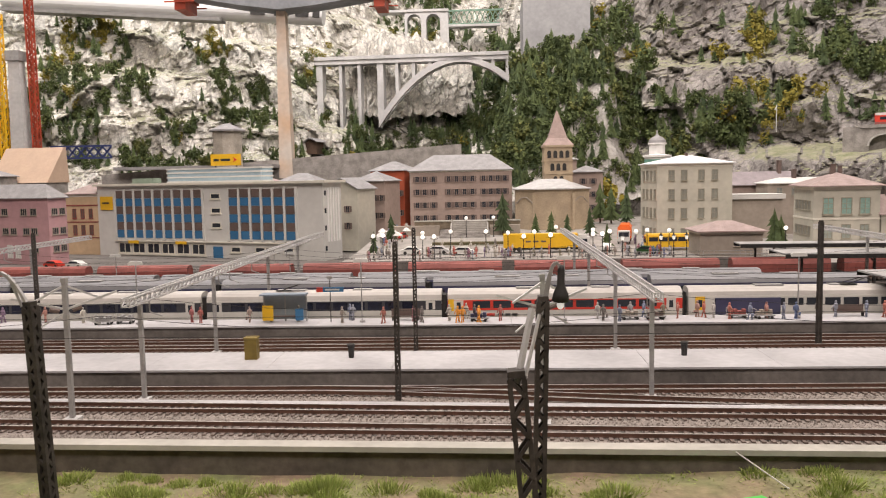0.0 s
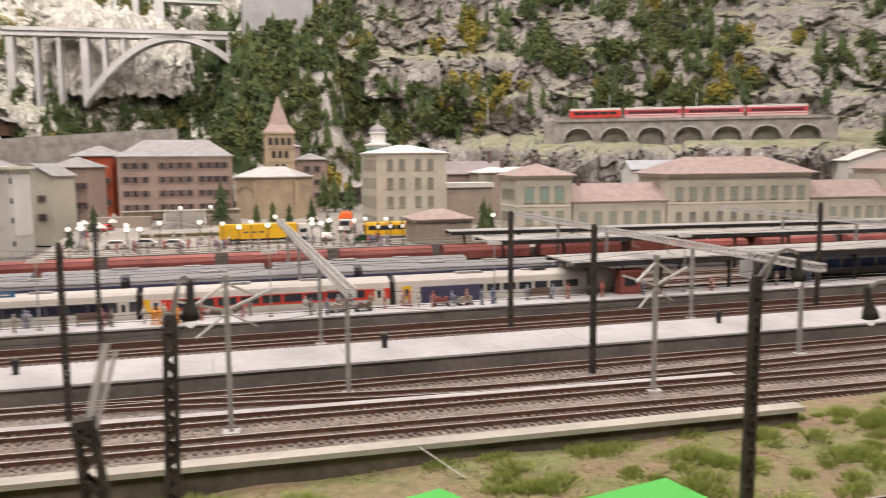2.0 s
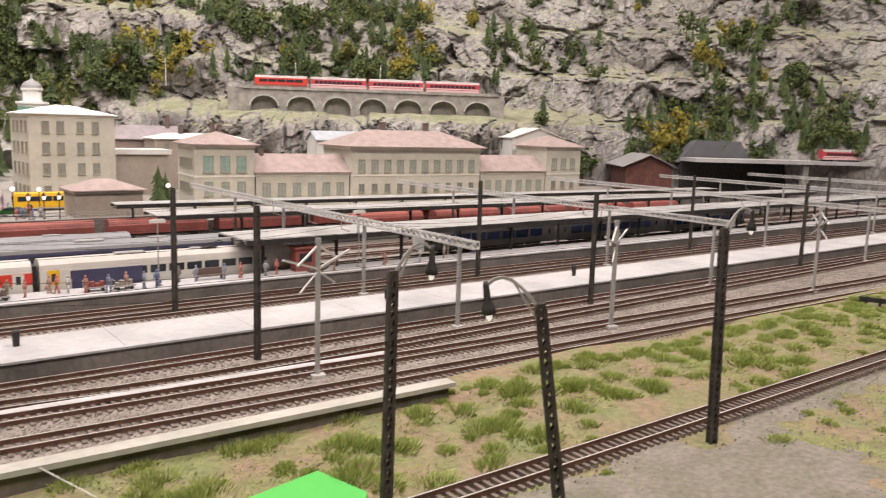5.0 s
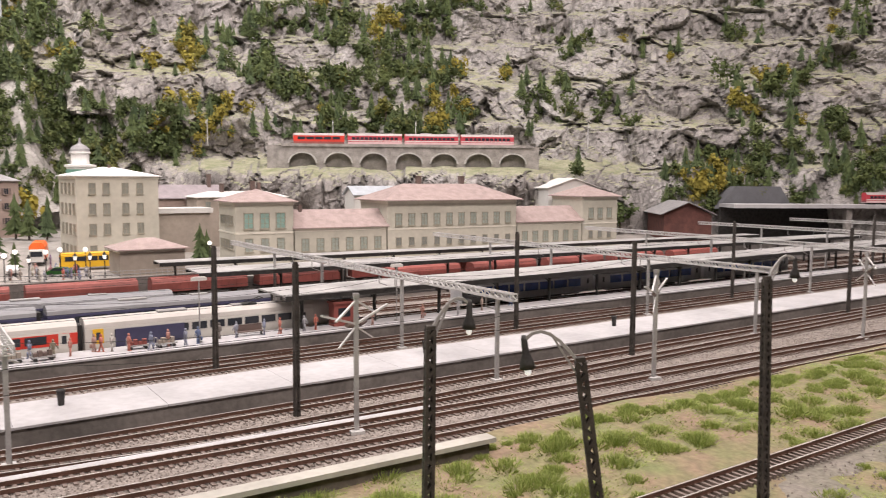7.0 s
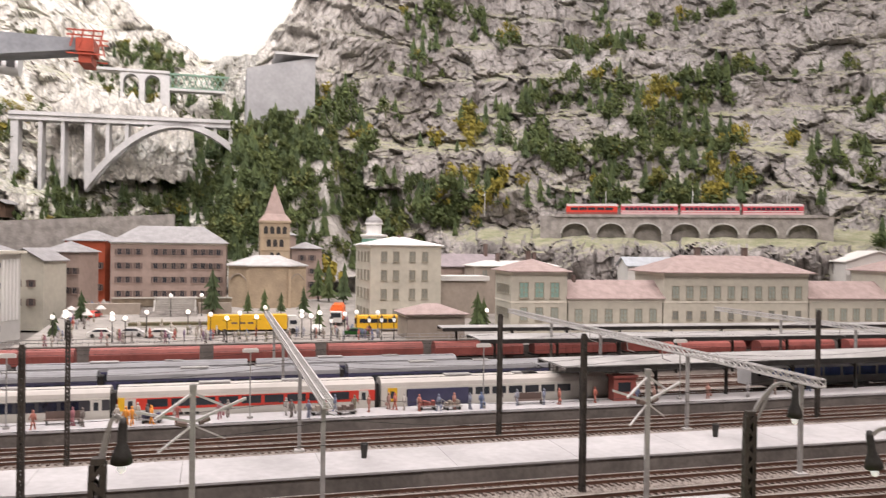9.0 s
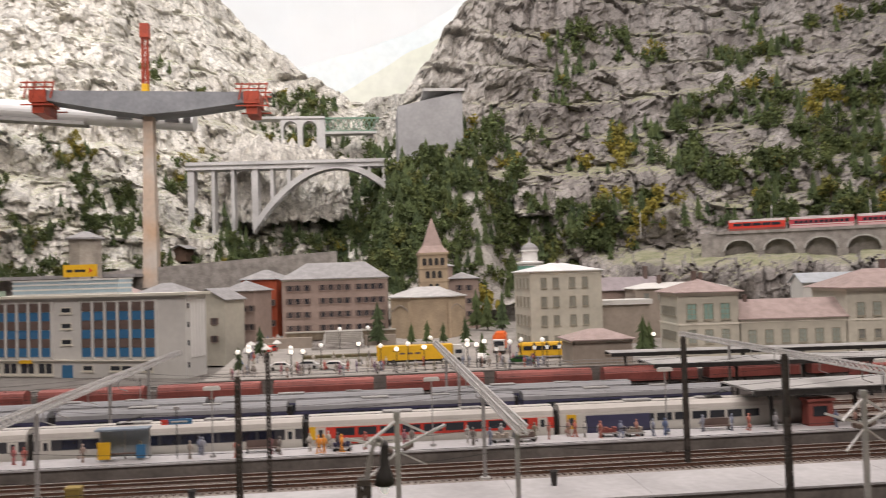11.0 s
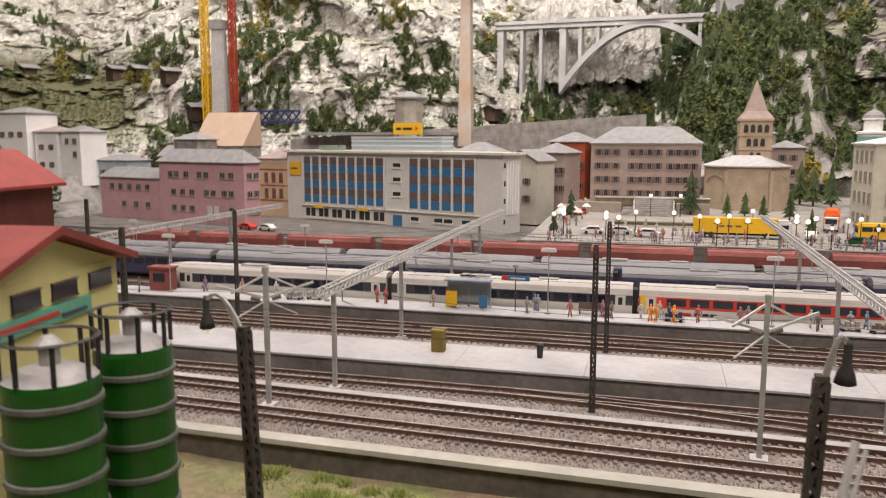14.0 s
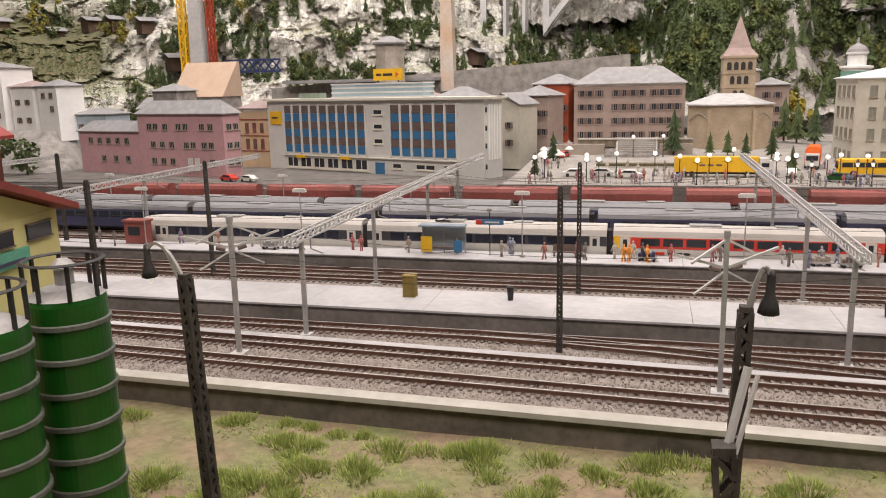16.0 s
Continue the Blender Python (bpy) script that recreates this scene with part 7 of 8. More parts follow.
for k in range(7):
    a, b = 0.21 * k / 7, 0.21 * (k + 1) / 7
    g.bar((a, 0, 0.283), (b, 0, 0.318), 0.005).bar((b, 0, 0.283), (a, 0, 0.318), 0.005)
gpart("lattice", g, M["bridgeblue"], bt)
for zz in (0.278, 0.318):
    gpart("chord", Geo().box(0, 0.21, -0.004, 0.004, zz, zz + 0.006), M["bridgeblue"], bt)
tn_ = thing("tan_roof_hall", "tall hall with a steep tan sheet roof", "building", pose(-1.52, 2.44, 0.05, 0, 0, -8))
gpart("wall", Geo().box(0, 0.20, 0, 0.10, 0, 0.15), M["greystone"], tn_)
gpart("roof", Geo().prism([(-0.004, 0.15), (0.085, 0.262), (0.095, 0.262), (0.104, 0.15)], "x", -0.004, 0.204), M["tan"], tn_)
# road bridge and dark hall at the far end of the yard
rb = thing("road_bridge", "dark road bridge deck over the far yard", "bridge", pose(2.46, 1.60, 0.0, 0, 0, -30))
gpart("deck", Geo().box(-0.1, 1.2, 0, 0.12, 0.122, 0.134), M["concrete"], rb)
# black panel added below the deck, standing in for the shade there
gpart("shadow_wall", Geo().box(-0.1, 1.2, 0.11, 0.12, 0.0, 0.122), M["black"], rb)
gpart("hall", Geo().prism([(-0.10, 0.115), (0.17, 0.115), (0.12, 0.192), (-0.04, 0.192)], "y", 0.13, 0.27), mat("dark_slate_hall", (0.12, 0.12, 0.13), 0.8, vary=0.1, size=30), rb, "dark trapezoid hall roof")
for x in (0.3, 0.6, 0.9):
    gpart("pier", Geo().box(x - 0.01, x + 0.01, 0.01, 0.03, -0.005, 0.122), M["greystone"], rb)
sc2 = copy_thing(sc, pose(2.80, 1.455, 0.134, 0, 0, -30))
sc2["label"] = "dark red coach standing on the far bridge"

# ---- foreground: silos, yellow plant building, felt sheet ----
HOOP = mat("dull_hoop_steel", (0.16, 0.17, 0.15), 0.6, 0.2, vary=0.2, size=80)


def silo(x, y, h, r, label):
    t = thing("green_silo", label, "silo", pose(x, y, -0.022), "green silos")
    gpart("shell", Geo().lathe([(r, 0), (r, h - 0.002), (r * 0.97, h)], 40), M["green"], t, smooth=False)
    for z in np.arange(0.012, h - 0.006, 0.0132):
        gpart("hoop", Geo().lathe([(r, z - 0.0012), (r + 0.0009, z - 0.0008), (r + 0.0009, z + 0.0008), (r, z + 0.0012)], 40, ring=True), HOOP, t, "dull grey steel hoop")
    gpart("roof", Geo().lathe([(r * 0.98, h), (r * 0.6, h + 0.003), (0.002, h + 0.0045)], 32), M["steel"], t, "grey dusty silo top")
    rail_ = gpart("walkway_rail", Geo().lathe([(r * 0.98, h + 0.013), (r * 0.98 + 0.0012, h + 0.0136), (r * 0.98, h + 0.0142), (r * 0.98 - 0.0012, h + 0.0136)], 32, ring=True), M["black"], t, "black round guard rail")
    for k in range(8):
        a = 2 * math.pi * k / 8
        gpart("rail_post", Geo().bar((r * 0.97 * math.cos(a), r * 0.97 * math.sin(a), h), (r * 0.97 * math.cos(a), r * 0.97 * math.sin(a), h + 0.0135), 0.0012), M["black"], t)
    gpart("vent_pipe", Geo().lathe([(0.0035, h + 0.003), (0.0035, h + 0.010), (0.005, h + 0.011), (0.002, h + 0.014)], 12), M["steel"], t)
    return t


silo(-0.1945, 0.3068, 0.167, 0.0145, "tall green banded silo with a railed top")
silo(-0.1995, 0.2695, 0.165, 0.0158, "tall green banded silo with a railed top and pipework")
yb = thing("plant_building", "pale yellow plant building with a red gable roof", "building", pose(-0.2314, 0.2625, -0.02, 0, 0, 98))
yw, yd, yh = 0.105, 0.10, 0.188
gpart("wall", Geo().box(0, yw, 0, yd, 0, yh).prism([(0, yh), (yw, yh), (yw / 2, yh + 0.016)], "y", 0.0005, yd), M["paleyellow"], yb)
gpart("roof", Geo().prism([(-0.006, yh - 0.001), (yw / 2, yh + 0.017), (yw + 0.006, yh - 0.001), (yw + 0.006, yh + 0.002), (yw / 2, yh + 0.0205), (-0.006, yh + 0.002)], "y", -0.008, yd), mat("dull_red_roof", (0.30, 0.06, 0.05), 0.7, vary=0.12, size=50), yb)
for x in (0.012, 0.038, 0.063, 0.090):
    w_ = gpart("window", Geo().box(x - 0.0085, x + 0.0085, -0.001, 0.002, yh - 0.0105, yh - 0.004), M["glass"], yb)
    gpart("window_frame", Geo().box(x - 0.009, x + 0.009, -0.0015, 0.001, yh - 0.0111, yh - 0.0105).box(x - 0.009, x + 0.009, -0.0015, 0.001, yh - 0.004, yh - 0.0034), M["brown"], w_)
gpart("company_sign", Geo().box(0.005, 0.080, -0.0018, 0.001, yh - 0.0195, yh - 0.0125), mat("green_sign", (0.16, 0.50, 0.36), 0.5), yb, "green sign board")
gpart("sign_stripe", Geo().box(0.012, 0.056, -0.0023, -0.0017, yh - 0.0165, yh - 0.0148), M["red"], yb)
gpart("letter_bar", Geo().box(0.058, 0.076, -0.0023, -0.0017, yh - 0.0180, yh - 0.0165), M["navy"], yb)
rh = house("red_tower", "dark red wooden tower with a red roof", (-0.415, 0.409, -0.02), 5, 0.055, 0.05, 0.214, mat("dark_red_wood", (0.14, 0.035, 0.025), 0.8, vary=0.15, size=60), mat("red_sheet_roof", (0.34, 0.05, 0.04), 0.6, vary=0.1), "gable_y", 0.02, rows=[(0.188, [0.030], window_mesh(0.010, 0.010, M["white"], M["glass"], 1, 0))], category="tower")
gsolo("felt_sheet", Geo().prism([(0.085, 0.455), (0.195, 0.490), (0.202, 0.478), (0.235, 0.40), (0.11, 0.35)], "z", -0.018, -0.002), M["lime"], "bright green felt sheet lying in the grass", "sheet")
gsolo("felt_sheet", Geo().prism([(0.228, 0.440), (0.335, 0.462), (0.345, 0.420), (0.29, 0.35)], "z", -0.014, -0.001), M["lime"], "second bright green felt sheet in the grass", "sheet")
bs = thing("buffer_stop", "dark rail buffer stop at the end of the siding", "buffer stop", pose(1.155, 0.505, -0.006, 0, 0, 20))
for s in (-1, 1):
    gpart("frame", Geo().bar((0, s * 0.008, 0), (0.004, s * 0.008, 0.018), 0.003).bar((0.03, s * 0.008, 0), (0.004, s * 0.008, 0.016), 0.003), M["black"], bs)
gpart("beam", Geo().box(0.0, 0.005, -0.016, 0.016, 0.012, 0.018), M["black"], bs)
bd = solo("wire", Geo().bar((0.19, 0.53, 0.012), (0.215, 0.50, -0.002), 0.0006).mesh("wire", M["white"]), None, "thin stray white wire over the wall", "wire")


# ---- plants ----
def conifer_arrays(seed):
    r = np.random.default_rng(seed)
    g = Geo()
    g.bar((0, 0, 0), (0, 0, 0.35), 0.05, sides=5)
    tiers = 8
    for k in range(tiers):
        z = 0.13 + 0.80 * k / tiers
        rad_ = (0.23 * (1 - k / tiers) ** 0.85 + 0.03) * r.uniform(0.75, 1.2)
        n = 9
        vs = [(0, 0, z + 0.20)]
        for j in range(2 * n):
            a = math.pi * j / n + k
            q = rad_ * (r.uniform(0.6, 1.35) if j % 2 == 0 else r.uniform(0.22, 0.5))
            vs.append((q * math.cos(a), q * math.sin(a), z - 0.05 * (j % 2 == 0) + r.uniform(-0.02, 0.02)))
        fs = [(0, 1 + j, 1 + (j + 1) % (2 * n)) for j in range(2 * n)]
        g.add(vs, fs)
    return np.array(g.v), g.f


def bush_arrays(seed, n=230):
    """A leafy crown: uneven lobes on short limbs, each a loose shell of small bent leaf clumps."""
    r = np.random.default_rng(seed)
    blobs = [(r.uniform(-0.30, 0.30), r.uniform(-0.30, 0.30), r.uniform(0.28, 0.88), r.uniform(0.13, 0.27)) for _ in range(10)]
    g = Geo()
    g.bar((0, 0, 0), (0, 0, 0.4), 0.06, sides=5)
    vs, fs = [], []
    for k in range(n):
        bx_, by, bz, br = blobs[k % 10]
        d = r.normal(size=3)
        d /= np.linalg.norm(d)
        c = np.array((bx_, by, bz)) + d * br * r.uniform(0.45, 1.15)
        u = r.normal(size=3)
        u -= d * (u @ d) * 0.5
        u /= np.linalg.norm(u)
        v = np.cross(d, u)
        s = r.uniform(0.045, 0.085)
        i = len(vs)
        vs += [tuple(c + u * s), tuple(c + v * s * 0.8 - d * s * 0.5), tuple(c - u * s), tuple(c - v * s * 0.8 + d * s * 0.3)]
        fs += [(i, i + 1, i + 3), (i + 1, i + 2, i + 3)]
    g.add(vs, fs)
    return np.array(g.v), g.f


KINDS = [conifer_arrays(s) for s in (1, 2, 3)], [bush_arrays(s) for s in (4, 5, 6, 7)]


def tree_thing(kind, variant, label):
    """A tree as a thing: trunk and crown."""
    v, f = KINDS[kind][variant]
    nt = 7
    t = thing("conifer_tree" if kind == 0 else "leafy_tree", label, "tree", group="slope conifers" if kind == 0 else "slope leafy trees")
    trunkf, crownf = f[:nt], f[nt:]
    part("trunk", (v[:10].tolist(), trunkf), M["bark"], t)
    part("crown", (v[10:].tolist(), [tuple(i - 10 for i in q) for q in crownf]), M["conifer"] if kind == 0 else M["leaf"], t)
    return t


PROTO = [[tree_thing(0, i, "dark green model conifer rooted on the rocky slope") for i in range(3)], [tree_thing(1, i, "model bush-like tree with olive to yellow leaves") for i in range(4)]]
USED = set()


def plant(kind, variant, p, s, turn):
    m = Matrix.Translation(p) @ pose(0, 0, 0, 0, 0, turn) @ Matrix.Diagonal((s, s, s, 1))
    if (kind, variant) not in USED:
        USED.add((kind, variant))
        PROTO[kind][variant].matrix_basis = m
        return PROTO[kind][variant]
    src = PROTO[kind][variant]
    o = copy_thing(src, Matrix())
    o.matrix_basis = m
    return o


def scatter():
    """Trees over the slopes: dense conifer wood by the gorge, clumps elsewhere; the first ones are things, the rest stuff."""
    r = np.random.default_rng(12)
    n = 20000
    az = r.uniform(-58, 72, n)
    z = 0.10 + 1.25 * r.uniform(0, 1, n) ** 1.5
    rr = slope_radius(az, z)
    x, y = CX + rr * np.sin(np.radians(az)), CY + rr * np.cos(np.radians(az))
    p3 = np.stack([x * 5.5, y * 5.5, z * 5.5], 1)
    clump = fbm(p3, 3, 91)
    up = slope_radius(az, z + 0.03) - rr
    thr = np.where(az < -6, np.where(z < 0.62, 0.495, 0.57), np.where(az > 36, 0.575, np.where(z < 0.62, 0.465, 0.51)))
    wood = (az > -1.5) & (az < 8.0) & (z > 0.20) & (z < 0.84 - 0.012 * np.abs(az - 6))
    thr = np.where(wood, 0.36, thr)
    thr = thr + np.clip((z - 0.75) * 0.35, 0, 0.2)
    keep = (clump > thr) & (up > -0.02) & (wood | (r.random(n) < np.where(az < -6, 0.75, np.where(az > 38, 0.42, 0.72))))
    keep &= ~((az > -51) & (az < -36) & (z < 0.43))
    keep &= ~((az > 19) & (az < 44) & (z < 0.345))
    keep &= z < np.interp(az, AZ, TOP) - 0.12
    keep &= ~((az > 2.0) & (az < 9.5) & (z > 0.82) & (z < 1.0))
    idx = np.nonzero(keep)[0]
    big = {0: [], 1: [], 2: []}
    tint = fbm(p3 * 1.3 + 7.7, 2, 44)
    things = 0
    for i in idx:
        kind = 0 if (wood[i] and r.random() < 0.72) or r.random() < 0.45 else 1
        s = r.uniform(0.045, 0.095) if kind == 0 else r.uniform(0.035, 0.085)
        if az[i] < -6:
            s *= 0.75
        var = int(r.integers(0, 3 if kind == 0 else 4))
        pnt = Vector((x[i], y[i], z[i] - 0.006))
        if things < 170 and abs(az[i] - 20) < 26 and z[i] < 0.6:
            plant(kind, var, pnt, s, r.uniform(0, 360))
            things += 1
        else:
            big[2 if kind == 1 and tint[i] > 0.64 else kind].append((pnt, s, var, r.uniform(0, 6.28), r.uniform(0.85, 1.2)))
    for kind, name, m, lab in ((0, "conifer_wood", "coniferstuff", "dark green model conifer wood on the slopes"), (1, "mixed_scrub", "leafstuff", "olive green leafy scrub on the slopes"), (2, "yellow_scrub", "yellowleaf", "golden yellow leafy trees on the slopes")):
        allv, allf, off = [], [], 0
        for pnt, s, var, a, st_ in big[kind]:
            v, f = KINDS[min(kind, 1)][var]
            c, sn = math.cos(a), math.sin(a)
            w = np.stack([(v[:, 0] * c - v[:, 1] * sn) * s + pnt.x, (v[:, 0] * sn + v[:, 1] * c) * s + pnt.y, v[:, 2] * s * st_ + pnt.z], 1)
            allv.append(w)
            allf += [tuple(i + off for i in q) for q in f]
            off += len(v)
        ob = part(name, (np.concatenate(allv).tolist(), allf), M[m])
        tagged(ob, lab, "wood", kind="stuff")
    return len(idx)


scatter()
for x, y, s in ((-0.17, 2.50, 0.15), (-0.20, 2.62, 0.16), (-0.14, 2.66, 0.14), (0.42, 2.55, 0.13), (-0.62, 2.60, 0.12)):
    plant(1, int(RNG.integers(0, 4)), Vector((x, y, 0.045)), s, RNG.uniform(0, 360))
# the wooded knoll before the abutment
def ease(v, a, b):
    q = np.clip((v - a) / (b - a), 0, 1)
    return q * q * (3 - 2 * q)


def knollz(x, y):
    t = np.clip((y - 2.70) / 0.34, 0, 1)
    rough = fbm(np.stack([np.ravel(x) * 16, np.ravel(y) * 16, 0 * np.ravel(x)], 1), 4, 61).reshape(np.shape(x)) - 0.5
    return 0.10 + (0.46 + 0.33 * x) * t ** 0.75 * ease(x, 0.02, 0.16) * (1 - 0.7 * ease(x, 0.46, 0.56)) + 0.10 * rough


sheet("wooded_knoll", -0.02, 0.58, 2.70, 3.06, 70, 44, knollz, M["rock"], "rocky wooded knoll before the abutment", "hill")
def wood_stuff(name, m, lab, kind, spots):
    """Many trees of one kind as one piece of stuff, from (x, y, z, size, turn, stretch, variant)."""
    allv, allf, off = [], [], 0
    for x, y, z, s, a, st_, var in spots:
        v, f = KINDS[kind][var]
        c, sn = math.cos(a), math.sin(a)
        allv.append(np.stack([(v[:, 0] * c - v[:, 1] * sn) * s + x, (v[:, 0] * sn + v[:, 1] * c) * s + y, v[:, 2] * s * st_ + z], 1))
        allf += [tuple(i + off for i in q) for q in f]
        off += len(v)
    return tagged(part(name, (np.concatenate(allv).tolist(), allf), M[m]), lab, "wood", kind="stuff")


def knoll_spots(count, lo, hi, kinds):
    out = []
    for _ in range(count):
        x, y = 0.04 + 0.54 * RNG.random(), 2.705 + 0.33 * RNG.random()
        if RNG.random() < 0.75 * float(ease(np.array(x), 0.22, 0.55)):
            continue
        z = float(knollz(np.array([x]), np.array([y]))[0])
        out.append((x, y, z - 0.008, RNG.uniform(lo, hi), RNG.uniform(0, 6.28), RNG.uniform(0.9, 1.25), int(RNG.integers(0, kinds))))
    return out


for x, y, z, s_, a, st_, var in knoll_spots(60, 0.06, 0.10, 3):
    plant(0, var, Vector((x, y, z)), s_, math.degrees(a))
wood_stuff("conifer_wood", "coniferstuff", "dense dark conifer wood on the knoll", 0, knoll_spots(300, 0.045, 0.095, 3))
wood_stuff("mixed_scrub", "leafstuff", "olive scrub between the conifers of the knoll", 1, knoll_spots(360, 0.035, 0.080, 4))
gorge = []
for _ in range(90):
    a, zg = RNG.uniform(-11, 0.5), RNG.uniform(0.18, 0.50)
    p = on_slope(a, zg)
    gorge.append((p.x, p.y, p.z - 0.006, RNG.uniform(0.04, 0.075), RNG.uniform(0, 6.28), RNG.uniform(0.9, 1.3), int(RNG.integers(0, 3))))
wood_stuff("conifer_wood", "coniferstuff", "small dark conifers on the gorge walls", 0, gorge)
# row of dark conifers above the viaduct, trees on the square and round the houses
for k in range(30):
    a = 23.5 + 13.5 * k / 29 + RNG.uniform(-0.3, 0.3)
    plant(0, k % 3, on_slope(a, 0.355 + 0.03 * RNG.random()) + Vector((0, 0, -0.01)), RNG.uniform(0.06, 0.095), RNG.uniform(0, 360))
for x, y, z, s in ((0.075, 2.10, 0.04, 0.11), (0.16, 2.10, 0.04, 0.055), (0.20, 2.09, 0.04, 0.06), (0.24, 2.08, 0.04, 0.055), (0.29, 2.02, 0.04, 0.07), (0.30, 1.80, 0.03, 0.055), (-0.205, 1.98, 0.035, 0.07), (0.665, 1.80, 0.02, 0.09), (0.69, 1.83, 0.02, 0.075), (-0.21, 1.70, 0.03, 0.05)):
    plant(0, int(RNG.integers(0, 3)), Vector((x, y, z)), s, RNG.uniform(0, 360))
for x, y, z, s in ((0.395, 2.35, 0.05, 0.105), (0.43, 2.30, 0.05, 0.09), (0.37, 2.40, 0.05, 0.12), (0.45, 2.42, 0.05, 0.11)):
    plant(0, int(RNG.integers(0, 3)), Vector((x, y, z)), s, RNG.uniform(0, 360))
for x, y, z, s in ((-0.24, 2.62, 0.05, 0.14), (-1.70, 1.96, -0.01, 0.11), (-1.78, 1.93, -0.01, 0.12), (-1.86, 1.90, -0.01, 0.12), (-1.72, 2.30, 0.06, 0.08), (2.02, 2.05, 0.03, 0.13), (2.08, 2.0, 0.03, 0.14), (2.16, 1.95, 0.03, 0.12), (2.0, 2.2, 0.08, 0.14)):
    plant(1, int(RNG.integers(0, 4)), Vector((x, y, z)), s, RNG.uniform(0, 360))

# vineyard terraces and chalets
VINES = [bush_arrays(s_, 60) for s_ in (14, 15, 16, 17)]
vin_v, vin_f, off = [], [], 0
for row in range(13):
    for k in range(46):
        az_v = -50 + 13.5 * k / 46 + RNG.uniform(-0.1, 0.1)
        zv = 0.20 + 0.017 * row + 0.03 * math.sin(k * 0.12)
        p = on_slope(az_v, zv)
        v, f = VINES[k % 4]
        s = 0.020
        vin_v.append(v * s + np.array((p.x, p.y, p.z - 0.002)))
        vin_f += [tuple(i + off for i in q) for q in f]
        off += len(v)
tagged(part("vineyard", (np.concatenate(vin_v).tolist(), vin_f), M["leafstuff"]), "rows of small olive vines on the terraced hill", "vineyard", kind="stuff")
for a, z in ((-37.5, 0.50), (-36.0, 0.49), (-34.2, 0.47), (-32.6, 0.33), (-39.5, 0.46), (-42.5, 0.49), (-44.5, 0.47), (-12.5, 0.335)):
    p = on_slope(a, z)
    house("chalet", "dark wooden chalet with a shallow grey roof", (p.x - 0.03, p.y - 0.05, p.z - 0.01), RNG.uniform(-40, -20), 0.055, 0.05, 0.016, mat("dark_chalet_wood", (0.10, 0.06, 0.04), 0.9, vary=0.2, size=60), M["slate"], "gable_y", 0.016, over=0.012, group="hill chalets")


# ---- grass tufts ----
def blades(cx, cy, rad, high, count, r, vs, fs, lean=0.25):
    """One tuft: many thin blades that fan out of a domed cushion."""
    z0 = float(fieldz(np.array([cx]), np.array([cy]))[0])
    d = np.sqrt(r.uniform(0, 1, count)) * rad
    a = r.uniform(0, 6.283, count)
    ragged = 1 + 0.25 * np.sin(3 * a + r.uniform(0, 6)) + 0.15 * np.sin(7 * a)
    bx_, by_ = cx + d * ragged * np.cos(a) * 1.2, cy + d * ragged * np.sin(a)
    hh = high * (0.25 + 0.75 * (1 - (d / rad) ** 2)) * r.uniform(0.6, 1.15, count)
    lx, ly = np.cos(a) * d * 0.3 + r.normal(0, lean, count) * hh, np.sin(a) * d * 0.3 + r.normal(0, lean, count) * hh
    wd = 0.00035 + 0.0004 * r.random(count)
    t = r.uniform(0, 6.283, count)
    for k in range(count):
        i = len(vs)
        c, s = math.cos(t[k]) * wd[k], math.sin(t[k]) * wd[k]
        vs += [(bx_[k] - c, by_[k] - s, z0 - 0.001), (bx_[k] + c, by_[k] + s, z0 - 0.001), (bx_[k] + lx[k], by_[k] + ly[k], z0 + hh[k])]
        fs.append((i, i + 1, i + 2))


def grass(seed, cushions, thin, x0, x1, y0, y1, sizes, name, label, clump=0.3):
    """Bushy cushions standing apart, with a thin low growth between them."""
    r = np.random.default_rng(seed)
    vs, fs = [], []
    pts = np.stack([r.uniform(x0, x1, (cushions + thin) * 5), r.uniform(y0, y1, (cushions + thin) * 5)], 1)
    dens = fbm(np.stack([pts[:, 0] * 12, pts[:, 1] * 12, 0 * pts[:, 0]], 1), 2, 5)
    pts = pts[dens > clump]
    for px, py in pts[:cushions]:
        rad = sizes * r.uniform(0.45, 1.2)
        blades(px, py, rad, 0.0022 + 0.42 * rad * r.uniform(0.7, 1.2), int(150 + 16000 * rad), r, vs, fs)
    for px, py in pts[cushions:cushions + thin]:
        blades(px, py, sizes * r.uniform(0.8, 1.8), r.uniform(0.0012, 0.0026), 70, r, vs, fs, 0.6)
    return tagged(part(name, (vs, fs), M["grass"]), label, "grass", kind="stuff")


grass(33, 380, 900, -0.6, 1.5, 0.405, 0.532, 0.0115, "grass_tufts", "green cushions of static grass on sandy ground")
grass(34, 90, 620, 0.35, 1.6, 0.08, 0.375, 0.009, "grass_tufts", "sparse olive grass tufts beside the siding", 0.42)
grass(35, 300, 700, -0.6, 0.4, 0.22, 0.405, 0.0110, "grass_tufts", "green grass cushions near the lamp masts")
grass(36, 70, 60, 0.47, 1.5, 0.515, 0.537, 0.0085, "grass_tufts", "low grass along the foot of the ballast bank", 0.2)

# sleepers last
for t_, f_, near in zip(TRACKS, LINES, ((-0.5, 1.6), (-0.5, 1.6), (-0.5, 1.6), (-0.6, 1.5), (-0.6, 1.5), (9, 9), (9, 9), (9, 9), (9, 9), (9, 9))):
    sleepers(t_, f_, -1.5, 3.1, *near)
sleepers(TURNOUT, turnout_line, 0.14, 3.1, 0.14, 1.5)
sleepers(SIDING, yard_line(0.392, 0.0), 0.1, 2.3, 0.1, 2.2)

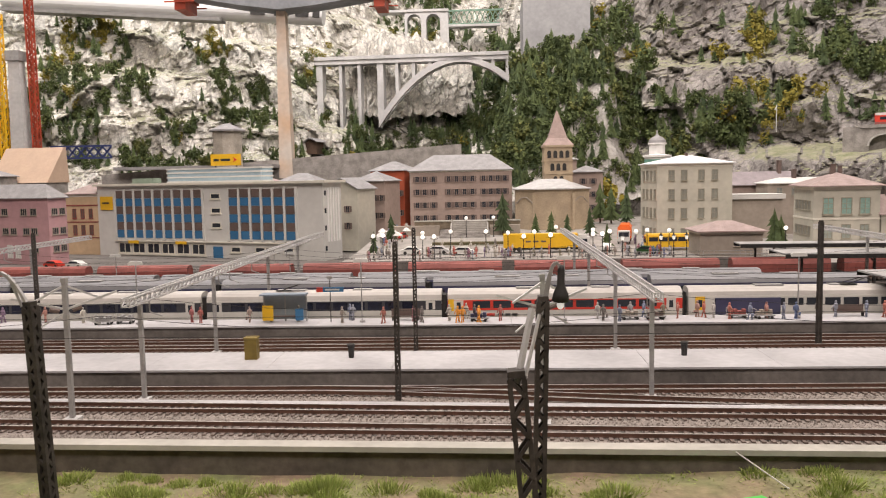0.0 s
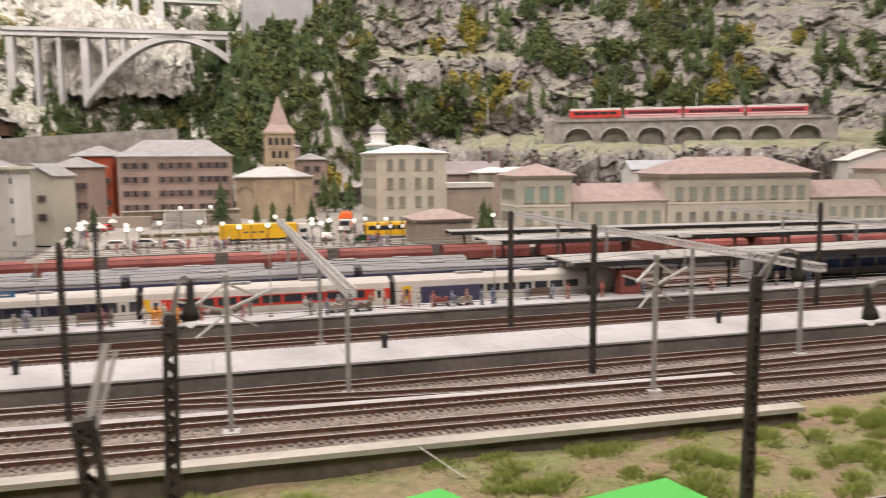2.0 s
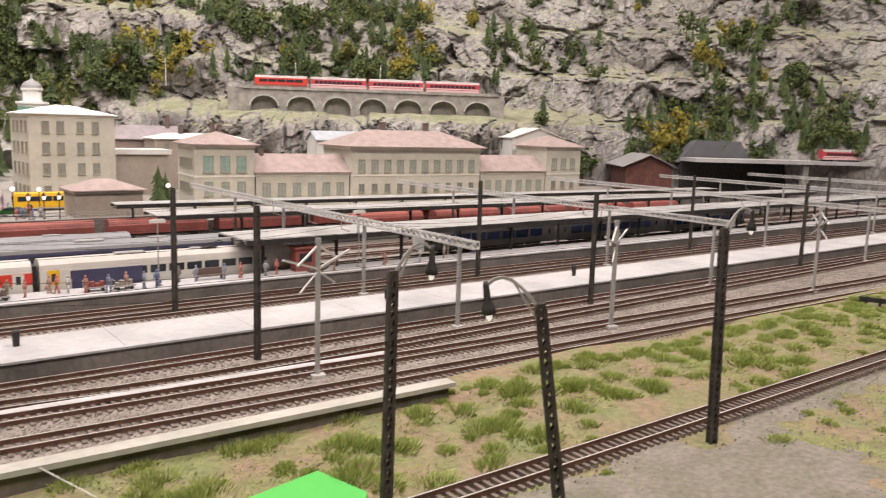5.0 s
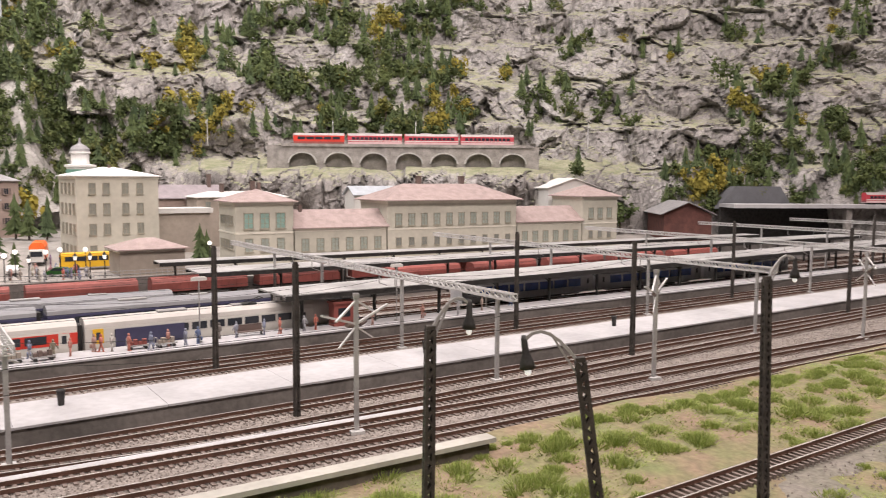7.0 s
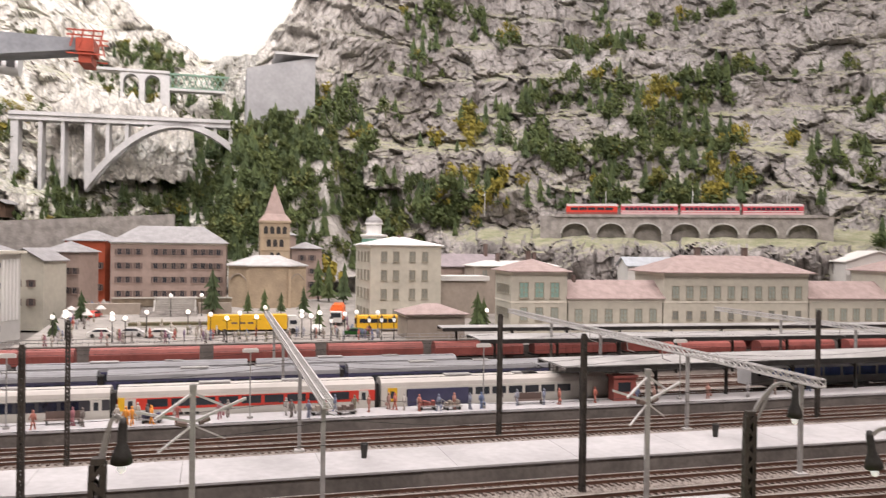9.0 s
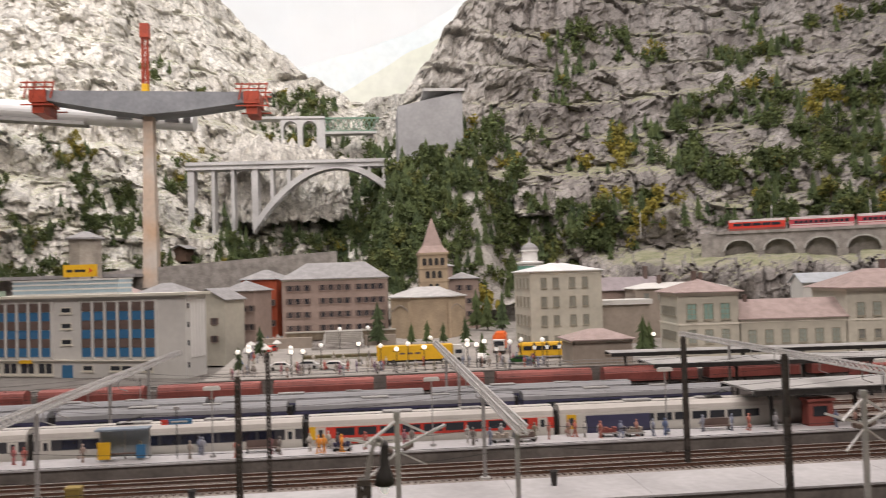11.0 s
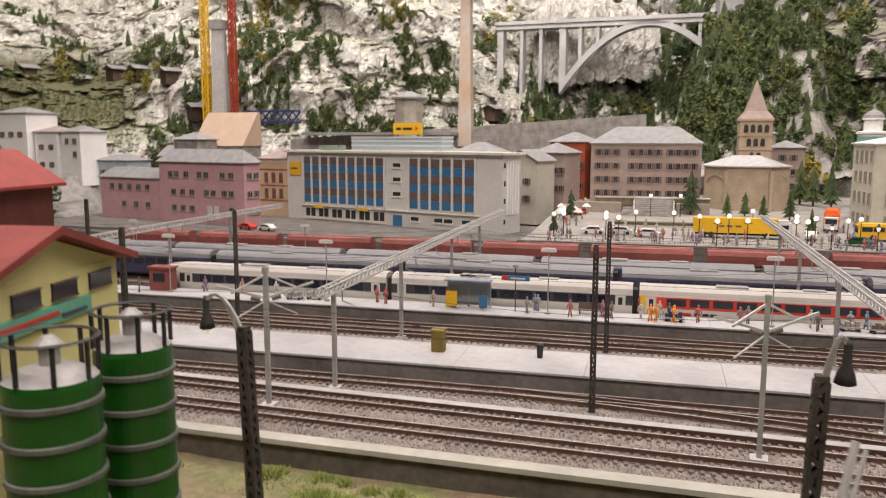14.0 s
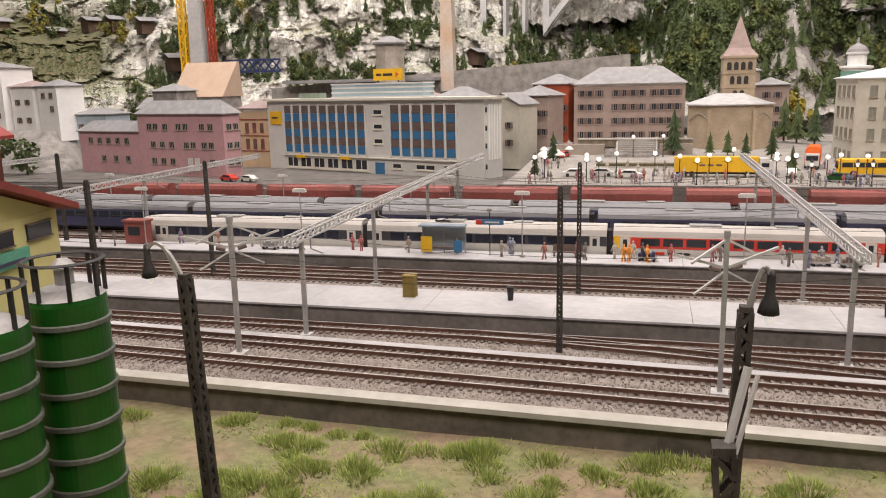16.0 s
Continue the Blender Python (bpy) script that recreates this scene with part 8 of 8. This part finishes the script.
# terrace wall, stair and hedge before the school
tw = thing("terrace_wall", "brown stone terrace wall before the school", "wall", pose(-0.147, 2.12, 0.03))
for a, b in ((-0.012, 0.086), (0.182, 0.268)):
    gpart("wall", Geo().box(a, b, 0, 0.010, -0.012, 0.046), M["ochrewall"], tw)
    gpart("coping", Geo().box(a - 0.001, b + 0.001, -0.0015, 0.0115, 0.046, 0.049), M["wallcap"], tw, "pale stone coping")
ts = thing("terrace_stair", "broad grey stone stair up to the school", "stair", pose(-0.061, 2.12, 0.03))
for k in range(11):
    gpart("step", Geo().box(0.002, 0.094, 0.0055 * k - 0.045, 0.0055 * (k + 1) + 0.012, -0.012, 0.0042 * (k + 1)), M["stairstone"], ts)
for x in (0.0, 0.096):
    gpart("cheek", Geo().prism([(-0.045, -0.012), (0.022, -0.012), (0.022, 0.051), (0.012, 0.051), (-0.045, 0.009)], "x", x - 0.002, x + 0.002), M["stairstone"], ts)
hedge = thing("planter_bed", "low flower bed with brown hedge on the square", "planter", pose(-0.10, 1.86, 0.031))
gpart("kerb", Geo().box(0, 0.20, 0, 0.035, -0.006, 0.004), M["wallcap"], hedge)
gpart("hedge", Geo().box(0.004, 0.196, 0.004, 0.031, 0.004, 0.010), mat("hedge_leaves", (0.16, 0.12, 0.07), 0.95, vary=0.4, size=160, bump=1.0, colour2=(0.08, 0.09, 0.04)), hedge)

# low white wall and pale parasols on the square
lw = thing("low_wall", "low white wall along the front of the square", "wall", pose(-0.176, 2.064, 0.026))
gpart("wall", Geo().box(0, 0.243, 0, 0.006, 0, 0.008), M["white"], lw)
gpart("coping", Geo().box(-0.001, 0.244, -0.001, 0.007, 0.008, 0.010), M["bright"], lw)


def parasol():
    t = thing("parasol", "pale cloth parasol on a thin pole", "parasol", group="street parasols")
    gpart("pole", Geo().bar((0, 0, 0), (0, 0, 0.030), 0.0010), M["palesteel"], t)
    gpart("canopy", Geo().lathe([(0.0005, 0.032), (0.006, 0.029), (0.0115, 0.0235), (0.0115, 0.0225), (0.006, 0.0275), (0.0005, 0.0305)], 8), M["white"], t)
    return t


ps = parasol()
ps.matrix_basis = pose(-0.225, 1.93, 0.032)
for x, y in ((-0.20, 1.99), (-0.235, 2.04), (-0.18, 1.90), (-0.215, 1.86), (-0.175, 2.06)):
    copy_thing(ps, pose(x, y, 0.034, 0, 0, RNG.uniform(0, 45)))

# more figures crowding the square
for k in range(44):
    x, y = RNG.uniform(-0.22, 0.40), RNG.uniform(1.60, 1.90)
    if 0.08 < x < 0.30 and y > 1.66:
        continue
    i = int(RNG.integers(0, 5))
    figurine(x, y, 0.0285 + 0.02 * min(1, max(0, (y - 1.75) / 0.6)), RNG.uniform(0, 360), i, ("small painted model figure standing on the square", "small painted model figure walking over the square", "small painted model figure with a bag on the square")[(0, 1, 2, 0, 1)[i]], "square figures")
